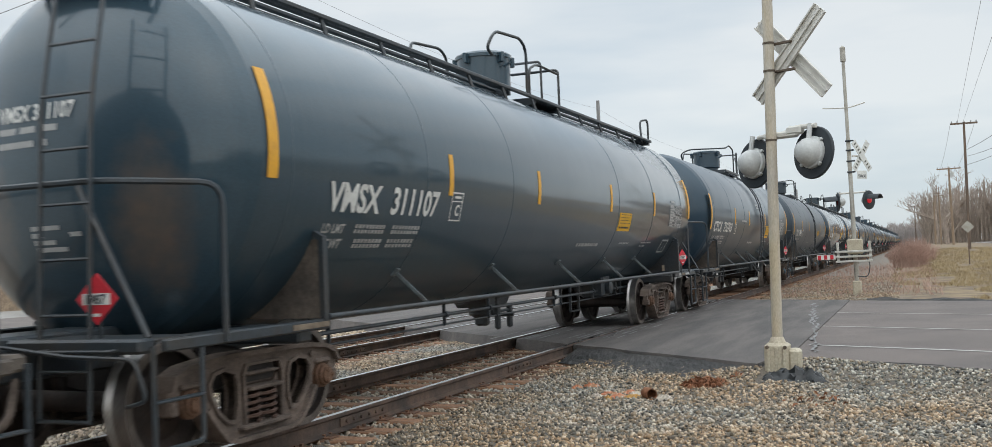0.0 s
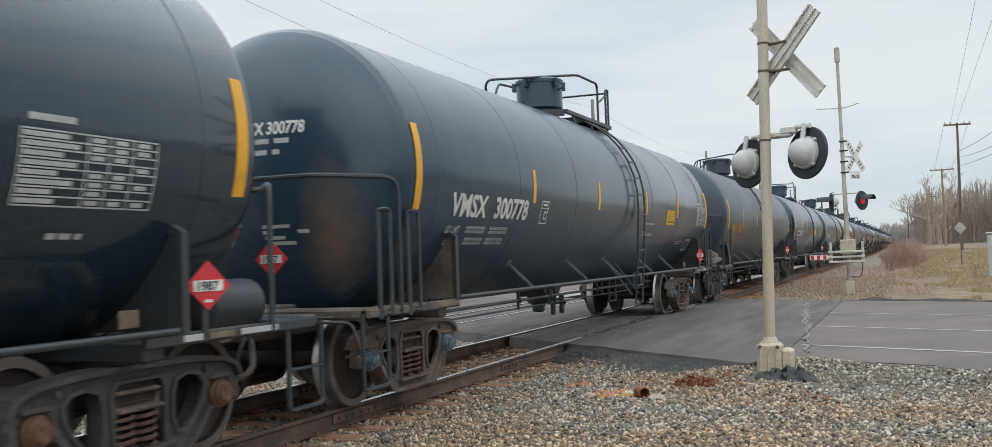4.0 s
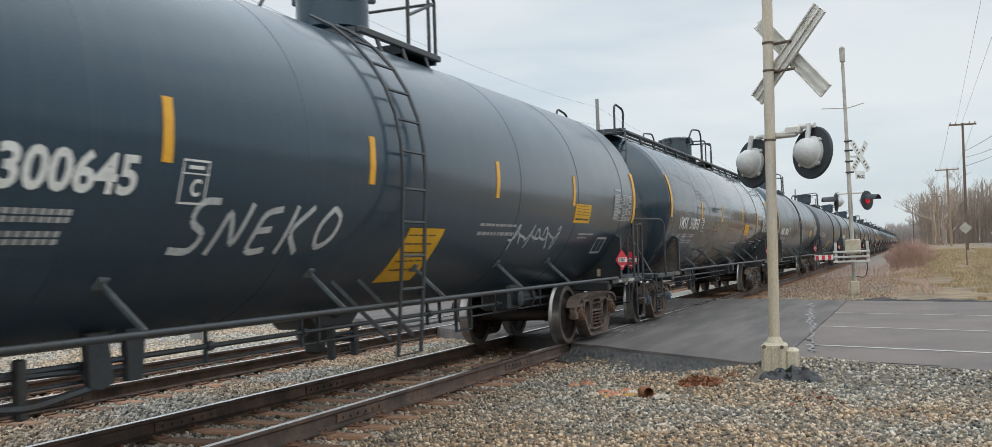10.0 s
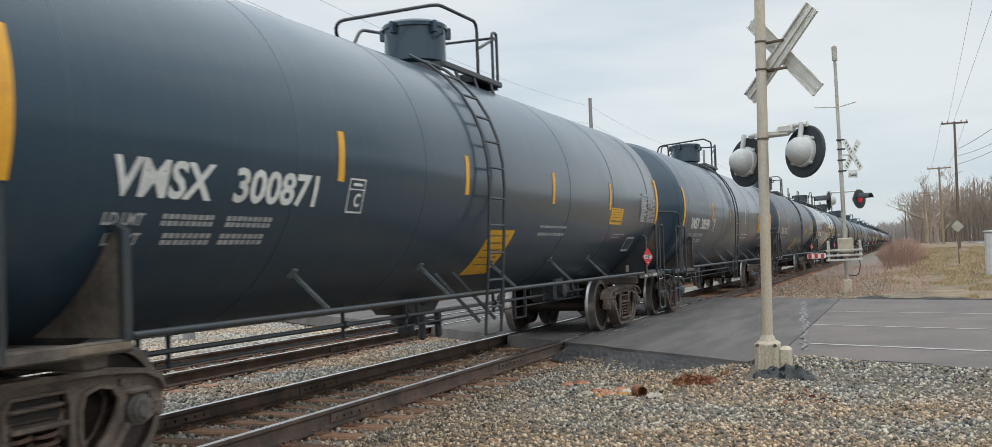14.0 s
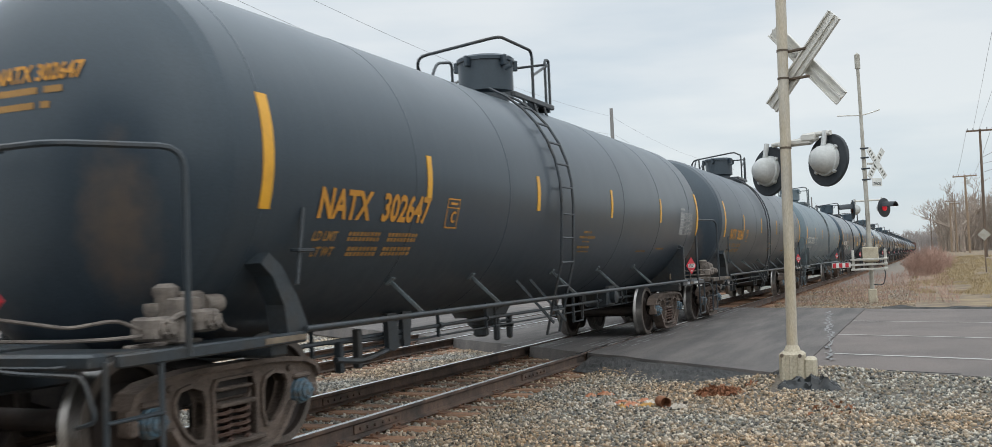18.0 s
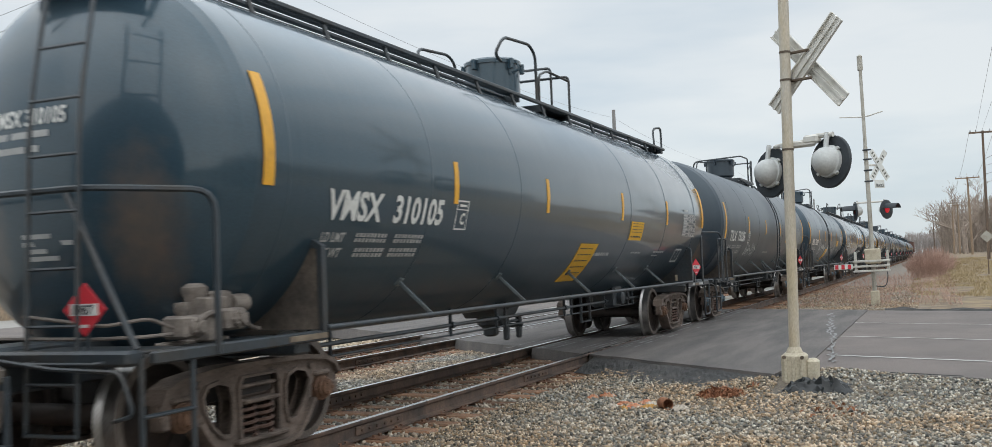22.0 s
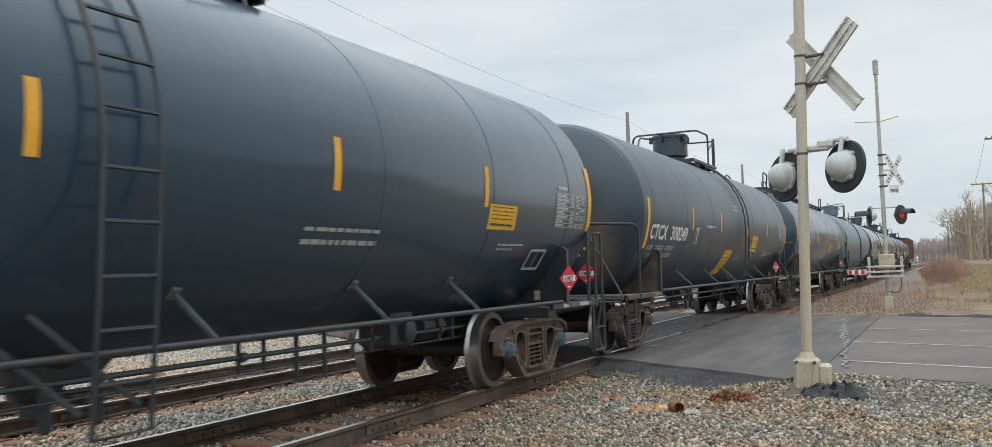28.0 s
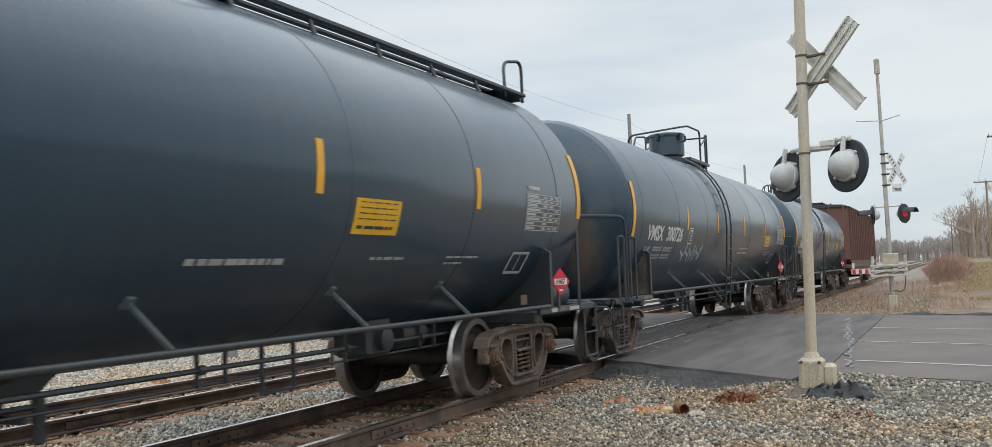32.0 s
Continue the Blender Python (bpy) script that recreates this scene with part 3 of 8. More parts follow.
def turned_about(me):
    """The same piece for the other end: mirrored along the car."""
    out = me.copy()
    bm = bmesh.new()
    bm.from_mesh(out)
    for v in bm.verts:
        v.co.y = -v.co.y
    bmesh.ops.reverse_faces(bm, faces=bm.faces)
    bm.to_mesh(out)
    bm.free()
    return out


def brace_mesh(mat):
    """A short flat bar from the shell out to the side rail."""
    g = Geo()
    a, b = Vector(on_tank(-0.05, 1.33, 0.0)), Vector((1.45, 0.0, 1.01))
    d = (b - a).normalized()
    q = d.to_track_quat("Z", "Y").to_matrix().to_4x4()
    g.bbox(-0.010, 0.010, -0.019, 0.019, 0, (b - a).length, 0.004, Matrix.Translation(a) @ q)
    g.bbox(-0.05, 0.05, -0.05, 0.05, -0.012, 0.02, 0.006, Matrix.Translation(a) @ q)
    return g.mesh("brace", mat, 30)


def rod_mesh(mat):
    g = Geo()
    g.tube([(1.46, -6.62, 1.0), (1.46, 6.9, 1.0)], 0.025, 8)
    return g.mesh("side_rail", mat, 60)


def pipes_mesh(mat):
    """Brake pipe and pull rod below the tank on paired hangers."""
    g = Geo()
    for x, z, r in ((0.62, 0.765, 0.022), (0.60, 0.645, 0.012), (-0.55, 0.86, 0.028)):
        g.tube([(x, -6.3, z), (x, 6.2, z)], r)
    for y, two in ((-5.6, 0.34), (-2.6, 0), (-1.2, 0.30), (1.5, 0.34), (3.6, 0), (5.1, 0.34)):
        for d in (0.0, two) if two else (0.0,):
            g.bbox(0.59, 0.63, y + d - 0.013, y + d + 0.013, 0.63, 1.12, 0.004)
        g.lathe([(-0.03, 0.04), (0.05, 0.04)], "y", 8, (0.62, y + 0.02, 0.765))
    for y in (2.3, 2.75):
        g.bbox(0.60, 0.64, y - 0.015, y + 0.015, 0.50, 0.92, 0.004)
    g.bbox(0.60, 0.64, 2.285, 2.765, 0.48, 0.505, 0.004)
    return g.mesh("brake_pipe", mat, 40)


def lever_mesh(mat):
    """Hanging brake levers with a cross rod, under the tank's belly."""
    g = Geo()
    g.prism([(-0.10, 0.98), (0.10, 0.98), (0.16, 0.62), (0.02, 0.58), (-0.08, 0.62)], 0.66, 0.72)
    g.prism([(0.34, 0.98), (0.56, 0.98), (0.50, 0.60), (0.36, 0.60)], 0.60, 0.66)
    g.tube(bend([(0.70, -1.1, 0.60), (0.70, -0.6, 0.54), (0.68, 0.1, 0.62)], 0.15), 0.03)
    g.tube([(0.62, -1.1, 0.76), (0.62, 0.5, 0.70)], 0.022)
    g.bbox(0.62, 0.70, -1.0, -0.93, 0.46, 0.76, 0.01)
    g.bbox(0.62, 0.70, -0.66, -0.58, 0.47, 0.86, 0.01)
    return g.mesh("brake_lever", mat, 35)


def outlet_mesh(mat):
    g = Geo()
    g.lathe([(0.56, 0.12), (0.62, 0.2), (0.74, 0.2), (0.86, 0.30)], "z", 18)
    g.prism([(-0.5, 0.86), (-0.3, 0.72), (0.3, 0.72), (0.5, 0.86)], -0.26, 0.26)
    g.tube([(0, 0.0, 0.60), (0.5, 0.0, 0.60)], 0.03)
    for y in (-0.27, 0.20):
        g.bbox(0.30, 0.38, y, y + 0.09, 0.40, 0.74, 0.02)
    g.bbox(-0.10, 0.10, -0.08, 0.08, 0.44, 0.60, 0.03)
    g.tube([(0.34, -0.24, 0.66), (0.34, 0.24, 0.66)], 0.02)
    return g.mesh("bottom_outlet", mat, 40)


def dome_mesh(mat):
    g = Geo()
    g.lathe([(3.78, 0.34), (3.98, 0.34), (4.02, 0.40), (4.02, 0.41), (4.46, 0.41), (4.46, 0.435), (4.51, 0.435), (4.54, 0.40), (4.56, 0.2), (4.565, 0.001)], "z", 28)
    for k in range(5):
        a = k * 1.257 + 0.4
        g.bbox(-0.03, 0.03, 0.39, 0.50, 4.36, 4.52, 0.01, pose(0, 0, 0, 0, 0, math.degrees(a)))
    g.tube([(0.40, -0.2, 4.30), (0.50, -0.2, 4.34), (0.50, -0.2, 4.42)], 0.02)
    return g.mesh("manway_housing", mat, 35)


def build_platform(car, key, mat, long_walk, dome, end, front):
    """Top platform: a plate with channels, bars and grating; the older cars carry it from end to end."""
    z, y0, y1 = 3.90, dome - 0.6, end + 0.08
    lo, hi = (-front - 0.62, 8.30) if long_walk else (y0, y1)
    tall = 0.050 if long_walk else 0.075
    top = part("top_platform", shared("plate" + key, lambda: Geo().box(-0.58, 0.58, dome + 0.52, y1 - 0.02, z - 0.045, z - 0.037).mesh("top_platform", mat, 0)), car, "open grating platform on the tank's crown")
    for x in (-0.70, 0.64):
        part("side_channel", shared("chan" + key, lambda: Geo().bbox(0, 0.06, lo, hi, z - tall, z, 0.01).mesh("side_channel", mat, 0)), top, at=(x, 0, 0))
    ys = [y0, dome + 0.46, y1 - 0.06] + ([lo + 0.04, 8.21] if long_walk else [])
    for y in ys:
        part("cross_bar", shared("cbar" + key, lambda: Geo().box(-0.638, 0.638, 0, 0.05, z - 0.11, z - 0.003).mesh("cross_bar", mat, 0)), top, at=(0, y, 0))
    runs = [(dome + 0.56, y1 - 0.05)] + ([(lo + 0.10, y0 - 0.02), (y1 + 0.02, 8.20)] if long_walk else [])

    def grating():
        g = Geo()
        for a, b in runs:
            for k in range(8):
                x = -0.56 + k * 0.16
                g.box(x - 0.04, x + 0.04, a, b, z - 0.03, z - 0.004)
        if long_walk:
            for a, b in ((lo + 0.10, lo + 0.80), (7.5, 8.20)):
                g.box(-0.57, 0.57, a, b, z - 0.05, z - 0.044)
        return g.mesh("grating", mat, 0)

    def struts():
        g = Geo()
        n = 14 if long_walk else 3
        for i in range(n):
            y = lo + 0.4 + (hi - lo - 0.8) * i / (n - 1)
            if abs(y) < HALF:
                for s in (-1, 1):
                    g.tube([(s * 0.66, y, z - 0.05), (s * 0.72, y, ZC + math.sqrt(R * R - 0.52) - 0.02)], 0.025)
        return g.mesh("strut", mat, 30)
    part("grating", shared("grat" + key, grating), top)["kind"] = "stuff"
    part("strut", shared("strut" + key, struts), top)["kind"] = "stuff"


def top_rail_mesh(mat, wavy, dome, end):
    """Safety rail round the manway: up a post, forward, then across to a hooked end."""
    g = Geo()
    r, zt, z0 = 0.023, 4.60, 3.86
    p = end - 0.72
    if wavy:
        run = [(0.66, p, z0), (0.66, p, zt + 0.03), (0.66, p - 0.75, zt + 0.12), (0.62, p - 1.2, zt), (-0.4, dome - 0.75, zt - 0.02), (-0.62, dome - 0.95, zt - 0.16), (-0.62, dome - 0.65, zt - 0.34), (-0.62, dome - 0.45, zt - 0.36)]
    else:
        run = [(0.66, p, z0), (0.66, p, zt + 0.02), (0.66, p - 1.25, zt), (-0.55, dome - 1.1, zt - 0.16), (-0.66, dome - 0.95, zt - 0.3), (-0.66, dome - 0.55, zt - 0.42)]
    g.tube(bend(run, 0.14), r, 7)
    g.tube(bend([(-0.66, p, z0), (-0.66, p, zt), (-0.66, dome - 0.3, zt - 0.1), (-0.66, dome - 0.55, zt - 0.42), (-0.66, dome - 0.55, z0)], 0.12), r, 7)
    g.tube(bend([(0.66, p, zt - 0.35), (0.66, end, zt - 0.06), (-0.66, end, zt - 0.06), (-0.66, p, zt - 0.35)], 0.08), r * 0.9, 6)
    return g.mesh("dome_railing", mat, 60)


def short_rail_mesh(mat, dome, end):
    """Rails of the older cars: a bowed hoop beside the housing and a square one behind it, on both sides."""
    g = Geo()
    for s in (-1, 1):
        x = 0.66 * s
        g.tube(bend([(x, dome + 0.10, 3.86), (x, dome + 0.10, 4.58), (x, dome - 0.15, 4.70), (x, dome - 1.15, 4.62), (x * 0.9, dome - 1.30, 4.36), (x * 0.9, dome - 1.10, 4.30)], 0.14), 0.023, 7)
        g.tube(bend([(x, dome + 0.20, 3.86), (x, dome + 0.20, 4.30), (x, dome + 0.55, 4.42), (x, end, 4.42)], 0.12), 0.021, 6)
    g.tube(bend([(0.66, end, 3.86), (0.66, end, 4.50), (-0.66, end, 4.50), (-0.66, end, 3.86)], 0.08), 0.022, 6)
    g.tube(bend([(0.66, dome + 0.75, 3.86), (0.66, dome + 0.75, 4.50), (-0.66, dome + 0.75, 4.50), (-0.66, dome + 0.75, 3.86)], 0.08), 0.020, 6)
    return g.mesh("dome_railing", mat, 60)


def end_post_mesh(mat):
    g = Geo()
    g.tube(bend([(0, -0.17, 3.84), (0, -0.17, 4.58), (0, 0.0, 4.60), (0, 0.0, 3.84)], 0.06), 0.022, 7)
    return g.mesh("platform_post", mat, 60)


def ladder_mesh(mat, foot):
    """Side ladder: one bar over the shell, down, along the bottom and up again."""
    g = Geo()
    side = [on_tank(0, ZC + R * math.sin(radians(a)), 0.085) for a in (66, 56, 46, 36, 26, 16, 6)] + [(R + 0.09, 0, 2.2), (R + 0.05, 0, 1.45), (foot, 0, 0.52)]
    g.tube(side + [(x, 0.47, z) for x, _, z in side[::-1]], 0.019, 6)
    return g.mesh("side_ladder", mat, 50)


def ladder_rungs(foot):
    up = [on_tank(0, ZC + R * math.sin(radians(a)), 0.085) for a in (60, 48, 36, 25, 14, 3)] + [(R + 0.083, 0, 2.08), (R + 0.066, 0, 1.77), (R + 0.05, 0, 1.45)]
    return up + [(R + 0.05 + (foot - R - 0.05) * k, 0, 1.45 - 0.93 * k) for k in (0.333, 0.667)]


def rung_mesh(mat):
    return Geo().tube([(0, 0, 0), (0, 0.47, 0)], 0.015, 5).mesh("rung", mat, 50)


def ladder_stay_mesh(mat):
    """Slanting stay from under the shell out to the ladder's foot."""
    return Geo().bbox(-0.008, 0.008, -0.02, 0.02, 0, 0.86, 0.003, Matrix.Translation((1.18, -0.62, 1.24)) @ Vector((0.28, 0.62, -0.60)).to_track_quat("Z", "Y").to_matrix().to_4x4()).mesh("ladder_stay", mat, 30)


def end_ladder_mesh(mat):
    """Ladder up the leading head of the end-to-end walkway cars, one bent bar."""
    g = Geo()
    left = bend([(0.46, -8.70, 0.45), (0.46, -8.68, 1.0), (0.46, -8.62, 2.6), (0.44, -8.42, 3.5), (0.38, -8.25, 3.86)], 0.3)
    g.tube(left[::-1] + [Vector((p.x + 0.44, p.y, p.z)) for p in left], 0.017, 6)
    return g.mesh("end_ladder", mat, 50)


def end_rung(i):
    z = 0.78 + 3.0 * i / 8
    y = -8.69 if z < 1.0 else -8.68 + 0.06 * (z - 1.0) / 1.6 if z < 2.6 else -8.62 + 0.22 * (z - 2.6)
    return (0.455, y, z)


def hoop_mesh(mat):
    """Inverted U beside the walkway's end."""
    g = Geo()
    g.tube(bend([(0, -0.30, 3.80), (0, -0.29, 4.38), (0.05, 0.22, 4.30), (0, 0.30, 3.80)], 0.14), 0.023, 7)
    return g.mesh("grab_hoop", mat, 60)


def reservoir_mesh(mat):
    g = Geo()
    g.lathe([(-0.38, 0.001), (-0.36, 0.12), (-0.30, 0.2), (0.30, 0.2), (0.36, 0.12), (0.38, 0.001)], "y", 18)
    return g.mesh("air_reservoir", mat, 35)


def brake_valve_mesh(mat):
    """Brake control valve under the tank: body with two covers."""
    g = Geo()
    g.bbox(0.55, 1.0, -0.22, 0.22, 0.55, 0.95, 0.04)
    g.lathe([(0.98, 0.12), (1.08, 0.12), (1.10, 0.08)], "x", 14, (0, 0, 0.72))
    g.tube(bend([(0.8, 0.2, 0.7), (0.8, 0.9, 0.62), (0.8, 1.2, 0.8)], 0.1), 0.025)
    return g.mesh("brake_valve", mat, 35)


def brake_cylinder_mesh(mat):
    g = Geo()
    g.lathe([(-0.32, 0.06), (-0.30, 0.15), (0.22, 0.15), (0.25, 0.11), (0.50, 0.05)], "y", 16)
    return g.mesh("brake_cylinder", mat, 35)


def deck_valve_mesh(mat):
    """Brake castings on the leading deck: ribbed bodies, covers, flanges and bent pipes."""
    g = Geo()
    for y, z, w in ((-7.98, 1.02, 0.10), (-7.52, 1.05, 0.12)):
        g.bbox(1.05, 1.27, y - w, y + w, z, z + 0.16, 0.02)
        g.lathe([(1.27, 0.07), (1.30, 0.07), (1.31, 0.045), (1.34, 0.04)], "x", 10, (0, y, z + 0.08))
        for k in range(4):
            a = k * math.pi / 2 + 0.6
            g.lathe([(1.29, 0.014), (1.325, 0.014)], "x", 6, (0, y + 0.055 * math.cos(a), z + 0.08 + 0.055 * math.sin(a)))
    g.bbox(1.08, 1.22, -7.78, -7.70, 0.98, 1.30, 0.015)
    g.lathe([(1.20, 0.05), (1.23, 0.065), (1.29, 0.065), (1.30, 0.04)], "z", 10, (1.15, -7.58, 0.0))
    g.lathe([(1.18, 0.04), (1.22, 0.055), (1.27, 0.05)], "z", 10, (1.15, -7.98, 0.0))
    g.bbox(1.02, 1.10, -8.12, -7.40, 0.965, 1.00, 0.01)
    g.lathe([(0.98, 0.08), (1.30, 0.08), (1.33, 0.095), (1.37, 0.095), (1.40, 0.05)], "z", 12, (1.05, -7.72, 0.0))
    g.bbox(1.00, 1.16, -7.66, -7.42, 1.18, 1.34, 0.02)
    g.lathe([(-0.10, 0.07), (0.08, 0.07), (0.10, 0.05)], "y", 12, (1.12, -7.32, 1.24))
    g.tube(bend([(1.1, -7.45, 1.12), (1.1, -7.25, 1.20), (1.05, -7.1, 1.05), (1.0, -6.9, 1.02)], 0.08), 0.018)
    g.tube(bend([(1.2, -7.92, 1.12), (1.25, -7.78, 1.20), (1.2, -7.6, 1.12)], 0.06), 0.02)
    g.tube(bend([(1.15, -8.08, 1.10), (1.15, -8.3, 1.18), (0.95, -8.5, 1.14), (0.3, -8.55, 1.22)], 0.08), 0.013)
    g.tube(bend([(1.15, -8.08, 1.06), (1.15, -8.35, 1.06), (0.9, -8.54, 1.06), (-0.4, -8.58, 1.08)], 0.08), 0.013)
    return g.mesh("deck_valve", mat, 35)


def sill_label_mesh(a, b, mat):
    return Geo().bbox(1.461, 1.467, a, b, 0.92, 0.965, 0.002).mesh("sill_label", mat, 0)


def hand_brake_mesh(mat):
    g = Geo()
    ring = [(0.28 * math.cos(a) - 0.55, -8.78, 2.0 + 0.28 * math.sin(a)) for a in [i * math.pi / 10 for i in range(20)]]
    g.tube(ring, 0.018, 6, True)
    for k in range(5):
        a = k * 1.2566
        g.tube([(-0.55, -8.74, 2.0), (-0.55 + 0.28 * math.cos(a), -8.78, 2.0 + 0.28 * math.sin(a))], 0.012, 5)
    g.bbox(-0.68, -0.42, -8.74, -8.62, 1.85, 2.2, 0.03)
    g.tube([(-0.55, -8.66, 1.9), (-0.55, -8.66, 0.95)], 0.03)
    return g.mesh("hand_brake", mat, 40)


def placard_mesh():
    """Red diamond with a white number band."""
    g = Geo()
    s = 0.172
    g.prism([(-s, 0), (0, -s), (s, 0), (0, s)], -0.006, 0.006)
    me = g.mesh("placard", RED_PLACARD, 0)
    return me


def placard_band_mesh(turned):
    g = Geo()
    g.box(0.006, 0.011, -0.112, 0.112, -0.038, 0.038)
    g.box(0.006, 0.010, -0.03, 0.03, -0.115, -0.095)
    return g.mesh("number_band", WHITE_LETTER, 0)


def placard(car, m):
    p = part("placard", shared("placard", placard_mesh), car, "red diamond hazard placard with a white number band", m)
    b = part("number_band", shared("pband", lambda: placard_band_mesh(0)), p)
    part("number", PLACARD_NUMBER, p)
    return p

CARS = [  # mark, walkway (A end to end, B centre), paint, letter colour, bearing caps, extras
    ("TILX 730902", "B", "matte", "white", "grey", ""),
    ("VMSX 311107", "A", "sheen", "white", "rust", ""),
    ("CTCX 732703", "B", "black", "white", "rust", "notes"),
    ("TILX 730946", "B", "matte", "white", "blue", ""),
    ("TILX 350543", "A", "gloss", "white", "rust", ""),
    ("TILX 350531", "A", "gloss", "white", "rust", ""),
    ("VMSX 300778", "B", "black", "white", "blue", ""),
    ("NATX 302411", "B", "matte", "orange", "blue", ""),
    ("CTCX 731187", "B", "black", "white", "grey", ""),
    ("CTCX 300262", "B", "black", "white", "grey", "notes"),
    ("VMSX 311405", "A", "gloss", "white", "blue", "tag patch"),
    ("VMSX 311466", "A", "matte", "white", "blue", ""),
    ("VMSX 300918", "B", "black", "white", "blue", "green"),
    ("VMSX 300645", "B", "black", "white", "rust", "snek patch loops"),
    ("VMSX 310993", "A", "gloss", "white", "blue", "emblem"),
    ("VMSX 300706", "B", "black", "white", "blue", ""),
    ("TILX 730636", "B", "matte", "white", "grey", "patch"),
    ("VMSX 300824", "B", "black", "white", "blue", ""),
    ("VMSX 300871", "B", "black", "white", "grey", "patch"),
    ("VMSX 300590", "B", "black", "white", "blue", ""),
    ("TILX 730566", "B", "matte", "white", "grey", "patch swoop"),
    ("TILX 350592", "A", "gloss", "white", "rust", "patch"),
    ("TILX 730995", "B", "matte", "white", "blue", "figure"),
    ("NATX 302647", "B", "matte", "orange", "blue", ""),
    ("NATX 302860", "B", "matte", "orange", "blue", ""),
    ("CTCX 302315", "B", "grey", "white", "blue", ""),
    ("VMSX 300705", "B", "black", "white", "rust", "wide teal teal2"),
    ("CTCX 732963", "B", "black", "white", "rust", "patch"),
    ("VMSX 310105", "A", "sheen", "white", "rust", "patch"),
    ("TILX 730256", "B", "matte", "white", "blue", "tag3"),
    ("VMSX 300803", "B", "black", "white", "blue", "tag patch bubble"),
    ("TILX 350549", "A", "gloss", "white", "rust", ""),
    ("TILX 350659", "A", "gloss", "white", "rust", ""),
    ("CTCX 732965", "B", "gloss", "white", "rust", ""),
    ("CTCX 300210", "B", "matte", "white", "grey", ""),
    ("VMSX 300934", "B", "black", "white", "blue", ""),
    ("CTCX 300249", "B", "matte", "white", "grey", "patch notes"),
    ("VMSX 311164", "A", "black", "white", "rust", ""),
    ("NATX 310151", "B", "grey", "orange", "blue", ""),
    ("CTCX 731453", "B", "sheen", "white", "rust", ""),
    ("VMSX 311773", "A", "black", "white", "rust", ""),
    ("VMSX 300726", "B", "black", "white", "grey", "tag3"),
    ("VMSX 300561", "B", "black", "white", "grey", ""),
]
FIRST = -1  # the first row is the car that has just gone by
PITCH = 18.3
PAINTS = {"gloss": BLACK_GLOSS, "sheen": BLACK_SHEEN, "black": BLACK_PAINT, "matte": BLACK_MATTE, "grey": GREY_PAINT}
CAPS = {"blue": BEARING_BLUE, "rust": BEARING_RUST, "grey": BEARING_GREY}
SPRAY = {"white": material("white_spray_paint", (0.55, 0.57, 0.57), 0.6, 0, 0.3, 2, 20), "green": material("green_spray_paint", (0.55, 0.60, 0.24), 0.6, 0, 0.3, 2, 20),
         "teal": material("teal_spray_paint", (0.07, 0.24, 0.22), 0.6, 0, 0.3, 2, 20)}


def mark_place(mark, kind):
    """Where the reporting mark begins on the shell, and its length."""
    if mark == "CTCX 732703":
        return -7.12, 2.62
    if mark.startswith("CTCX 3"):
        return -7.10, 2.62
    if "NATX" in mark:
        return -6.15, 1.95
    if "VMSX" in mark:
        return (-6.50, 2.12) if kind == "A" else (-6.62, 2.28) if mark == "VMSX 300645" else (-6.80, 2.36)
    if kind == "B" and "TILX" in mark:
        return (-6.88, 2.12) if mark == "TILX 730256" else (-6.68, 2.12)
    return (-6.46, 2.22) if "CTCX 7" in mark else (-6.46, 2.12)


def head_shift(mark, kind):
    """How far the writing on the leading head stands from the middle of the car."""
    if mark == "VMSX 300918":
        return 0.0, 0.0
    if "VMSX" in mark:
        return (-0.58, 0.02) if kind == "A" else (-0.20, 0.10)
    return (-0.22, 0.28) if "NATX" in mark else (-0.18, 0.02) if "CTCX 7" in mark else (-0.10, 0.0)


MARKS = {}
for row in CARS:
    ink_mat = WHITE_LETTER if row[3] == "white" else ORANGE_LETTER
    y0, ln = mark_place(row[0], row[1])
    a, b = row[0].split(" ")
    MARKS[row[0]] = (letters(a, 0.235, ink_mat, "reporting_mark", lambda u, v: on_tank(y0 + u, 1.885 + v, 0.008), ln * 0.425),
                     letters(b, 0.235, ink_mat, "car_number", lambda u, v: on_tank(y0 + ln * 0.53 + u, 1.885 + v, 0.008), ln * 0.47),
                     letters(row[0], 0.12, ink_mat, "head_mark", lambda u, v: head_point(head_shift(row[0], row[1])[0] - 0.02 + u, 2.60 + head_shift(row[0], row[1])[1] + v, 0.012), 0.80))
PLACARD_NUMBER = letters("1987", 0.06, BLACK_STEEL, "number", lambda u, v: (0.0135, -0.085 + u, -0.03 + v), 0.16)


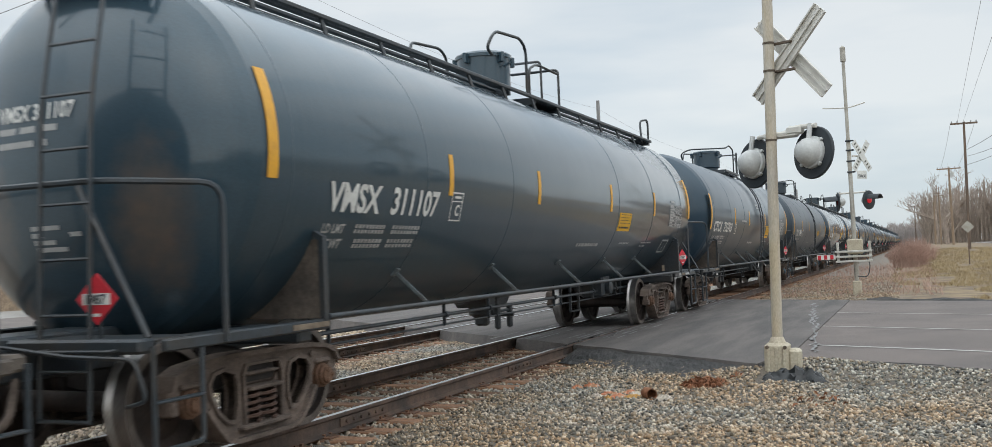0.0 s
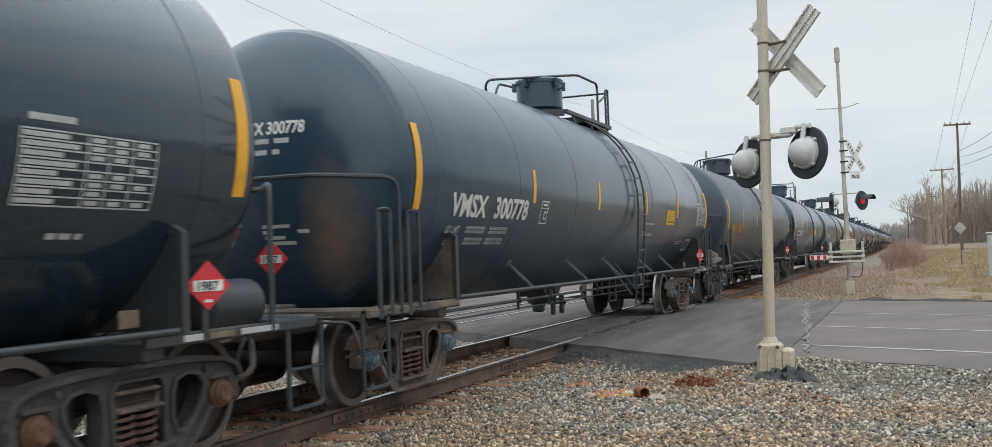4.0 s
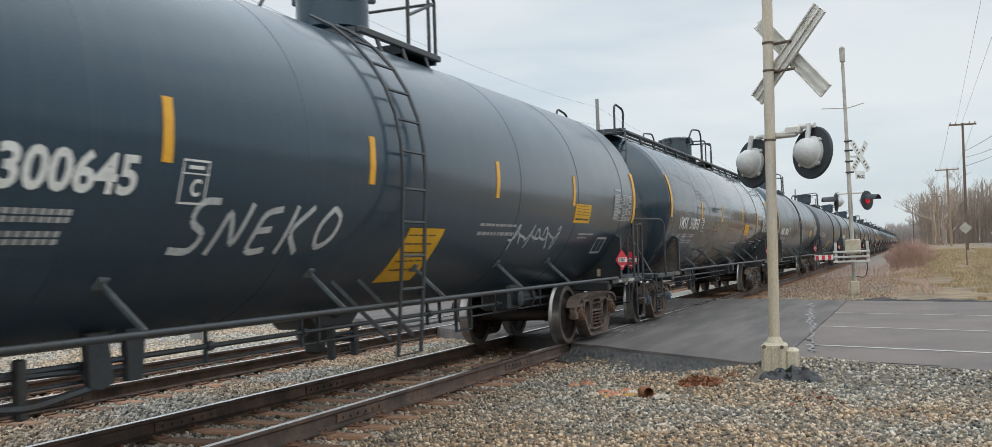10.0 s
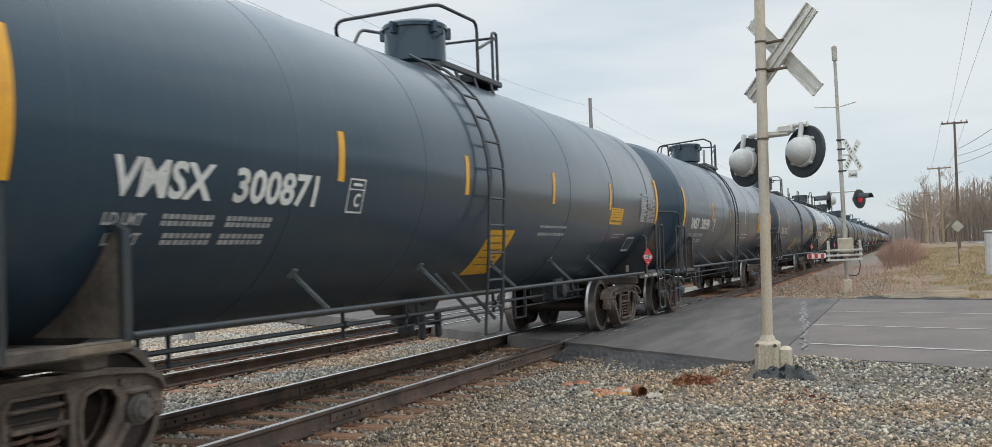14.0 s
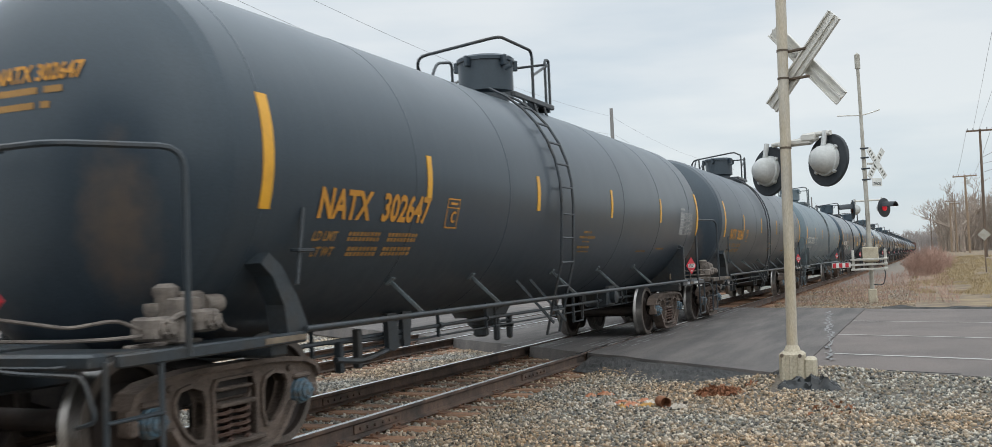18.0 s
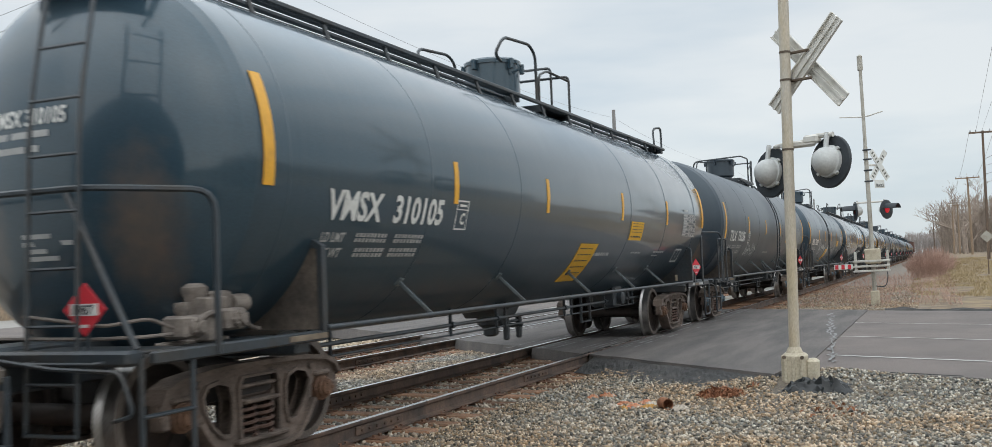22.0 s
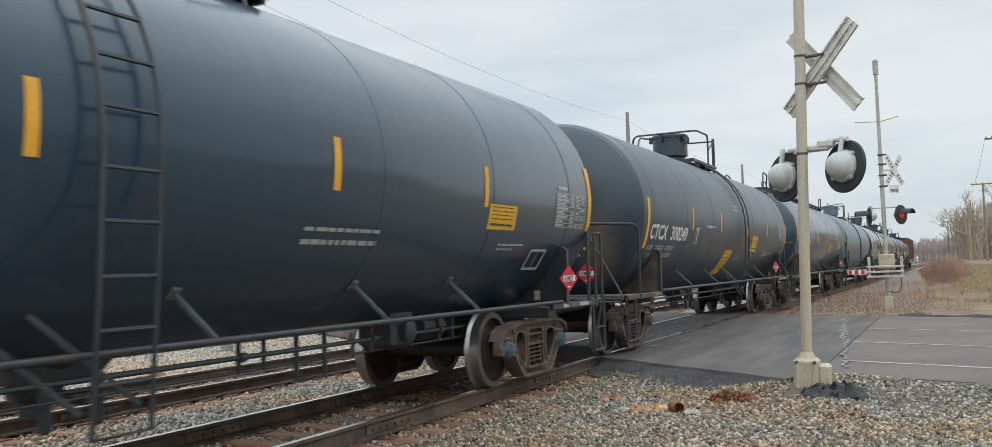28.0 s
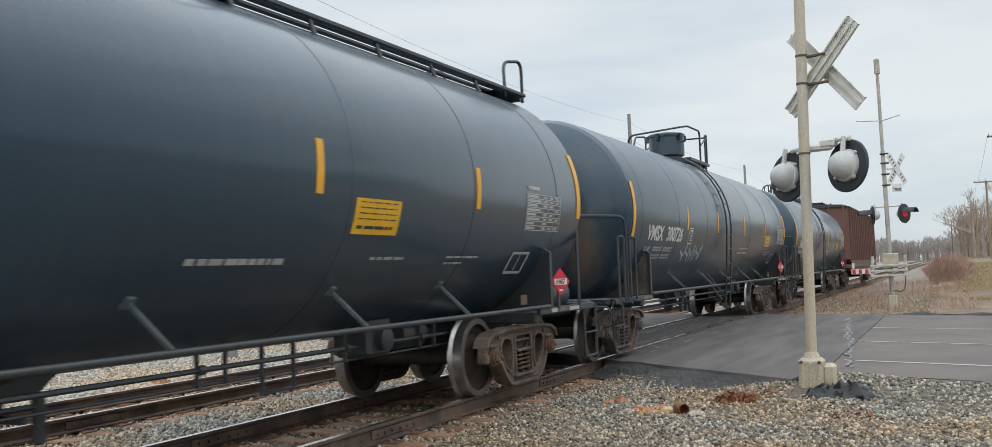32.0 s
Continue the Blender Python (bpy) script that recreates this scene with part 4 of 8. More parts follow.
def spray_mesh(y, ln, z, hh, mat, seed, lines=5, width=0.035):
    """Loose spray-can loops on the shell."""
    g = Geo()
    rng = random.Random(seed)
    n = 9
    for k in range(lines):
        y0 = y + ln * k / lines
        w = ln / lines
        pts = []
        ph, fx = rng.uniform(0, 6), rng.uniform(0.8, 1.7)
        for i in range(26):
            t = i / 25
            pts.append((y0 + w * (0.1 + 0.55 * t + 0.42 * math.sin(fx * 5.5 * t + ph)), z + hh * 0.5 * math.sin(6.0 * t * fx + ph * 2) * (0.55 + 0.45 * math.sin(3 * t + ph))))
        for (a, b), (c, e) in zip(pts, pts[1:]):
            d = math.hypot(c - a, e - b) or 1
            nx, nz = -(e - b) / d * width / 2, (c - a) / d * width / 2
            k0 = len(g.v)
            g.v += [on_tank(a - nx, b - nz, 0.004), on_tank(c - nx, e - nz, 0.004), on_tank(c + nx, e + nz, 0.004), on_tank(a + nx, b + nz, 0.004)]
            g.f.append((k0, k0 + 1, k0 + 2, k0 + 3))
    return g.mesh("graffiti", mat, 0)


def table_mesh(mat, y0, z0):
    """The test-date panel: a ruled white grid."""
    g = Geo()
    y1, z1 = y0 + 1.10, z0 + 0.42

    def strip(a, b, c, e):
        k = len(g.v)
        n = max(1, int((e - c) / 0.1))
        for i in range(n):
            p, q = c + (e - c) * i / n, c + (e - c) * (i + 1) / n
            k = len(g.v)
            g.v += [on_tank(a, p, 0.005), on_tank(b, p, 0.005), on_tank(b, q, 0.005), on_tank(a, q, 0.005)]
            g.f.append((k, k + 1, k + 2, k + 3))
    for i in range(9):
        z = z0 + (z1 - z0) * i / 8
        strip(y0, y1, z - 0.005, z + 0.005)
    for y in (y0, y0 + 0.50, y0 + 0.68, y0 + 0.88, y1):
        strip(y - 0.006, y + 0.006, z0, z1)
    rng = random.Random(4)
    for i in range(8):
        z = z0 + (z1 - z0) * (i + 0.5) / 8
        strip(y0 + 0.02, y0 + rng.uniform(0.25, 0.46), z - 0.014, z + 0.014)
        for c in (0.52, 0.71, 0.91):
            if rng.random() < 0.8:
                strip(y0 + c + 0.01, y0 + c + 0.12, z - 0.014, z + 0.014)
    strip(y0 + 0.05, y0 + 0.4, z1 + 0.05, z1 + 0.09)
    return g.mesh("test_panel", mat, 0)


PALE_CASTING = material("pale_dusty_casting", (0.20, 0.17, 0.145), 0.85, 0, 0.4, 8, 50, 0.2, (0.10, 0.085, 0.075), 0.55)
TAN_LABEL = material("tan_stencil_pad", (0.20, 0.155, 0.11), 0.8, 0, 0.3, 6, 40)
SIDE_NOTES = {"NB": [(0.75, 0.35, 1.87, 0.03), (0.62, 0.7, 1.80, 0.035), (0.8, 0.35, 1.74, 0.02), (0.66, 0.55, 1.66, 0.035), (0.75, 0.5, 1.60, 0.02), (3.9, 0.6, 1.60, 0.022), (5.2, 0.6, 1.64, 0.022)],
              "C3": [(1.0, 0.5, 1.60, 0.03), (0.95, 0.7, 1.54, 0.03), (3.0, 0.7, 1.72, 0.03), (2.9, 0.35, 1.66, 0.03), (2.9, 0.45, 1.60, 0.03), (2.85, 0.35, 1.55, 0.03), (4.7, 0.5, 1.74, 0.03), (4.65, 1.4, 1.68, 0.03), (4.6, 0.9, 1.62, 0.03), (6.4, 0.25, 1.86, 0.035), (6.4, 0.2, 1.80, 0.035)],
              "VA": [(0.68, 1.1, 1.58, 0.045), (3.03, 0.6, 1.60, 0.028), (4.5, 0.75, 1.61, 0.022), (4.5, 0.4, 1.55, 0.022)],
              "A": [(3.0, 0.75, 1.63, 0.035), (4.40, 0.95, 1.66, 0.024), (4.38, 0.95, 1.615, 0.024), (4.36, 0.85, 1.565, 0.03), (4.32, 0.8, 1.505, 0.03), (6.1, 0.28, 1.63, 0.035)],
              "B": [(2.1, 1.0, 1.64, 0.04), (3.9, 0.8, 1.65, 0.035), (3.85, 0.6, 1.60, 0.03), (3.8, 0.4, 1.55, 0.03), (-0.9, 0.9, 1.60, 0.05)],
              "V1": [(1.95, 0.75, 1.94, 0.03), (1.95, 0.75, 1.74, 0.045), (5.2, 0.6, 1.62, 0.022), (5.2, 0.4, 1.57, 0.022)],
              "VB": [(1.3, 1.15, 1.79, 0.03), (1.3, 1.15, 1.69, 0.04), (5.1, 0.75, 1.71, 0.022), (5.1, 0.45, 1.66, 0.022)]}
STROKES = {"V": [[(0, 1.3), (0.35, 0), (0.75, 1.5)]], "o": [[(0.3, 0.7), (0.05, 0.4), (0.25, 0.02), (0.55, 0.2), (0.5, 0.6), (0.3, 0.7)]],
           "g": [[(0.55, 0.7), (0.15, 0.6), (0.2, 0.15), (0.6, 0.4), (0.55, 0.75), (0.5, -0.3), (0.1, -0.4)]], "u": [[(0.05, 0.7), (0.1, 0.1), (0.4, 0.1), (0.6, 0.75), (0.62, 0.05)]],
           "e": [[(0.05, 0.35), (0.55, 0.45), (0.4, 0.75), (0.08, 0.45), (0.25, 0.0), (0.7, 0.2)]], "C": [[(0.7, 1.2), (0.2, 1.0), (0.0, 0.3), (0.3, 0.0), (0.75, 0.3)]],
           "S": [[(0.7, 1.2), (0.2, 1.2), (0.15, 0.7), (0.65, 0.5), (0.55, 0.05), (0.0, 0.1)]], "N": [[(0.0, 0.0), (0.1, 1.1), (0.55, 0.1), (0.65, 1.2)]], "E": [[(0.6, 1.1), (0.1, 1.0), (0.05, 0.0), (0.6, 0.1)], [(0.1, 0.55), (0.5, 0.6)]],
           "K": [[(0.1, 1.2), (0.05, 0.0)], [(0.65, 1.2), (0.1, 0.55), (0.7, 0.0)]], "O": [[(0.4, 1.2), (0.05, 0.7), (0.3, 0.05), (0.8, 0.4), (0.75, 1.0), (0.4, 1.2)]],
           "b": [[(0.3, 1.5), (0.05, 0.0), (0.5, 0.2), (0.45, 0.6), (0.1, 0.4)]], "i": [[(0.2, 0.7), (0.1, 0.0)], [(0.25, 1.0), (0.3, 1.05)]], "n": [[(0.05, 0.0), (0.15, 0.7), (0.2, 0.4), (0.5, 0.7), (0.5, 0.0), (0.9, 1.5)]]}


def tag_mesh(word, y, z, size, length, mat, width):
    """A sprayed word in single strokes on the shell."""
    g = Geo()
    step = length / len(word)
    for k, ch in enumerate(word):
        for stroke in STROKES[ch]:
            pts = [(q[0], q[1]) for q in bend([(a, b, 0) for a, b in stroke], 0.3, 3)] if len(stroke) > 2 else stroke
            pts = [(y + step * k + a * step * 1.05 + 0.25 * b * size, z + b * size) for a, b in pts]
            pts = [(a + (c - a) * j / 8, b + (f - b) * j / 8) for (a, b), (c, f) in zip(pts, pts[1:]) for j in range(8)] + pts[-1:]
            for (a, b), (c, e) in zip(pts, pts[1:]):
                d = math.hypot(c - a, e - b) or 1
                nx, nz = -(e - b) / d * width / 2, (c - a) / d * width / 2
                k0 = len(g.v)
                g.v += [on_tank(a - nx, b - nz, 0.004), on_tank(c - nx, e - nz, 0.004), on_tank(c + nx, e + nz, 0.004), on_tank(a + nx, b + nz, 0.004)]
                g.f.append((k0, k0 + 1, k0 + 2, k0 + 3))
    return g.mesh("graffiti", mat, 0)


EASE = {"VA": 0.10, "TA": 0.20, "C3": 0.22, "NB": 0.25}  # some builds sit this much further back between their couplers
# family: dome place, platform end, ladder place, stripe places, test panel (from, z), sticker (from, z, height), rear bolster, rear placard, handrail height
FIRST_STRIPE = {"VMSX 300918": -7.50, "NATX 310151": -7.50, "CTCX 732965": -7.40}
NUDGE = {"VMSX 300918": 0.15, "NATX 310151": 0.10}  # metres that a single car stands further back
LAST_STRIPE = {"VMSX 311164": 8.22, "TILX 350659": 8.12, "TILX 350592": 7.76}
FAMILY = {
    "VB": (0.55, 1.85, -0.95, (-4.08, -1.36, 1.64, 4.55), (6.68, 1.95), (4.66, 1.87, 0.27), 7.15, 7.10, 2.22),
    "V1": (0.45, 2.60, 0.90, (-4.23, -1.22, 1.93, 4.68), (6.78, 1.98), (3.68, 1.95, 0.29), 7.15, 7.10, 2.22),
    "TB": (0.26, 2.10, 0.48, (-4.23, -1.22, 1.80, 4.68), (6.30, 1.90), (3.22, 1.91, 0.25), 7.15, 6.98, 2.06),
    "NB": (0.55, 1.50, -0.88, (-4.23, -1.21, 1.97, 5.05), (6.62, 1.92), None, 6.75, 7.25, 2.30),
    "C2": (0.45, 2.10, 0.57, (-4.23, -1.21, 1.74, 4.82), (6.37, 1.91), None, 6.85, 6.05, 2.10),
    "C7": (0.42, 2.30, 0.58, (-4.01, -1.46, 1.95, 4.72), (6.00, 1.89), (2.56, 1.91, 0.38), 7.15, 7.42, 2.08),
    "C3": (0.20, 2.08, 0.78, (-4.08, -1.38, 1.86, 4.76), (6.85, 2.08), (2.62, 1.72, 0.38), 6.98, 5.98, 2.10),
    "VA": (0.45, 2.05, None, (-4.10, -1.38, 2.02, 4.95), (6.27, 1.92), (2.58, 1.80, 0.30), 6.98, 7.22, 2.04),
    "TA": (0.25, 2.40, None, (-4.08, -1.38, 1.90, 4.72), (5.78, 1.80), (2.60, 1.80, 0.38), 6.98, 7.18, 2.04),
}


def family(mark, kind):
    if mark in ("VMSX 300778", "VMSX 300918"):
        return "V1"
    return "C2" if mark == "CTCX 302315" else "C3" if mark.startswith("CTCX 3") else "C7" if mark.startswith("CTCX 7") else mark[0] + kind


def build_car(spec, i):
    mark, kind, paint, ink, cap, extras = spec
    fam = family(mark, kind)
    dome, end, lad, stripes, panel, sticker, bolster, rear, hand = FAMILY[fam]
    if mark.startswith("CTCX 732"):
        dome, end, lad = 0.38, 2.2, 0.3
        fam = "C8"
    if mark in ("TILX 350549", "TILX 350659"):
        panel, sticker = (6.40, 2.03), None
    if mark == "NATX 310151":
        sticker, lad = (3.55, 1.42, 0.22), -0.55
    if mark == "TILX 730566":
        stripes, sticker = (-4.23, -1.22, 1.45, 4.92), (3.75, 1.91, 0.25)
    if mark == "VMSX 300824":
        stripes = (-4.20, -1.26, 1.76, 4.62)
    if mark == "TILX 350592":
        panel = (5.96, 1.80)
    if mark == "CTCX 732703":
        sticker = (2.25, 1.75, 0.38)
    ease = EASE.get(fam, 0.0)
    front = {"VA": 7.45, "NB": 7.40, "C7": 7.32, "C8": 7.32}.get(fam, HALF)  # where the leading head begins
    last = LAST_STRIPE.get(mark) or (7.58 if fam == "TA" and sticker else 7.95)
    back = max(HALF, last)  # where the trailing head begins
    mat = PAINTS[paint]
    steel = GREY_STEEL if mark == "CTCX 302315" else BLACK_STEEL
    ink_mat, small = (WHITE_LETTER, SMALL_WHITE) if ink == "white" else (ORANGE_LETTER, SMALL_ORANGE)
    look_word = {"gloss": "glossy black", "sheen": "glossy blue-black", "black": "dark blue-black", "matte": "weathered matte black", "grey": "pale grey"}[paint]
    walk_word = "long top walkway" if kind == "A" else "side ladder"
    car = tagged(new("tank_car"), f"{look_word} tank car with {ink} lettering and {walk_word}", "tank car", "tank cars of the train")
    key = paint + fam + "_"
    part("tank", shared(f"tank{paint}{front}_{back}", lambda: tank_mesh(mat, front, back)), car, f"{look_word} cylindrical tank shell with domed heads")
    for y in (-7.15, -4.75, -2.4, 2.4, 4.75, 7.15):
        part("weld_seam", shared("seam" + paint, lambda: seam_mesh(mat)), car, at=(0, y, 0))
    e0, e1 = (1.72, 2.55) if mark.startswith("CTCX 3") else (2.10, 2.95) if fam == "VA" else (1.92, 2.78)
    ya = FIRST_STRIPE.get(mark) or {"NB": -7.12, "VB": -7.62, "V1": -7.62, "VA": -7.42}.get(fam, -7.50)
    places = [(ya, e0, e1, 0.13)] + [(y, 2.10, 2.53, 0.095) for y in stripes] + [(last, e0, e1, 0.13)]
    for k, (y, z0, z1, w) in enumerate(places):
        part("reflective_stripe", shared(f"stripe{y}{z0}", lambda: curved_patch(y - w / 2, y + w / 2, z0, z1, YELLOW_TAPE, "reflective_stripe")), car, at=(0, -ease if 0 < k < 5 else 0, 0))
    # lettering
    y0 = mark_place(mark, kind)[0]
    box_at = {"VA": -0.26, "VB": -0.12, "V1": -0.12, "TB": -0.44 if mark == "TILX 730256" else -0.26, "C7": -0.1, "C8": -0.2}.get(fam, 0.0)
    part("reporting_mark", MARKS[mark][0], car, f"{ink} reporting mark", at=(0, -ease, 0))
    part("car_number", MARKS[mark][1], car, f"{ink} car number", at=(0, -ease, 0))
    part("class_box", shared("cbox" + ink, lambda: class_box_mesh(ink_mat)), car, at=(0, box_at - ease, 0))
    for nm, z, k in (("LD LMT", 1.70, 0.02), ("LT WT", 1.575, 0.08)):
        part("limit_word", shared(f"lw{nm}{ink}{y0}", lambda: letters(nm, 0.075, small, "limit_word", lambda u, v: on_tank(y0 + k + u, z + v, 0.008))), car, at=(0, -ease, 0))
    part("load_limit", shared("limits" + ink + str(y0), lambda: digit_bars([(y0 + 0.56, 0.56, 1.738, 0.078), (y0 + 1.25, 0.58, 1.738, 0.078), (y0 + 0.62, 0.52, 1.612, 0.078), (y0 + 1.24, 0.55, 1.612, 0.078)], small, "load_limit")), car, "two lines of small stencilled writing", at=(0, -ease, 0))
    hs, hz = head_shift(mark, kind)
    if fam != "TA":
        part("head_mark", MARKS[mark][2], car, at=(0, HALF - front, 0))
        part("head_note", shared(f"hnotes{ink}{hs}{hz}", lambda: head_bars([(-0.02, 0.42, 2.53, 0.05), (0.46, 0.16, 2.53, 0.05), (-0.02, 0.40, 2.42, 0.05), (0.44, 0.08, 2.42, 0.05)], small, "head_note", hs, hz)), car, at=(0, HALF - front, 0))
    if fam != "NB":
        part("head_line", shared(f"hlines{ink}{hs}", lambda: head_bars([(0.28, 0.30, 1.79, 0.035), (0.28, 0.5, 1.735, 0.035), (0.30, 0.22, 1.68, 0.035), (0.31, 0.32, 1.625, 0.035)], small, "head_line", hs)), car, at=(0, HALF - front, 0))
    part("test_panel", shared(f"panel{panel}", lambda: table_mesh(SMALL_WHITE, *panel)), car, "white ruled test-date panel", at=(0, -ease, 0))
    if sticker:
        sy, sz, sh = sticker
        st = part("notice_sticker", shared(f"sticker{sticker}", lambda: curved_patch(sy, sy + 0.75, sz, sz + sh, YELLOW_STICKER, "notice_sticker")), car, "yellow notice sticker", at=(0, -ease, 0))
        rows = [(sy + 0.06, 0.62, sz + sh * (0.90 - 0.155 * q), 0.009) for q in range(4)] + [(sy + 0.05, 0.62, sz + sh * 0.2, sh * 0.09)]
        part("notice_line", shared(f"stlines{sticker}", lambda: bars(rows, BLACK_STEEL, "notice_line", 0.009)), st)
    part("side_note", shared("snotes" + ink + fam, lambda: bars(SIDE_NOTES[fam if fam in SIDE_NOTES else kind], small, "side_note")), car, at=(0, -ease, 0))
    if fam == "TB":
        part("standard_note", shared("aar" + ink, lambda: bars([(5.45, 0.55, 1.93, 0.07)], small, "standard_note")), car, at=(0, -ease, 0))
    if "patch" in extras:
        py = 0.15 if fam in ("VA", "C7", "C8") else -0.5
        part("yellow_patch", shared(f"ypatch{py}", lambda: curved_patch(py, py + 0.80, 1.20, 1.73, YELLOW_STICKER, "yellow_patch", 0.006, 0.10)), car, "large yellow warning patch", at=(0, -ease, 0))
        part("patch_line", shared(f"plines{py}", lambda: bars([(py + 0.12, 0.6, 1.66 - 0.085 * q, 0.013) for q in range(5)], BLACK_STEEL, "patch_line", 0.009)), car, at=(0, -ease, 0))
    if "VMSX" in mark or fam in ("C7", "C8"):
        part("routing_box", shared("rbox", routing_box_mesh), car, "outlined routing card box", at=(0, -ease, 0))
    if "notes" in extras:
        part("stencil_note", shared("xnotes" + ink, lambda: bars([(-2.9, 0.9, 2.2, 0.05), (0.1, 0.6, 2.75, 0.05), (0.2, 0.7, 2.66, 0.05)], small, "stencil_note")), car, at=(0, -ease, 0))
    for word, (a, b, z, hh, c, k, w) in {"loops": (2.4, 1.9, 1.66, 0.34, "white", 7, 0.03), "teal2": (-7.42, 0.4, 1.92, 0.5, "teal", 3, 0.03), "teal ": (-2.0, 1.2, 1.72, 0.5, "teal", 6, 0.035), "wide": (-4.75, 2.5, 1.70, 0.5, "white", 10, 0.04),
                                         "tag3": (-4.2, 1.7, 1.68, 0.34, "white", 8, 0.035), "tag ": (-3.4, 2.6, 1.80, 0.6, "white", 7, 0.04)}.items():
        if word in extras + " ":
            part("graffiti", spray_mesh(a, b, z, hh, SPRAY[c], i * 5 + len(word), k, w), car, f"{c} spray-painted scribble", at=(0, -ease, 0))
    if "snek" in extras:
        part("graffiti", tag_mesh("SNEKO", -3.85, 1.50, 0.31, 2.1, SPRAY["white"], 0.05), car, "white spray-painted word")
    if "bubble" in extras:
        part("graffiti", tag_mesh("ENONE", 2.55, 1.46, 0.40, 1.7, SPRAY["white"], 0.035), car, "white spray-painted word")
        part("graffiti", spray_mesh(0.25, 0.45, 1.62, 1.0, SPRAY["white"], 21, 4, 0.05), car, "white spray-painted loops one above another")
    if "swoop" in extras:
        part("graffiti", tag_mesh("VuO", 1.40, 1.50, 0.36, 1.5, SPRAY["white"], 0.05), car, "white spray-painted swoops")
    if "figure" in extras:
        part("graffiti", spray_mesh(0.1, 0.6, 1.72, 0.9, SPRAY["white"], 3, 3, 0.022), car, "thin white spray-painted outline")
    if "green" in extras:
        for word, a, z, hh, b, c, w in (("Vogue", -3.55, 1.52, 0.34, 1.75, "green", 0.085), ("Cobin", -1.55, 1.50, 0.30, 1.9, "white", 0.03), ("Vogue", 3.25, 1.60, 0.24, 1.6, "green", 0.07)):
            part("graffiti", tag_mesh(word, a, z, hh, b, SPRAY[c], w), car, f"{c} spray-painted word", at=(0, -ease, 0))
    # top
    part("manway_housing", shared("dome" + key, lambda: dome_mesh(mat)), car, "round manway housing", (0, dome, 0))
    build_platform(car, key, steel, kind == "A", dome, end, front)
    part("dome_railing", shared("rail" + key, lambda: short_rail_mesh(steel, dome, end) if kind == "A" else top_rail_mesh(steel, fam in ("C7", "C8"), dome, end)), car)
    for x in (-0.66, 0.66) if kind == "B" else ():
        part("platform_post", shared("post" + key, lambda: end_post_mesh(steel)), car, at=(x, end, 0))
    if kind == "B":
        foot = R - 0.02 if fam in ("VB", "V1") else R - 0.19
        ld = part("side_ladder", shared("ladder" + key, lambda: ladder_mesh(steel, foot)), car, at=(0, lad, 0))
        for p in ladder_rungs(foot):
            part("rung", shared("rung" + key, lambda: rung_mesh(steel)), ld, at=p)
        for y in (0.0, 0.47):
            part("ladder_stay", shared("lstay" + key, lambda: ladder_stay_mesh(steel)), ld, at=(0, y, 0))
    else:
        for s in (0, 180):
            ld = part("end_ladder", shared("eladder" + key, lambda: end_ladder_mesh(steel)), car, at=pose(0, 0, 0, 0, 0, s) @ pose(-0.30 if fam == "TA" else 0, 0, 0))
            for q in range(9):
                part("rung", shared("erung" + key, lambda: Geo().tube([(0, 0, 0), (0.45, 0, 0)], 0.012, 5).mesh("rung", steel, 50)), ld, at=end_rung(q))
            for x in (-0.6, 0.6):
                part("grab_hoop", shared("hoop" + key, lambda: hoop_mesh(steel)), car, at=pose(0, 0, 0, 0, 0, s) @ pose(x, -8.10 + (HALF - front if s == 0 else 0), 0.0))
    # underframe
    frame_steel = steel if i % 3 else DUSTY_STEEL
    for s in (0, 180):
        m = pose(0, 0, 0, 0, 0, s)
        part("side_rail", shared("rod" + key, lambda: rod_mesh(steel)), car, at=m)
        for nm, q in end_pieces(frame_steel, key + str(i % 3 == 0)):
            part(nm, q, car, at=m)
        part("coupler", shared("coupler", coupler_mesh), car, at=m)
        part("end_handrail", shared(f"hand{hand}" + key, lambda: handrail_mesh(steel, hand)), car, at=m)
        st = part("sill_step", shared("step" + key, lambda: step_mesh(steel)), car, at=m)
        part("rung", shared("srung" + key, lambda: Geo().bbox(1.40, 1.465, -8.70, -8.22, 0.575, 0.595, 0.006).mesh("rung", steel, 40)), st)
        st = part("sill_step", shared("step2" + key, lambda: turned_about(MESHES["step" + key])), car, at=m)
        part("rung", shared("srung2" + key, lambda: turned_about(MESHES["srung" + key])), st)
        if fam in ("VB", "V1", "TB"):
            for y in (-8.38, -7.78):
                part("grab_post", shared("gpost" + key, lambda: grab_post_mesh(steel)), car, at=m @ pose(0, y, 0))
            part("grab_post", MESHES["gpost" + key], car, at=m @ pose(0, 8.30, 0))
        elif fam != "NB":
            part("rail_stay", shared("stay" + key, lambda: rail_stay_mesh(steel)), car, at=m)
            if fam in ("TA", "C7", "C8") and s == 0:
                part("rail_stay", shared("stay2" + key, lambda: Geo().tube([(0.70, -8.63, 2.04), (-0.20, -8.63, 1.0)], 0.022, 6).mesh("rail_stay", steel, 50)), car)
        part("uncoupling_lever", shared("ulever", lambda: Geo().tube(bend([(0.15, -8.86, 0.98), (0.9, -8.88, 0.90), (1.42, -8.86, 0.88), (1.50, -8.84, 0.62), (1.34, -8.84, 0.58)], 0.06), 0.014).mesh("uncoupling_lever", BLACK_STEEL, 50)), car, at=m)
        part("grab_bar", shared("gbar" + key, lambda: Geo().tube(bend([(0.62, -8.77, 0.93), (0.62, -8.86, 0.93), (1.20, -8.86, 0.93), (1.20, -8.77, 0.93)], 0.04), 0.012).mesh("grab_bar", steel, 50)), car, at=m)
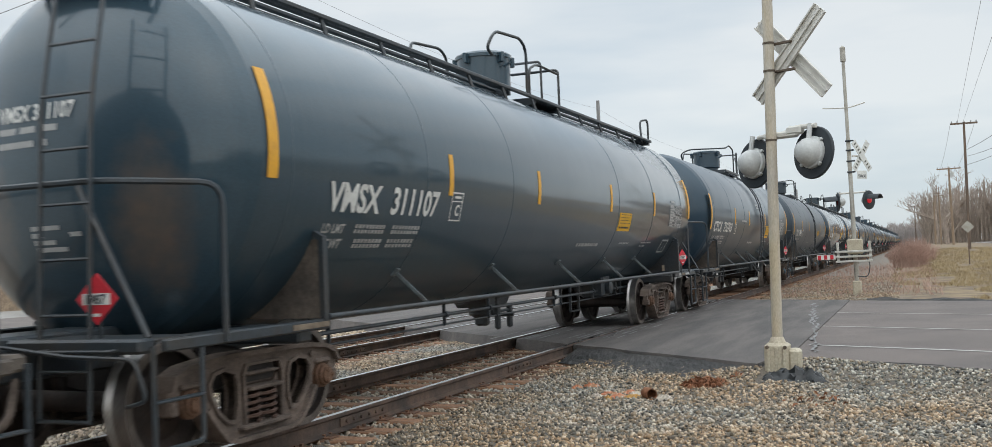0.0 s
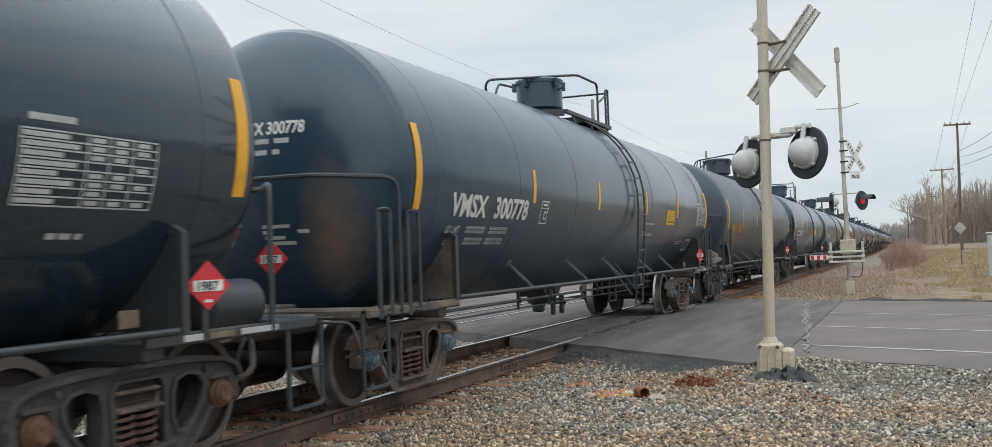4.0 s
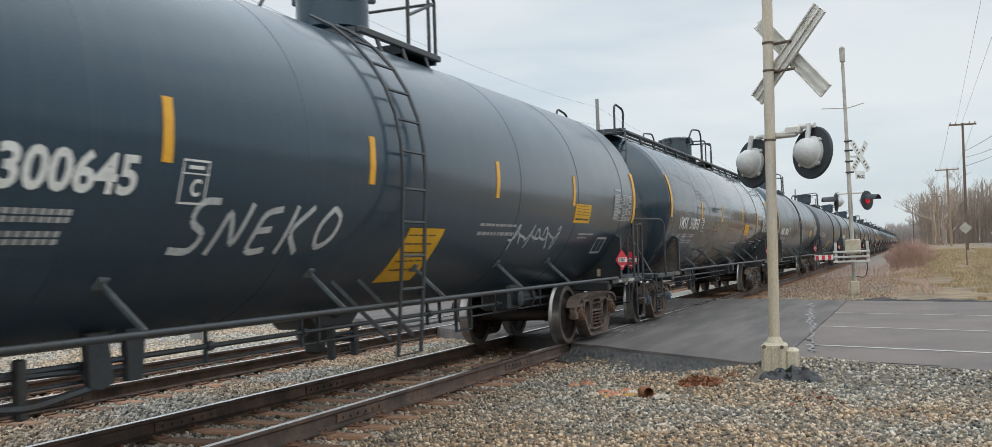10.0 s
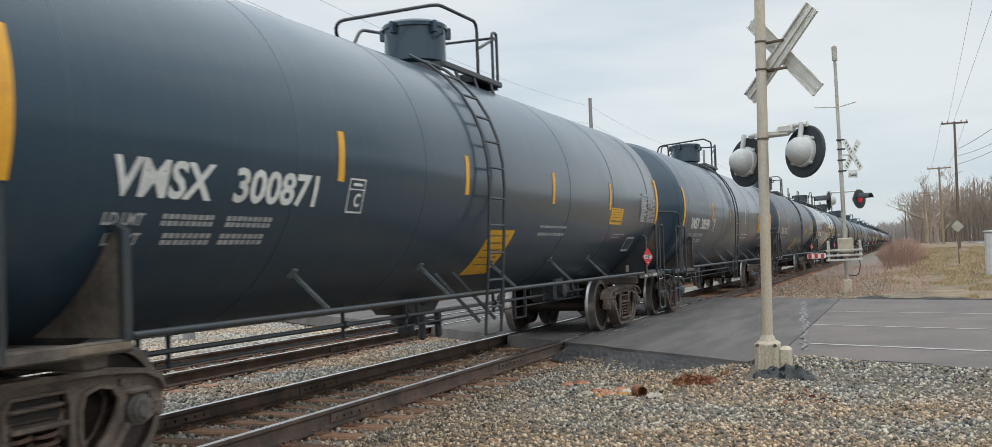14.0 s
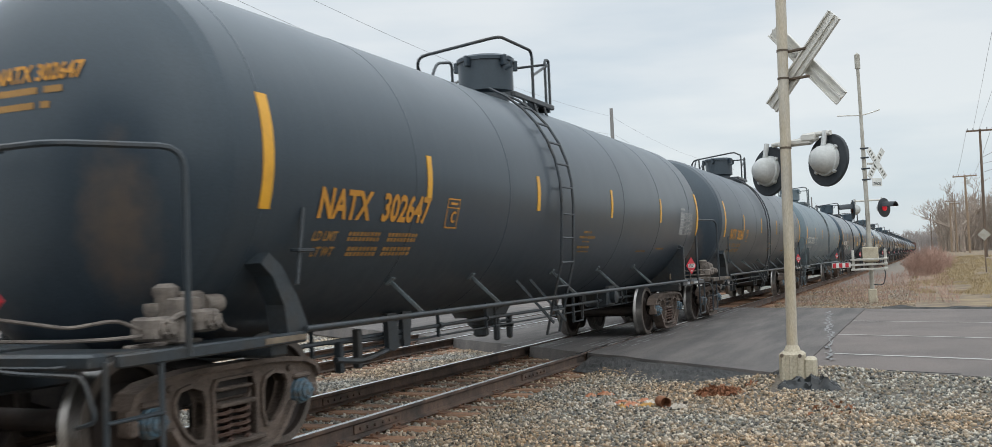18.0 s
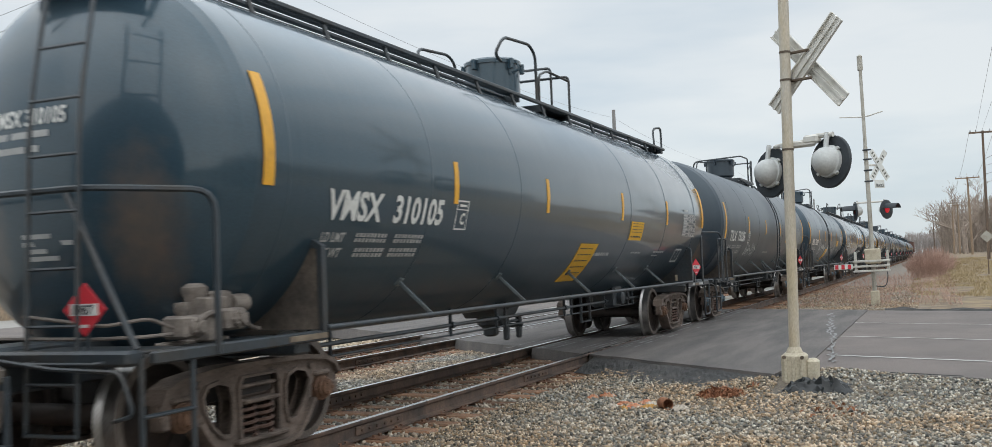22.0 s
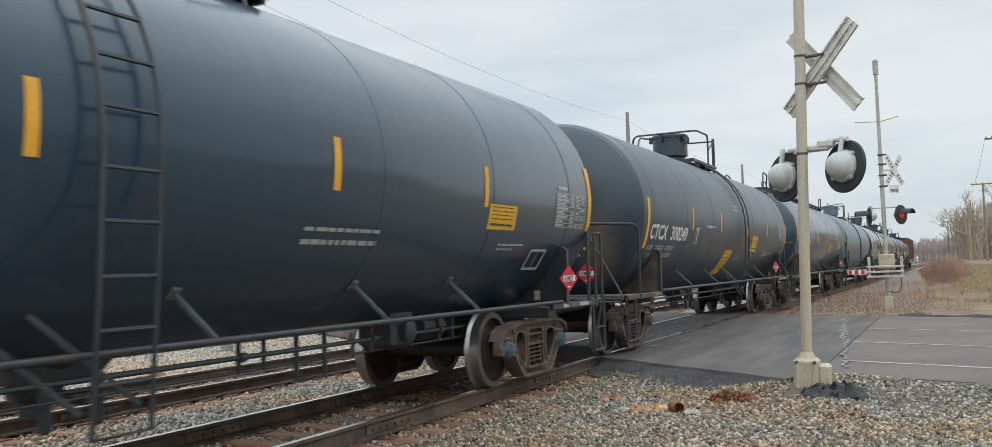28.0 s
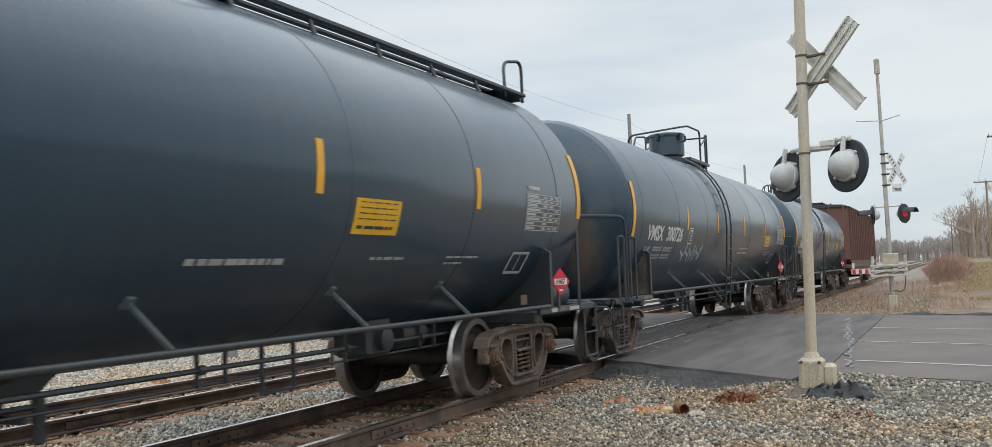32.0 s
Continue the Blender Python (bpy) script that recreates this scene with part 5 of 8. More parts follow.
        part("air_hose", shared("hose", lambda: Geo().tube(bend([(0.32, -8.80, 0.86), (0.36, -8.98, 0.74), (0.30, -9.08, 0.46), (0.16, -9.14, 0.40)], 0.12), 0.026, 7).mesh("air_hose", DARK_CAST, 50)), car, at=m)
        near, back = (-6.65, bolster) if s == 0 else (-bolster, 6.65)
        for y in (near, back):
            if fam == "NB" and y == -6.65:
                part("support_arm", shared("narm" + key, lambda: Geo().prism([(-6.50, 0.98), (-6.80, 0.98), (-6.84, 1.20), (-6.98, 1.42), (-7.12, 1.52), (-7.02, 1.60), (-6.86, 1.50), (-6.66, 1.26)], 1.25, 1.42).mesh("support_arm", steel, 0)), car, "curved steel cradle arm", at=m)
                part("arm_rod", shared("nrod" + key, lambda: Geo().tube([(1.46, -6.72, 1.35), (1.47, -6.62, 1.95)], 0.018).bbox(1.42, 1.50, -6.74, -6.52, 1.60, 1.63, 0.005).mesh("arm_rod", steel, 40)), car, at=m)
                continue
            sd = part("saddle_plate", shared("saddle" + (key if paint == "grey" else "") + str(y > 0), lambda: saddle_mesh(steel if paint == "grey" else BLACK_STEEL if y > 0 else DUSTY_STEEL)), car, at=m @ pose(0, y, 0))
            part("edge_strip", shared("sstrip" + key, lambda: saddle_strip_mesh(steel)), sd)
    for y in ((-4.75, -2.25, 0.3, 2.65, 4.65) if kind == "A" else (-4.25, -1.8, 0.2, 2.5, 4.4) if fam != "NB" else (-4.6, -2.7, 0.0, 2.1, 4.2)):
        part("brace", shared("brace" + key, lambda: brace_mesh(GREY_STEEL)), car, at=(0, y, 0))
    part("brake_pipe", shared("pipes" + key, lambda: pipes_mesh(steel)), car)
    part("bottom_outlet", shared("outlet" + key, lambda: outlet_mesh(steel)), car)
    if fam == "NB" or mark in ("VMSX 300645", "VMSX 300706"):
        part("brake_lever", shared("blever" + key, lambda: lever_mesh(BLACK_STEEL)), car, at=(0, -3.9, 0))
    if kind == "A":
        part("air_reservoir", shared("res", lambda: reservoir_mesh(BLACK_STEEL)), car, "rounded black air tank", (1.05, 7.90, 1.12))
    if fam != "C3":
        part("brake_valve", shared("bvalve", lambda: brake_valve_mesh(BLACK_STEEL)), car, at=(-0.25, 4.05, 0.10))
        part("brake_cylinder", shared("bcyl", lambda: brake_cylinder_mesh(BLACK_STEEL)), car, at=(0.45, 5.1, 0.80))
    if fam == "NB" or mark in ("VMSX 310105", "VMSX 311405"):
        part("deck_valve", shared("dvalve" + str(paint == "grey"), lambda: deck_valve_mesh(GREY_STEEL if paint == "grey" else PALE_CASTING)), car, "grey painted brake casting on the deck" if paint == "grey" else "pale dusty brake casting on the deck")
    for a, b, c in ((6.95, 7.15, SMALL_WHITE), (7.22, 7.50, TAN_LABEL), (7.58, 8.05, SMALL_WHITE), (-7.15, -6.62, TAN_LABEL)):
        part("sill_label", shared(f"slabel{a}", lambda: sill_label_mesh(a, b, c)), car)
    if fam == "TA":
        part("shop_pad", shared("pad", lambda: Geo().bbox(1.20, 1.215, -0.15, 0.15, 0.77, 0.93, 0.004).mesh("shop_pad", SMALL_WHITE, 0)), car, "pale stencil pad", (0, 4.25, 0))
    part("shop_pad", shared("pad2", lambda: Geo().bbox(1.17, 1.19, -0.09, 0.09, 1.03, 1.15, 0.004).mesh("shop_pad", TAN_LABEL, 0)), car, "tan stencil pad", (0, 6.75, 0))
    if mark.startswith(("CTCX", "NATX")):
        part("hand_brake", shared("hbrake", lambda: hand_brake_mesh(BLACK_STEEL)), car, at=pose(0, 0, 0, 0, 0, 180))
    px, pz = {"VB": (0.47, 1.47), "V1": (0.47, 1.47), "TB": (0.47, 1.47), "NB": (0.40, 1.33), "VA": (0.95, 1.26), "C7": (0.72, 1.24), "C8": (0.72, 1.24)}.get(fam, (0.80, 1.33))
    placard(car, pose(px, -8.66, pz, 0, 0, -88))
    part("placard_post", shared("ppost", lambda: Geo().bbox(-0.015, 0.015, -8.65, -8.63, 0.96, 1.42, 0.004).mesh("placard_post", BLACK_STEEL, 0)), car, at=(px, 0, 0))
    placard(car, pose(1.49, rear, 1.29, 0, 0, -22))
    part("placard_post", shared("ppost2", lambda: Geo().bbox(1.455, 1.474, -0.03, 0.03, 0.95, 1.40, 0.004).mesh("placard_post", BLACK_STEEL, 0)), car, at=(-0.005, rear, 0))
    for y in (-6.98, 6.98):
        build_truck(car, y, CAPS[cap], SOOTY_CAST if fam == "TA" else None)
    for o in car.children_recursive:
        if o.name.startswith(("graffiti", "side_note", "notice_line", "load_limit", "stencil_note", "head_note", "head_line", "test_panel", "patch_line")):
            o["kind"] = "stuff"
    return car


def routing_box_mesh():
    g = Geo()
    for a, b, c, e in ((6.15, 6.19, 1.43, 1.66), (6.40, 6.42, 1.43, 1.66), (6.62, 6.66, 1.43, 1.66), (6.15, 6.66, 1.42, 1.45), (6.15, 6.66, 1.64, 1.67)):
        g.quad(*[on_tank(y, z, 0.008) for y, z in ((a, c), (b, c), (b, e), (a, e))])
    return g.mesh("routing_box", SMALL_WHITE, 0)


def class_box_mesh(mat):
    me = letters("C", 0.11, mat, "class_box", lambda u, v: on_tank(-3.70 + u, 1.90 + v, 0.008))
    bm = bmesh.new()
    bm.from_mesh(me)
    for a, b, c, e in ((-3.80, -3.785, 1.84, 2.14), (-3.535, -3.52, 1.84, 2.14), (-3.80, -3.52, 1.84, 1.855), (-3.80, -3.52, 2.125, 2.14), (-3.80, -3.52, 2.04, 2.05), (-3.74, -3.58, 2.075, 2.10)):
        bm.faces.new([bm.verts.new(on_tank(y, z, 0.008)) for y, z in ((a, c), (b, c), (b, e), (a, e))])
    bm.to_mesh(me)
    bm.free()
    return me


TRAIN = [build_car(spec, i) for i, spec in enumerate(CARS)]

# ---- ground ----


def smooth_step(a, b, v):
    t = max(0.0, min(1.0, (v - a) / (b - a)))
    return t * t * (3 - 2 * t)


def ground_z(x, y):
    rise = smooth_step(-3.0, 3.0, x) * max(0.0, min(1.1, 0.018 * (y - 42)))
    bumps = 0.05 * noise.noise(Vector((x * 0.5, y * 0.5, 3))) * smooth_step(-4.5, -2.0, x) * smooth_step(26, 34, y)
    shoulder = -0.14 * smooth_step(-12.3, -14.0, x) if x < -12.3 else 0.0
    return -0.22 + rise + bumps + shoulder


def zone_material():
    """Grey ballast; dead grass on the verge past the road; a pale gravel lot beyond the tracks."""
    m = material("ballast_grass_lot", (0.24, 0.235, 0.215), 0.95, 0, 0.6, 0.55, 24, 0.9, (0.27, 0.235, 0.18), 0.56)
    n, l = m.node_tree.nodes, m.node_tree.links
    b = n["Principled BSDF"]
    src = b.inputs["Base Color"].links[0].from_socket
    tc = n.new("ShaderNodeTexCoord")
    sep = n.new("ShaderNodeSeparateXYZ")
    l.new(tc.outputs["Object"], sep.inputs[0])
    wob = n.new("ShaderNodeTexNoise")
    wob.inputs["Scale"].default_value = 0.35
    wob.inputs["Detail"].default_value = 5
    l.new(tc.outputs["Object"], wob.inputs["Vector"])

    def step(sock, a, c, wobble):
        add = n.new("ShaderNodeMath")
        add.operation = "MULTIPLY_ADD"
        add.inputs[1].default_value = wobble
        l.new(wob.outputs["Fac"], add.inputs[0])
        l.new(sock, add.inputs[2])
        r = n.new("ShaderNodeMapRange")
        r.inputs["From Min"].default_value, r.inputs["From Max"].default_value = a, c
        l.new(add.outputs[0], r.inputs["Value"])
        return r.outputs["Result"]
    fx, fy = step(sep.outputs["X"], -0.6, 1.4, 3.0), step(sep.outputs["Y"], 27, 34, 8.0)
    both = n.new("ShaderNodeMath")
    both.operation = "MULTIPLY"
    l.new(fx, both.inputs[0])
    l.new(fy, both.inputs[1])
    voro = n.new("ShaderNodeTexNoise")
    voro.inputs["Scale"].default_value = 1.3
    voro.inputs["Detail"].default_value = 6
    l.new(tc.outputs["Object"], voro.inputs["Vector"])
    straw = n.new("ShaderNodeValToRGB")
    straw.color_ramp.elements[0].position, straw.color_ramp.elements[1].position = 0.35, 0.65
    straw.color_ramp.elements[0].color, straw.color_ramp.elements[1].color = (0.25, 0.185, 0.105, 1), (0.125, 0.092, 0.068, 1)
    l.new(voro.outputs["Fac"], straw.inputs["Fac"])
    mix = n.new("ShaderNodeMixRGB")
    l.new(both.outputs[0], mix.inputs["Fac"])
    l.new(src, mix.inputs["Color1"])
    l.new(straw.outputs["Color"], mix.inputs["Color2"])
    # dirt on the far shoulder of the track
    dirt_y, dirt_x = step(sep.outputs["Y"], 30, 36, 6.0), step(sep.outputs["X"], -4.6, -2.6, 2.0)
    dm = n.new("ShaderNodeMath")
    dm.operation = "MULTIPLY"
    l.new(dirt_x, dm.inputs[0])
    l.new(dirt_y, dm.inputs[1])
    half = n.new("ShaderNodeMath")
    half.operation = "MULTIPLY"
    half.inputs[1].default_value = 0.65
    l.new(dm.outputs[0], half.inputs[0])
    mix0 = n.new("ShaderNodeMixRGB")
    mix0.inputs["Color2"].default_value = (0.17, 0.130, 0.100, 1)
    l.new(half.outputs[0], mix0.inputs["Fac"])
    l.new(src, mix0.inputs["Color1"])
    l.new(mix0.outputs["Color"], mix.inputs["Color1"])
    lot = n.new("ShaderNodeMapRange")
    lot.inputs["From Min"].default_value, lot.inputs["From Max"].default_value = -13.0, -14.2
    l.new(sep.outputs["X"], lot.inputs["Value"])
    mix2 = n.new("ShaderNodeMixRGB")
    mix2.inputs["Color2"].default_value = (0.28, 0.265, 0.245, 1)
    l.new(lot.outputs["Result"], mix2.inputs["Fac"])
    l.new(mix.outputs["Color"], mix2.inputs["Color1"])
    # unseen ground behind the camera, coloured dark for the tanks' reflections
    unseen_back = n.new("ShaderNodeMath")
    unseen_back.operation = "MULTIPLY"
    l.new(step(sep.outputs["X"], 5.6, 7.0, 2.0), unseen_back.inputs[0])
    close = n.new("ShaderNodeMapRange")
    close.inputs["From Min"].default_value, close.inputs["From Max"].default_value = 14.0, 8.0
    l.new(sep.outputs["Y"], close.inputs["Value"])
    l.new(close.outputs["Result"], unseen_back.inputs[1])
    mix3 = n.new("ShaderNodeMixRGB")
    mix3.inputs["Color2"].default_value = (0.075, 0.065, 0.042, 1)
    l.new(unseen_back.outputs[0], mix3.inputs["Fac"])
    l.new(mix2.outputs["Color"], mix3.inputs["Color1"])
    l.new(mix3.outputs["Color"], b.inputs["Base Color"])
    return m


GROUND_MAT = zone_material()
xs = [-3000, -900, -300, -120, -60, -40, -25, -18, -15, -14, -13, -12.3, -11, -8, -5, -4] + [-3.5 + 0.5 * i for i in range(30)] + [13, 17, 25, 40, 80, 200, 900, 3000]
ys = [-3000, -800, -200, -60, -20, 0, 5, 10, 15, 20, 25] + [27 + 1.0 * i for i in range(34)] + [64, 70, 78, 88, 100, 115, 135, 160, 200, 300, 600, 1200, 3500]
g = Geo()
g.v = [(x, y, ground_z(x, y)) for x in xs for y in ys]
g.f = [(i * len(ys) + j, (i + 1) * len(ys) + j, (i + 1) * len(ys) + j + 1, i * len(ys) + j + 1) for i in range(len(xs) - 1) for j in range(len(ys) - 1)]
tagged(part("ground", g.mesh("ground", GROUND_MAT, 60)), "grey ballast ground with a dead-grass verge", "ground", kind="structure")


# dark ground between the stones: shade of the gaps put into the colour
BED_SHADE = material("dark_ballast_dirt", (0.095, 0.085, 0.072), 0.95, 0, 0.5, 1.2, 30, 0.8, (0.135, 0.105, 0.075), 0.55)


def stones(name, count, spots, mat, lo, hi, seed, label, lift=0.0):
    """Many small angular stones in one mesh; spots(rng, n) gives their places."""
    rng = np.random.default_rng(seed)
    c = spots(rng, count)
    n = len(c)
    cube = np.array([(x, y, z) for x in (-1, 1) for y in (-1, 1) for z in (-1, 1)], float)
    quads = np.array([(0, 1, 3, 2), (4, 6, 7, 5), (0, 4, 5, 1), (2, 3, 7, 6), (0, 2, 6, 4), (1, 5, 7, 3)])
    size = rng.uniform(lo, hi, (n, 1, 1)) * rng.uniform(0.55, 1.0, (n, 1, 3))
    v = cube[None] * (0.5 * size) * rng.uniform(0.55, 1.1, (n, 8, 3))
    q = rng.normal(size=(n, 4))
    q /= np.linalg.norm(q, axis=1, keepdims=True)
    w, x, y, z = q.T
    rot = np.stack([np.stack([1 - 2 * (y * y + z * z), 2 * (x * y - z * w), 2 * (x * z + y * w)], -1), np.stack([2 * (x * y + z * w), 1 - 2 * (x * x + z * z), 2 * (y * z - x * w)], -1),
                    np.stack([2 * (x * z - y * w), 2 * (y * z + x * w), 1 - 2 * (x * x + y * y)], -1)], -2)
    v = np.einsum("nij,nkj->nki", rot, v) + c[:, None, :]
    v[..., 2] += lift
    f = (quads[None] + 8 * np.arange(n)[:, None, None]).reshape(-1, 4)
    me = bpy.data.meshes.new(name)
    me.vertices.add(n * 8)
    me.vertices.foreach_set("co", v.reshape(-1))
    me.loops.add(f.size)
    me.loops.foreach_set("vertex_index", f.reshape(-1).astype(np.int32))
    me.polygons.add(len(f))
    me.polygons.foreach_set("loop_start", np.arange(0, f.size, 4, dtype=np.int32))
    me.update(calc_edges=True)
    me.materials.append(mat)
    return tagged(part(name, me), label, "gravel", kind="stuff")


def stone_material(name, cols):
    m = material(name, (0.2, 0.2, 0.19), 0.9, 0, 0.35, 20, 90, 0.2)
    n, l = m.node_tree.nodes, m.node_tree.links
    geo = n.new("ShaderNodeNewGeometry")
    ramp = n.new("ShaderNodeValToRGB")
    ramp.color_ramp.interpolation = "LINEAR"
    while len(ramp.color_ramp.elements) < len(cols):
        ramp.color_ramp.elements.new(0.5)
    for i, c in enumerate(cols):
        ramp.color_ramp.elements[i].position = i / (len(cols) - 1)
        ramp.color_ramp.elements[i].color = (*c, 1)
    l.new(geo.outputs["Random Per Island"], ramp.inputs["Fac"])
    tc = n.new("ShaderNodeTexCoord")
    big = n.new("ShaderNodeTexNoise")
    big.inputs["Scale"].default_value = 0.45
    big.inputs["Detail"].default_value = 3
    l.new(tc.outputs["Object"], big.inputs["Vector"])
    tint = n.new("ShaderNodeValToRGB")
    tint.color_ramp.elements[0].position, tint.color_ramp.elements[1].position = 0.38, 0.57
    tint.color_ramp.elements[0].color, tint.color_ramp.elements[1].color = (0.98, 0.965, 0.91, 1), (1.13, 0.90, 0.68, 1)
    l.new(big.outputs["Fac"], tint.inputs["Fac"])
    mul = n.new("ShaderNodeMixRGB")
    mul.blend_type = "MULTIPLY"
    mul.inputs["Fac"].default_value = 1
    l.new(ramp.outputs["Color"], mul.inputs["Color1"])
    l.new(tint.outputs["Color"], mul.inputs["Color2"])
    l.new(mul.outputs["Color"], n["Principled BSDF"].inputs["Base Color"])
    return m


STONE = stone_material("ballast_stone", [(0.050, 0.050, 0.050), (0.13, 0.133, 0.126), (0.24, 0.242, 0.230), (0.20, 0.162, 0.120), (0.32, 0.268, 0.205), (0.40, 0.385, 0.350), (0.56, 0.535, 0.485)])


def near_edge(x):
    """The crossing's edge on the camera's side, as y over x."""
    return 15.43 + (-4.8 - x) * 0.843 if x < -1.8 else 13.6 - 0.467 * (x + 1.44)


def bank_z(x, y):
    """Stones banked up against the edge of the asphalt."""
    gap = near_edge(x) - y
    return -0.22 + (0.07 + 0.09 * smooth_step(-2.1, -0.9, x)) * smooth_step(1.3, 0.05, gap) + 0.075 * math.exp(-((x + 1.6) ** 2 + (y - 12.9) ** 2) / 0.7) + 0.02 * noise.noise(Vector((x * 1.3, y * 1.3, 8)))


def spots_near(rng, n):
    x, y = rng.uniform(-4.66, 3.2, n), rng.uniform(6.2, 15.8, n)
    keep = (y < np.array([near_edge(a) - 0.02 for a in x]))
    x, y = x[keep], y[keep]
    z = np.array([bank_z(a, b) for a, b in zip(x, y)])
    return np.stack([x, y, z + 0.005 + 0.03 * rng.random(len(x))], 1)


def spots_here(rng, n):
    x, y = rng.uniform(-4.66, 4.0, n), rng.uniform(-4.0, 6.4, n)
    return np.stack([x, y, -0.215 + 0.02 * rng.random(n)], 1)


def spots_between(rng, n):
    x, y = rng.uniform(-8.62, -7.27, n), rng.uniform(4.0, 19.0, n)
    keep = y < np.array([near_edge(a) for a in x])
    x, y = x[keep], y[keep]
    return np.stack([x, y, -0.225 + 0.03 * rng.random(len(x))], 1)


def spots_beds(rng, n):
    k = rng.random(n) < 0.5
    x = np.where(k, rng.uniform(-7.3, -4.62, n), rng.uniform(-11.3, -8.6, n))
    y = rng.uniform(3.5, 19.5, n)
    off = np.abs((y / 0.53) % 1.0 - 0.5) > 0.2
    keep = off & (y < np.array([near_edge(a) for a in x]))
    x, y = x[keep], y[keep]
    return np.stack([x, y, -0.225 + 0.025 * rng.random(len(x))], 1)


def spots_far(rng, n):
    x, y = rng.uniform(-4.9, -0.5, n), 31.5 + 24 * rng.random(n) ** 1.6
    return np.stack([x, y, np.array([ground_z(a, b) for a, b in zip(x, y)]) + 0.01], 1)


def spots_left(rng, n):
    x, y = -10.6 - 8.5 * rng.random(n) ** 1.3, rng.uniform(5, 27, n)
    keep = y < np.array([near_edge(a) for a in x])
    x, y = x[keep], y[keep]
    return np.stack([x, y, np.array([ground_z(a, b) for a, b in zip(x, y)]) + 0.005], 1)


g = Geo()
for i in range(41):
    for j in range(31):
        x = -4.6 + 7.9 * i / 40
        y = 6.0 + (near_edge(x) + 0.02 - 6.0) * j / 30
        g.v.append((x, y, bank_z(x, y) + 0.022))
g.f = [(i * 31 + j, (i + 1) * 31 + j, (i + 1) * 31 + j + 1, i * 31 + j + 1) for i in range(40) for j in range(30)]
tagged(part("gravel_shoulder", g.mesh("gravel_shoulder", BED_SHADE, 60)), "grey ballast bank beside the crossing", "ground", kind="structure")
BED_STONE = stone_material("bed_stone", [(0.08, 0.078, 0.075), (0.20, 0.195, 0.185), (0.31, 0.30, 0.285), (0.29, 0.25, 0.205), (0.42, 0.40, 0.37), (0.55, 0.53, 0.49)])
STONE_BROWN = stone_material("brown_rubble", [(0.10, 0.085, 0.07), (0.20, 0.165, 0.13), (0.27, 0.235, 0.19), (0.36, 0.34, 0.30)])
stones("ballast", 78000, spots_near, STONE, 0.016, 0.046, 1, "loose grey and tan ballast stones beside the track")
stones("ballast", 20000, spots_here, STONE, 0.02, 0.055, 6, "loose grey ballast stones on the bank")
stones("ballast", 14000, spots_between, BED_STONE, 0.03, 0.065, 2, "loose grey ballast stones between the tracks")
stones("ballast", 24000, spots_beds, BED_STONE, 0.03, 0.06, 3, "ballast stones between the ties")
stones("ballast", 8000, spots_far, STONE_BROWN, 0.03, 0.08, 4, "ballast and rubble beyond the road")
PALE_STONE = stone_material("pale_gravel", [(0.16, 0.155, 0.145), (0.30, 0.29, 0.27), (0.40, 0.385, 0.35), (0.50, 0.48, 0.44)])
stones("ballast", 22000, spots_left, PALE_STONE, 0.04, 0.09, 5, "pale ballast stones beyond the tracks")

# ---- tracks ----
RAIL_SIDE = material("brown_rail_steel", (0.135, 0.086, 0.062), 0.75, 0.15, 0.4, 2.5, 40, 0.15, (0.055, 0.042, 0.036), 0.5)
RAIL_TOP = material("polished_rail_head", (0.62, 0.62, 0.62), 0.28, 1.0, 0.15, 1.5, 40, 0.0)
TIE_WOOD = material("weathered_tie_wood", (0.205, 0.125, 0.082), 0.9, 0, 0.55, 3, 30, 0.5, (0.32, 0.165, 0.09), 0.55, per_object=0.35, stretch=(1, 6, 6))
PLATE_RUST = material("rusty_tie_plate", (0.19, 0.095, 0.055), 0.85, 0, 0.4, 6, 50, 0.2, (0.09, 0.055, 0.038), 0.55)


def rail_mesh(y0, y1):
    g = Geo()
    g.prism([(-0.07, -0.172), (0.07, -0.172), (0.07, -0.158), (0.012, -0.138), (0.010, -0.048), (0.036, -0.032), (0.037, -0.008), (0.032, 0.0), (-0.032, 0.0),
             (-0.037, -0.008), (-0.036, -0.032), (-0.010, -0.048), (-0.012, -0.138), (-0.07, -0.158)], y0, y1, "y")
    me = g.mesh("rail", RAIL_SIDE, 0)
    me.materials.append(RAIL_TOP)
    for p in me.polygons:
        if p.normal.z > 0.6 and p.center.z > -0.01:
            p.material_index = 1
    return me


def joint_bar_mesh():
    g = Geo()
    for s in (-1, 1):
        x0, x1 = sorted((s * 0.012, s * 0.03))
        g.bbox(x0, x1, -0.46, 0.46, -0.135, -0.05, 0.004)
        for y in (-0.36, -0.22, -0.08, 0.08, 0.22, 0.36):
            g.lathe([(s * 0.03, 0.018), (s * 0.05, 0.016)], "x", 6, (0, y, -0.092))
    return g.mesh("joint_bar", RAIL_SIDE, 0)


def tie_mesh(seed):
    rng = random.Random(seed)
    g = Geo()
    g.bbox(-1.29 + rng.uniform(-0.06, 0.06), 1.29 + rng.uniform(-0.06, 0.06), -0.115, 0.115, -0.36, -0.188, 0.015)
    return g.mesh("tie", TIE_WOOD, 0)


def plate_mesh():
    g = Geo()
    for s in (-1, 1):
        c = s * 0.7525
        g.bbox(c - 0.18, c + 0.18, -0.09, 0.09, -0.19, -0.172, 0.004)
        for dx in (-0.09, 0.09):
            for dy in (-0.05, 0.06):
                g.box(c + dx - 0.014, c + dx + 0.014, dy - 0.014, dy + 0.014, -0.175, -0.148)
    return g.mesh("tie_plate", PLATE_RUST, 0)


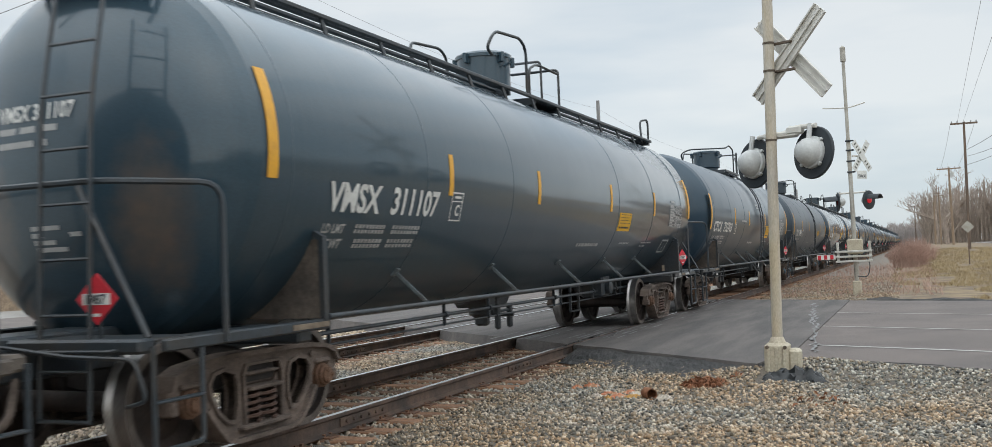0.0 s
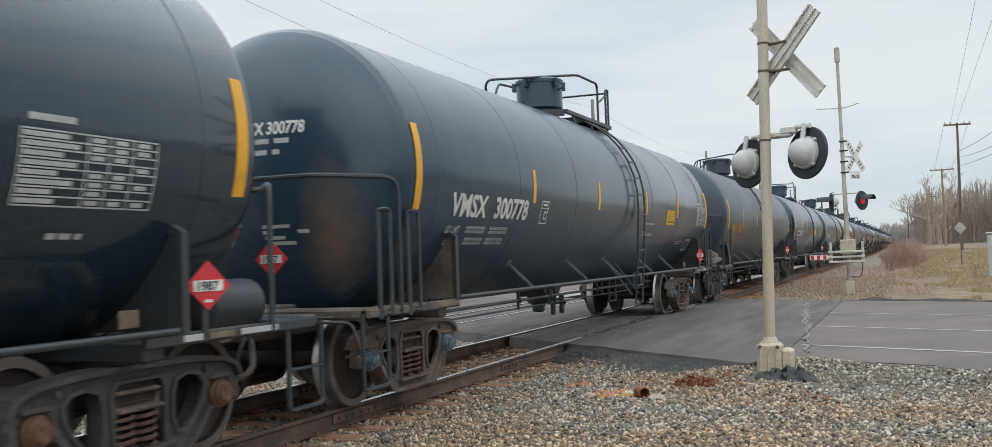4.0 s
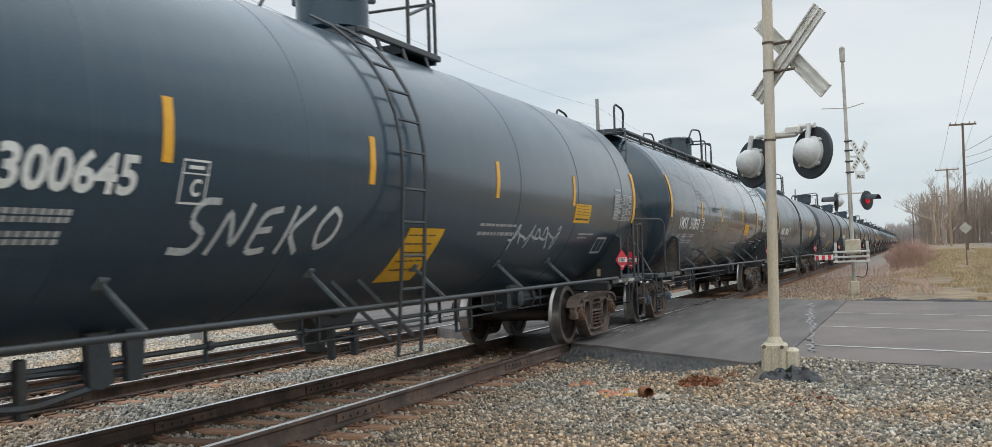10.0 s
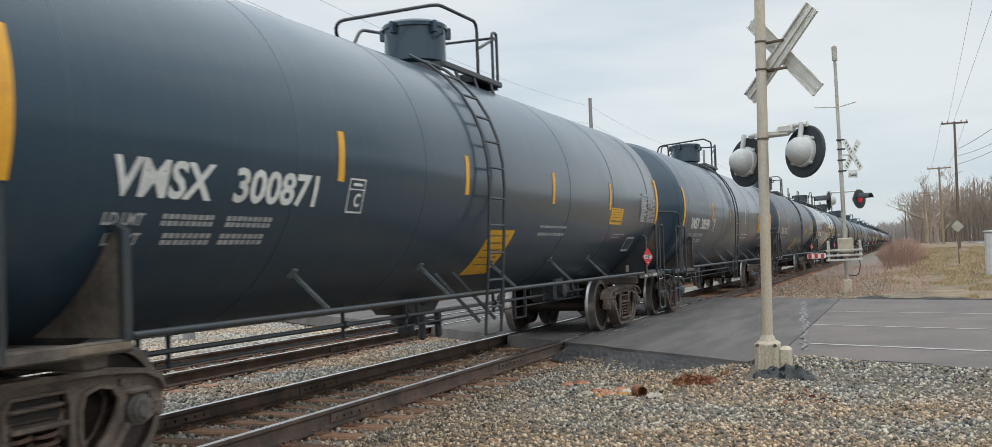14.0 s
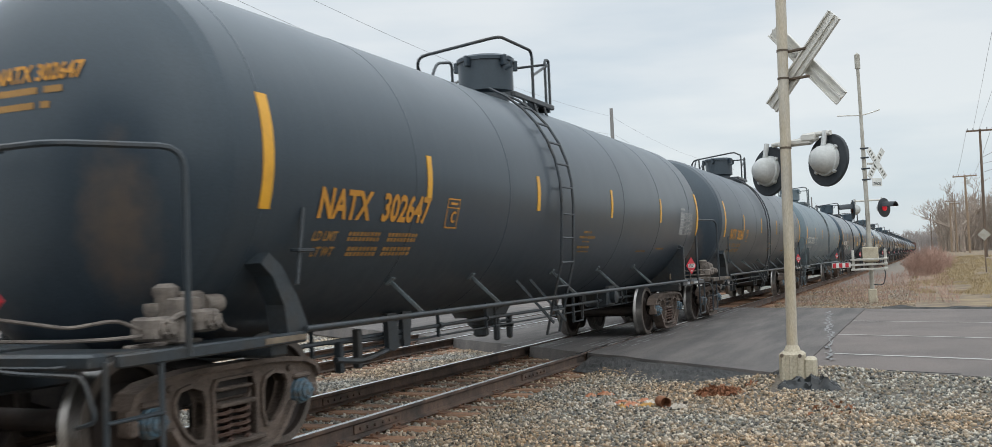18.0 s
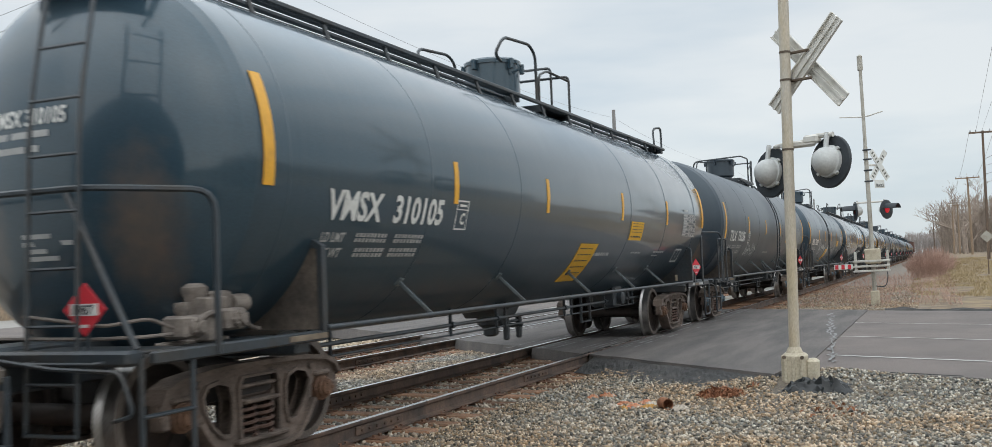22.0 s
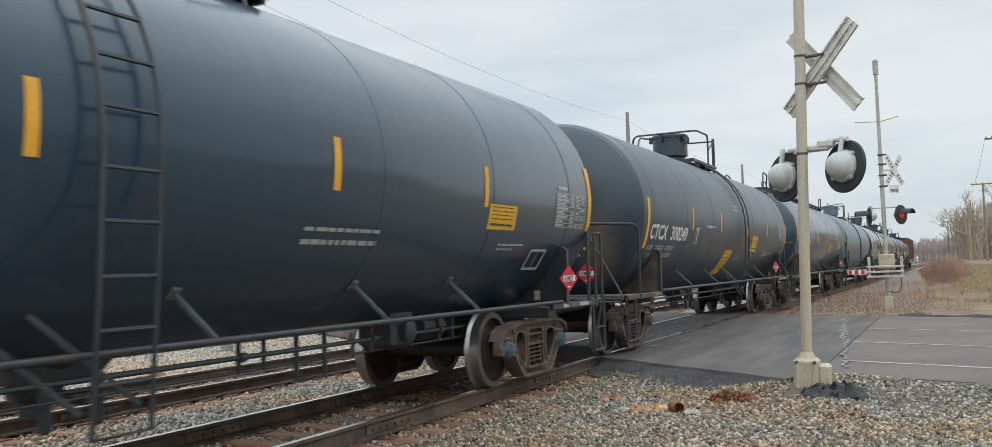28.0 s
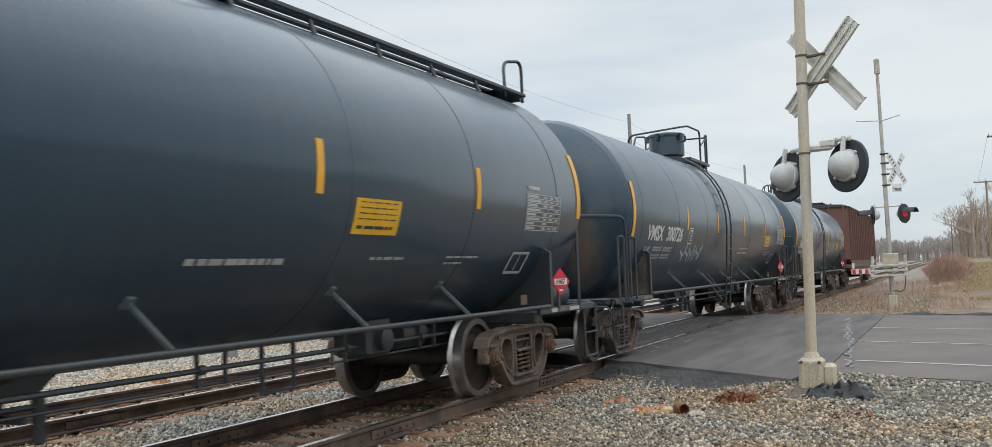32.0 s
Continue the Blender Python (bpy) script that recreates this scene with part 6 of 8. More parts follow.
RAIL, JOINT, PLATES = rail_mesh(-80, 1100), joint_bar_mesh(), plate_mesh()
TIES = [tie_mesh(k) for k in range(5)]
for n, cx in enumerate((TRACK_X, TRACK_X - TRACK_GAP)):
    tr = tagged(new("railway_track"), "rusty steel rails on weathered wooden ties in ballast", "railway track", "tracks", "structure")
    tr.matrix_basis = Matrix.Translation((cx, 0, 0))
    for s in (-1, 1):
        rl = part("rail", RAIL, tr, "brown rail with a bright worn head", (s * 0.7525, 0, 0))
        for y in (8.6, 12.1 + n * 2.2 + s * 0.9):
            part("joint_bar", JOINT, rl, at=(0, y + 0.4 * s, 0))
    last = near_edge(cx) + 0.6
    y = 0.265
    rng = random.Random(n)
    while y < 62:
        if y < last or y > 30 + n * 4:
            tie = part("tie", TIES[rng.randrange(5)], tr, at=pose(rng.uniform(-0.04, 0.04), y + rng.uniform(-0.02, 0.02), rng.uniform(-0.012, 0.008), 0, 0, rng.uniform(-0.8, 0.8)))
            part("tie_plate", PLATES, tie)
        y += 0.53
    g = Geo()
    while y < 240:
        g.box(-1.29, 1.29, y - 0.11, y + 0.11, -0.30, -0.19)
        y += 0.53
    tagged(part("tie", g.mesh("far_ties", TIE_WOOD, 0), tr), kind="stuff")

# ---- the crossing road ----
ASPHALT = material("worn_grey_asphalt", (0.168, 0.143, 0.130), 0.92, 0, 0.5, 0.6, 70, 0.5, (0.132, 0.116, 0.108), 0.52, spec=0.3)
NEW_ASPHALT = material("darker_patched_asphalt", (0.132, 0.115, 0.106), 0.92, 0, 0.5, 0.9, 60, 0.5, (0.078, 0.072, 0.068), 0.50, stretch=(2.4, 0.35, 1))
EDGE_ASPHALT = material("broken_black_asphalt", (0.058, 0.055, 0.052), 0.9, 0, 0.5, 2.0, 40, 0.9, (0.03, 0.03, 0.03), 0.5)
ROAD_PAINT = material("worn_white_road_paint", (0.42, 0.40, 0.375), 0.7, 0, 0.4, 4, 40, 0.1, (0.25, 0.235, 0.225), 0.58)
SALT = material("pale_filled_crack", (0.27, 0.265, 0.26), 0.9, 0, 0.4, 3, 30, 0.2)


def far_edge(x):
    return 27.2 - 0.47 * x


def slab(x0, x1, lo, hi, steps, z0, z1, mat, name, wobble=0.0):
    g = Geo()
    n = steps
    for i in range(n + 1):
        x = x0 + (x1 - x0) * i / n
        a, b = lo(x) + wobble * noise.noise(Vector((x * 1.7, 0, 5))), hi(x) + wobble * noise.noise(Vector((x * 1.7, 9, 5)))
        g.v += [(x, a - 0.10 * (z1 - z0) / 0.2, z0), (x, a, z1), (x, b, z1), (x, b, z0)]
    for i in range(n):
        p, q = i * 4, i * 4 + 4
        for k in range(3):
            g.f.append((p + k, q + k, q + k + 1, p + k + 1))
    g.f += [(0, 1, 2, 3), tuple(n * 4 + k for k in (3, 2, 1, 0))]
    return g.mesh(name, mat, 20)


crossing = tagged(new("road"), "grey asphalt road crossing the tracks, white lines", "road", kind="structure")
part("road_surface", slab(-1.6, 60, lambda x: 13.6 - 0.467 * (x + 1.44), far_edge, 60, -0.3, -0.03, ASPHALT, "road_surface", 0.12), crossing, "worn grey asphalt with lane lines")
SLOTS = []
for cx in (TRACK_X, TRACK_X - TRACK_GAP):
    for s in (-1, 1):
        SLOTS.append(cx + s * 0.7525)
cuts = sorted(SLOTS)
lanes = [(-60, cuts[0] - 0.045), (cuts[0] + 0.11, cuts[1] - 0.11), (cuts[1] + 0.045, cuts[2] - 0.045), (cuts[2] + 0.11, cuts[3] - 0.11), (cuts[3] + 0.045, -1.6)]
for a, b in lanes:
    part("crossing_panel", slab(a, b, near_edge, far_edge, 40 if b - a < 10 else 60, -0.3, -0.012, NEW_ASPHALT, "crossing_panel", 0.08), crossing, "dark patched asphalt between and beside the rails")
g = Geo()
NA, NB = 110, 9
for i in range(NA + 1):
    x = -5.05 + 5.3 * i / NA
    wide = 0.20 + 0.80 * smooth_step(-0.9, -2.4, x)
    for j in range(NB + 1):
        t = j / NB
        y = near_edge(x) + 0.10 - (wide + 0.10 + 0.12 * noise.noise(Vector((x * 1.9, 3, 0)))) * t
        z = -0.020 - 0.165 * t ** 0.8 + (0.022 * noise.noise(Vector((x * 7, y * 7, 1))) + 0.014 * noise.noise(Vector((x * 17, y * 17, 4)))) * min(1, 4 * t)
        g.v.append((x, y, z if t > 0 else -0.02))
g.f = [(i * (NB + 1) + j, i * (NB + 1) + j + 1, (i + 1) * (NB + 1) + j + 1, (i + 1) * (NB + 1) + j) for i in range(NA) for j in range(NB)]
part("asphalt_edge", g.mesh("asphalt_edge", EDGE_ASPHALT, 0), crossing, "crumbling black asphalt edge")


g = Geo()
for i in range(41):
    x = -1.2 + 3.6 * i / 40
    for j in range(5):
        t = j / 4
        h = 0.10 * math.sin(math.pi * t) * (0.6 + 0.8 * noise.noise(Vector((x * 2.3, t * 3, 7))))
        g.v.append((x, far_edge(x) - 0.12 + (0.5 + 0.2 * noise.noise(Vector((x * 1.5, 0, 2)))) * t, -0.05 + max(0.0, h)))
g.f = [(i * 5 + j, (i + 1) * 5 + j, (i + 1) * 5 + j + 1, i * 5 + j + 1) for i in range(40) for j in range(4)]
part("asphalt_edge", g.mesh("asphalt_edge", EDGE_ASPHALT, 0), crossing, "ridge of broken black asphalt along the verge")


def line_mesh(y_at, x0, x1, width):
    g = Geo()
    n = 40
    rng = random.Random(int(y_at * 10))
    for i in range(n):
        a, b = x0 + (x1 - x0) * i / n, x0 + (x1 - x0) * (i + 1) / n
        if rng.random() < 0.03:
            continue
        ya, yb = y_at - 0.467 * (a + 1.5), y_at - 0.467 * (b + 1.5)
        w = width * rng.uniform(0.9, 1.05)
        g.quad((a, ya, -0.024), (b, yb, -0.024), (b, yb + w, -0.024), (a, ya + w, -0.024))
    return g.mesh("lane_line", ROAD_PAINT, 0)


for y_at, x0, w in ((15.55, -1.5, 0.11), (19.1, -1.75, 0.09), (22.85, -1.9, 0.07)):
    part("lane_line", line_mesh(y_at, x0, 40, w), crossing, "worn white lane line")
g = Geo()
rng = random.Random(8)
for k in range(2):
    y, x = 14.4 + k * 0.3, -1.32 - 0.06 * k
    prev = (x, y)
    while y < 26.5:
        y += rng.uniform(0.10, 0.45)
        x = -1.32 - (y - 14.4) * 0.088 + rng.uniform(-0.06, 0.06) * (1 + k * 0.8)
        w = rng.uniform(0.008, 0.028)
        if rng.random() < (0.95, 0.7, 0.5)[k]:
            g.quad((prev[0] - w, prev[1], -0.009 + 0.001 * k), (prev[0] + w, prev[1], -0.009 + 0.001 * k), (x + w, y, -0.009 + 0.001 * k), (x - w, y, -0.009 + 0.001 * k))
        prev = (x, y)
part("filled_crack", g.mesh("filled_crack", SALT, 0), crossing, "pale jagged crack across the asphalt")
g = Geo()
rng = random.Random(18)
for cx in (TRACK_X, TRACK_X - TRACK_GAP):
    for s in (-1, 1):
        for off in (-0.42, -0.30, -0.20, 0.16, 0.24, 0.34, 0.48):
            y = near_edge(cx) + 0.5
            while y < far_edge(cx) - 0.6:
                ln = rng.uniform(0.3, 1.4)
                x, w = cx + s * 0.7525 + off + rng.uniform(-0.06, 0.06), rng.uniform(0.006, 0.032)
                if rng.random() < 0.7 and all(abs(x - c) > 0.12 for c in cuts):
                    g.quad((x - w, y, -0.0075), (x + w, y, -0.0075), (x + w * 0.6, y + ln, -0.0075), (x - w * 0.8, y + ln, -0.0075))
                y += ln + rng.uniform(0.05, 0.4)
tagged(part("dust_streak", g.mesh("dust_streak", SALT, 0), crossing, "pale dust streaks beside the rails"), kind="stuff")

# ---- crossing signals ----
POLE_STEEL = material("weathered_tan_pole", (0.46, 0.385, 0.27), 0.6, 0.1, 0.3, 1.6, 40, 0.1, (0.47, 0.435, 0.375), 0.5, stretch=(3, 3, 0.6))
ALUMINIUM = material("dull_aluminium", (0.62, 0.605, 0.56), 0.55, 0.15, 0.2, 4, 50, 0.02, (0.50, 0.48, 0.43), 0.58, fine_amount=0.2)
CAST_GREY = material("silver_painted_casting", (0.50, 0.51, 0.50), 0.5, 0.1, 0.2, 5, 40, 0.08, (0.40, 0.40, 0.38), 0.6)
MAST_GREY = material("dull_mast_aluminium", (0.40, 0.385, 0.34), 0.6, 0.15, 0.25, 3, 40, 0.05, (0.30, 0.275, 0.23), 0.55)
SIGNAL_BLACK = material("faded_signal_black", (0.022, 0.028, 0.034), 0.6, 0, 0.3, 4, 40, 0.05, (0.035, 0.04, 0.045), 0.6)
FADED_BLACK = material("faded_sign_lettering", (0.16, 0.16, 0.14), 0.7, 0, 0.2, 5, 30)
SIGN_WHITE = material("white_sign_sheet", (0.68, 0.69, 0.66), 0.5, 0, 0.15, 3, 40)
GATE_PAINT = material("dirty_white_gate_paint", (0.50, 0.49, 0.45), 0.6, 0, 0.25, 4, 30, 0.05, (0.36, 0.34, 0.29), 0.6)
BASE_CONC = material("pale_base_paint", (0.46, 0.41, 0.31), 0.75, 0, 0.35, 4, 40, 0.15, (0.32, 0.27, 0.20), 0.58)
RUST_BAND = material("rusty_band", (0.15, 0.115, 0.085), 0.8, 0.2, 0.4, 8, 50, 0.1)


def blade_mesh(length, width, mat):
    """A crossbuck blade: a ribbed extrusion with folded edges."""
    g = Geo()
    w, t = width / 2, 0.012
    g.prism([(-w, -t), (-w, 0.03), (-w + 0.015, 0.03), (-w + 0.015, 0.004), (-w + 0.03, 0.004), (-0.014, 0.004), (-0.014, 0.028), (0.014, 0.028), (0.014, 0.004), (w - 0.03, 0.004),
             (w - 0.015, 0.004), (w - 0.015, 0.03), (w, 0.03), (w, -t)], -length / 2, length / 2, "x")
    m = Matrix.Identity(4)
    g.v = [(x, -z, y) for x, y, z in g.v]
    return g.mesh("blade", mat, 0)


def lamp_parts(parent, x, z, red, at=None, hood=0.44):
    """A flasher: round black backplate, silver domed housing behind, hood and lens in front (front is +y)."""
    g = Geo()
    g.lathe([(-0.012, 0.295), (0.0, 0.305), (0.02, 0.305), (0.024, 0.29)], "y", 40, (0, 0, 0))
    plate = part("backplate", g.mesh("backplate", SIGNAL_BLACK, 35), parent, "round black signal backplate", at or (x, 0.0, z))
    g = Geo()
    g.lathe([(-0.012, 0.19), (-0.05, 0.185), (-0.06, 0.165), (-0.13, 0.15), (-0.19, 0.11), (-0.22, 0.05), (-0.225, 0.001)], "y", 32)
    for k in range(4):
        a = k * math.pi / 2 + 0.8
        g.bbox(-0.02, 0.02, -0.05, -0.015, 0.17, 0.215, 0.004, pose(0, 0, 0, 0, math.degrees(a), 0))
    g.tube([(0, -0.08, 0.14), (0, -0.06, 0.33)], 0.03, 8)
    part("lamp_housing", g.mesh("lamp_housing", CAST_GREY, 35), plate, "silver domed lamp housing")
    g = Geo()
    for i in range(13):
        a = math.pi * (0.05 + 0.9 * i / 12)
        for y, r in ((0.02, 0.19), (hood, 0.17 - 0.03 * abs(math.cos(a)))):
            for rr in (r, r - 0.008):
                g.v.append((rr * math.cos(a), y, rr * math.sin(a)))
    for i in range(12):
        p, q = i * 4, i * 4 + 4
        g.f += [(p, q, q + 2, p + 2), (p + 1, p + 3, q + 3, q + 1), (p + 2, q + 2, q + 3, p + 3)]
    part("hood", g.mesh("hood", SIGNAL_BLACK, 35), plate)
    g = Geo()
    g.lathe([(0.02, 0.11), (0.045, 0.105), (0.065, 0.06), (0.07, 0.001)], "y", 28)
    part("lens", g.mesh("lens", red, 35), plate, "red signal lens")


RED_GLOW = material("lit_red_lens", (0.5, 0.01, 0.015), 0.3, 0, 0.1, 20, 60)
RED_GLOW.node_tree.nodes["Principled BSDF"].inputs["Emission Color"].default_value = (1.0, 0.03, 0.06, 1)
RED_GLOW.node_tree.nodes["Principled BSDF"].inputs["Emission Strength"].default_value = 0.28
RED_DARK = material("dark_red_lens", (0.10, 0.008, 0.01), 0.25, 0, 0.1, 20, 60)

# near signal, seen from behind
sig = tagged(new("crossing_signal"), "tan steel signal pole with crossbuck and two round flashers", "crossing signal", "crossing signals")
sig.matrix_basis = pose(-1.62, 12.90, -0.272, 0, 1.1, 0) @ Matrix.Diagonal((1.0445, 1.0445, 1.0445, 1))
g = Geo()
g.lathe([(0.0, 0.062), (5.3, 0.062)], "z", 24)
part("pole", g.mesh("pole", POLE_STEEL, 35), sig, "tan galvanised pole")
g = Geo()
g.bbox(-0.14, 0.14, -0.14, 0.14, 0.0, 0.50, 0.03)
for x in (-0.09, 0.0, 0.09):
    g.bbox(x - 0.018, x + 0.018, -0.165, -0.13, 0.06, 0.46, 0.008)
g.lathe([(0.50, 0.10), (0.56, 0.075), (0.57, 0.062)], "z", 20)
base = part("base", g.mesh("base", BASE_CONC, 30), sig, "pale bolted pole base")
part("junction_box", Geo().bbox(0.13, 0.27, -0.12, 0.10, 0.08, 0.44, 0.03).mesh("junction_box", BASE_CONC, 30), sig)
for x in (-0.10, 0.10):
    part("bolt", Geo().lathe([(-0.175, 0.022), (-0.14, 0.022)], "y", 8, (x, 0, 0.46)).mesh("bolt", RUST_BAND, 30), base)
part("crossbuck_mount", Geo().bbox(-0.03, 0.30, 0.062, 0.10, 3.68, 3.71, 0.006).mesh("crossbuck_mount", RUST_BAND, 30), sig, at=pose(0, 0, 0, 0, 0, -28))
head = part("crossbuck_mount", Geo().bbox(-0.03, 0.26, 0.062, 0.10, 4.01, 4.04, 0.006).mesh("crossbuck_mount", RUST_BAND, 30), sig, at=pose(0, 0, 0, 0, 0, -28))
for ang, off in ((47, -0.04), (-47, 0.04)):
    part("blade", shared("blade", lambda: blade_mesh(1.30, 0.185, ALUMINIUM)), head, "ribbed back of a crossbuck blade", pose(0.20, 0.145 + off, 3.87, 0, -ang, 0))
for z in (3.70, 4.03, 2.88):
    g = Geo()
    g.lathe([(z - 0.012, 0.0625), (z - 0.012, 0.068), (z + 0.012, 0.068), (z + 0.012, 0.0625)], "z", 20)
    part("band", g.mesh("band", RUST_BAND, 30), sig)
arm = part("lamp_arm", Geo().tube(bend([(-0.36, 0.26, 2.96), (-0.12, 0.10, 2.95), (0.12, 0.10, 2.95), (0.26, 0.10, 3.01), (0.54, 0.10, 3.01)], 0.06), 0.03, 10).bbox(-0.16, 0.30, 0.06, 0.15, 2.90, 2.98, 0.02)
           .bbox(0.16, 0.36, 0.05, 0.16, 2.93, 3.03, 0.02).mesh("lamp_arm", ALUMINIUM, 35), sig, "aluminium cross-arm casting", pose(0, 0, 0, 0, 0, -28))
lamp_parts(arm, 0, 0, RED_DARK, pose(0.48, 0.12, 2.70, -5, 0, -12), 0.18)
lamp_parts(arm, 0, 0, RED_DARK, pose(-0.43, 0.27, 2.65, -5, 0, -12), 0.18)

# far signal with the gate mechanism, seen from the front
far = tagged(new("crossing_signal"), "tall pale signal mast with gate mechanism and lit red flasher", "crossing signal", "crossing signals")
far.matrix_basis = pose(-1.74, 34.5, -0.2, 0, -0.55, 0)
g = Geo()
g.lathe([(0, 0.07), (5.0, 0.065), (5.05, 0.055), (7.5, 0.05), (7.5, 0.085), (7.95, 0.085), (8.0, 0.03), (8.02, 0.001)], "z", 16)
part("mast", g.mesh("mast", MAST_GREY, 35), far, "dull aluminium mast")
part("mast_base", Geo().bbox(-0.13, 0.13, -0.13, 0.13, 0.0, 0.45, 0.03).mesh("mast_base", BASE_CONC, 30), far)
part("top_arm", Geo().tube(bend([(-0.72, 0, 6.05), (-0.1, -0.02, 6.0), (0.1, -0.02, 6.0), (0.58, 0, 6.12)], 0.1), 0.02, 6).mesh("top_arm", ALUMINIUM, 40), far)
for z in (3.9, 4.25, 4.6, 4.9):
    part("step_bracket", Geo().bbox(-0.09, 0.17, -0.1, -0.05, z, z + 0.05, 0.01).mesh("step_bracket", SIGNAL_BLACK, 0), far)
xb = part("crossbuck_mount", Geo().bbox(0.05, 0.42, -0.03, 0.03, 4.36, 4.42, 0.01).mesh("crossbuck_mount", ALUMINIUM, 0), far, at=pose(0.06, 0, 0.05, 0, 0, 52))
for a in (52, -52):
    bl = part("blade", Geo().bbox(-0.58, 0.58, -0.055, -0.04, -0.11, 0.11, 0.004).mesh("blade", SIGN_WHITE, 0), xb, "white crossbuck blade", pose(0.42, 0.01 if a > 0 else -0.02, 4.40, 0, -a, 0))
    g = Geo()
    for k in range(8 if a > 0 else 9):
        x = -0.50 + k * 0.118
        if abs(x) > 0.12:
            g.box(x, x + 0.05, -0.06, -0.056, -0.05, 0.05)
    part("word_bar", g.mesh("word_bar", FADED_BLACK, 0), bl)
plate = part("count_plate", Geo().bbox(0.18, 0.62, -0.05, -0.035, 3.66, 3.92, 0.004).mesh("count_plate", SIGN_WHITE, 0), xb, "white plate with black letters")
part("count_word", letters("TRACKS", 0.09, SIGNAL_BLACK, "count_word", lambda u, v: (0.21 + u, -0.054, 3.70 + v), 0.36), plate)
farm = part("lamp_arm", Geo().tube([(-0.46, 0, 3.26), (0.50, 0, 3.26)], 0.03, 8).mesh("lamp_arm", ALUMINIUM, 35), far)
t1 = part("lamp_mount", Geo().tube([(0, 0, 0), (0, 0, 0.24)], 0.03, 8).mesh("lamp_mount", SIGNAL_BLACK, 35), farm, at=pose(0.50, 0, 3.0, 0, 0, 236))
lamp_parts(t1, 0, 0, RED_GLOW)
t2 = part("lamp_mount", Geo().tube([(0, 0, 0), (0, 0, 0.24)], 0.03, 8).mesh("lamp_mount", SIGNAL_BLACK, 35), farm, at=pose(-0.42, 0, 3.0, 0, 0, 105))
lamp_parts(t2, 0, 0, RED_DARK)
part("gate_mechanism", Geo().bbox(-0.22, 0.24, -0.25, 0.25, 1.30, 1.78, 0.03).mesh("gate_mechanism", BASE_CONC, 30), far, "tan gate mechanism box")
for z in (1.05, 1.20, 1.36):
    part("counterweight_bar", Geo().bbox(-0.58, 0.52, -0.40, -0.33, z, z + 0.065, 0.01).mesh("counterweight_bar", GATE_PAINT, 30), far)
for x in (-0.50, 0.46):
    part("support_arm", Geo().bbox(x - 0.04, x + 0.04, -0.34, -0.26, 1.05, 1.70, 0.01).mesh("support_arm", GATE_PAINT, 30), far)
gate = part("gate_arm", Geo().bbox(-1.15, -0.58, -0.38, -0.34, 1.16, 1.32, 0.005).mesh("gate_arm", SIGN_WHITE, 0), far, "red and white striped gate arm")
for k in range(3):
    part("red_band", Geo().box(-1.12 + k * 0.19, -1.02 + k * 0.19, -0.384, -0.381, 1.17, 1.31).mesh("red_band", RED_PLACARD, 0), gate)
part("cable", Geo().tube(bend([(0.25, -0.1, 1.3), (0.45, -0.1, 1.0), (0.35, -0.1, 0.55), (0.05, -0.1, 0.6)], 0.2), 0.015).mesh("cable", SIGNAL_BLACK, 40), far)

# ---- utility poles and wires ----
OLD_WOOD = material("grey_brown_pole_wood", (0.17, 0.12, 0.085), 0.9, 0, 0.4, 2, 20, 0.4, (0.10, 0.075, 0.06), 0.5, stretch=(4, 4, 0.5))
PALE_WOOD = material("pale_tan_pole_wood", (0.30, 0.22, 0.15), 0.9, 0, 0.4, 2, 20, 0.4, (0.22, 0.16, 0.11), 0.5, stretch=(4, 4, 0.5))
GREY_POLE = material("weathered_grey_pole", (0.26, 0.255, 0.25), 0.85, 0, 0.35, 2, 20, 0.3, (0.19, 0.185, 0.18), 0.5, stretch=(4, 4, 0.5))
WIRE = material("dull_wire", (0.33, 0.34, 0.35), 0.6, 0.3, 0.2, 5, 20)
PORCELAIN = material("grey_insulator", (0.35, 0.36, 0.37), 0.4, 0, 0.1, 5, 20)


def utility_pole(x, y, z0, z1, r, mat, arm, lean=0.0, label="wooden utility pole with one cross-arm", box=None):
    p = tagged(new("utility_pole"), label, "utility pole", "utility poles")
    p.matrix_basis = pose(x, y, z0, 0, lean, 0)
    h = z1 - z0
    g = Geo()
    g.lathe([(-0.5, r), (h * 0.5, r * 0.85), (h, r * 0.65)], "z", 10)
    part("pole", g.mesh("pole", mat, 40), p)
    if arm:
        a = part("cross_arm", Geo().bbox(-arm / 2, arm / 2, -0.06 - r, -r + 0.04, h - 0.22, h - 0.08, 0.01).mesh("cross_arm", mat, 0), p)
        for x1 in (-arm / 2 + 0.1, -arm / 4, arm / 4, arm / 2 - 0.1):
            part("insulator", Geo().lathe([(h - 0.08, 0.03), (h - 0.02, 0.06), (h + 0.05, 0.045), (h + 0.1, 0.02)], "z", 8, (x1, -r, 0)).mesh("insulator", PORCELAIN, 40), a)
    if box:
        part("transformer", Geo().lathe([(h - box - 0.5, 0.2), (h - box, 0.22), (h - box + 0.04, 0.1)], "z", 14, (0.3, -0.1, 0)).mesh("transformer", CAST_GREY, 40), p)
    return p


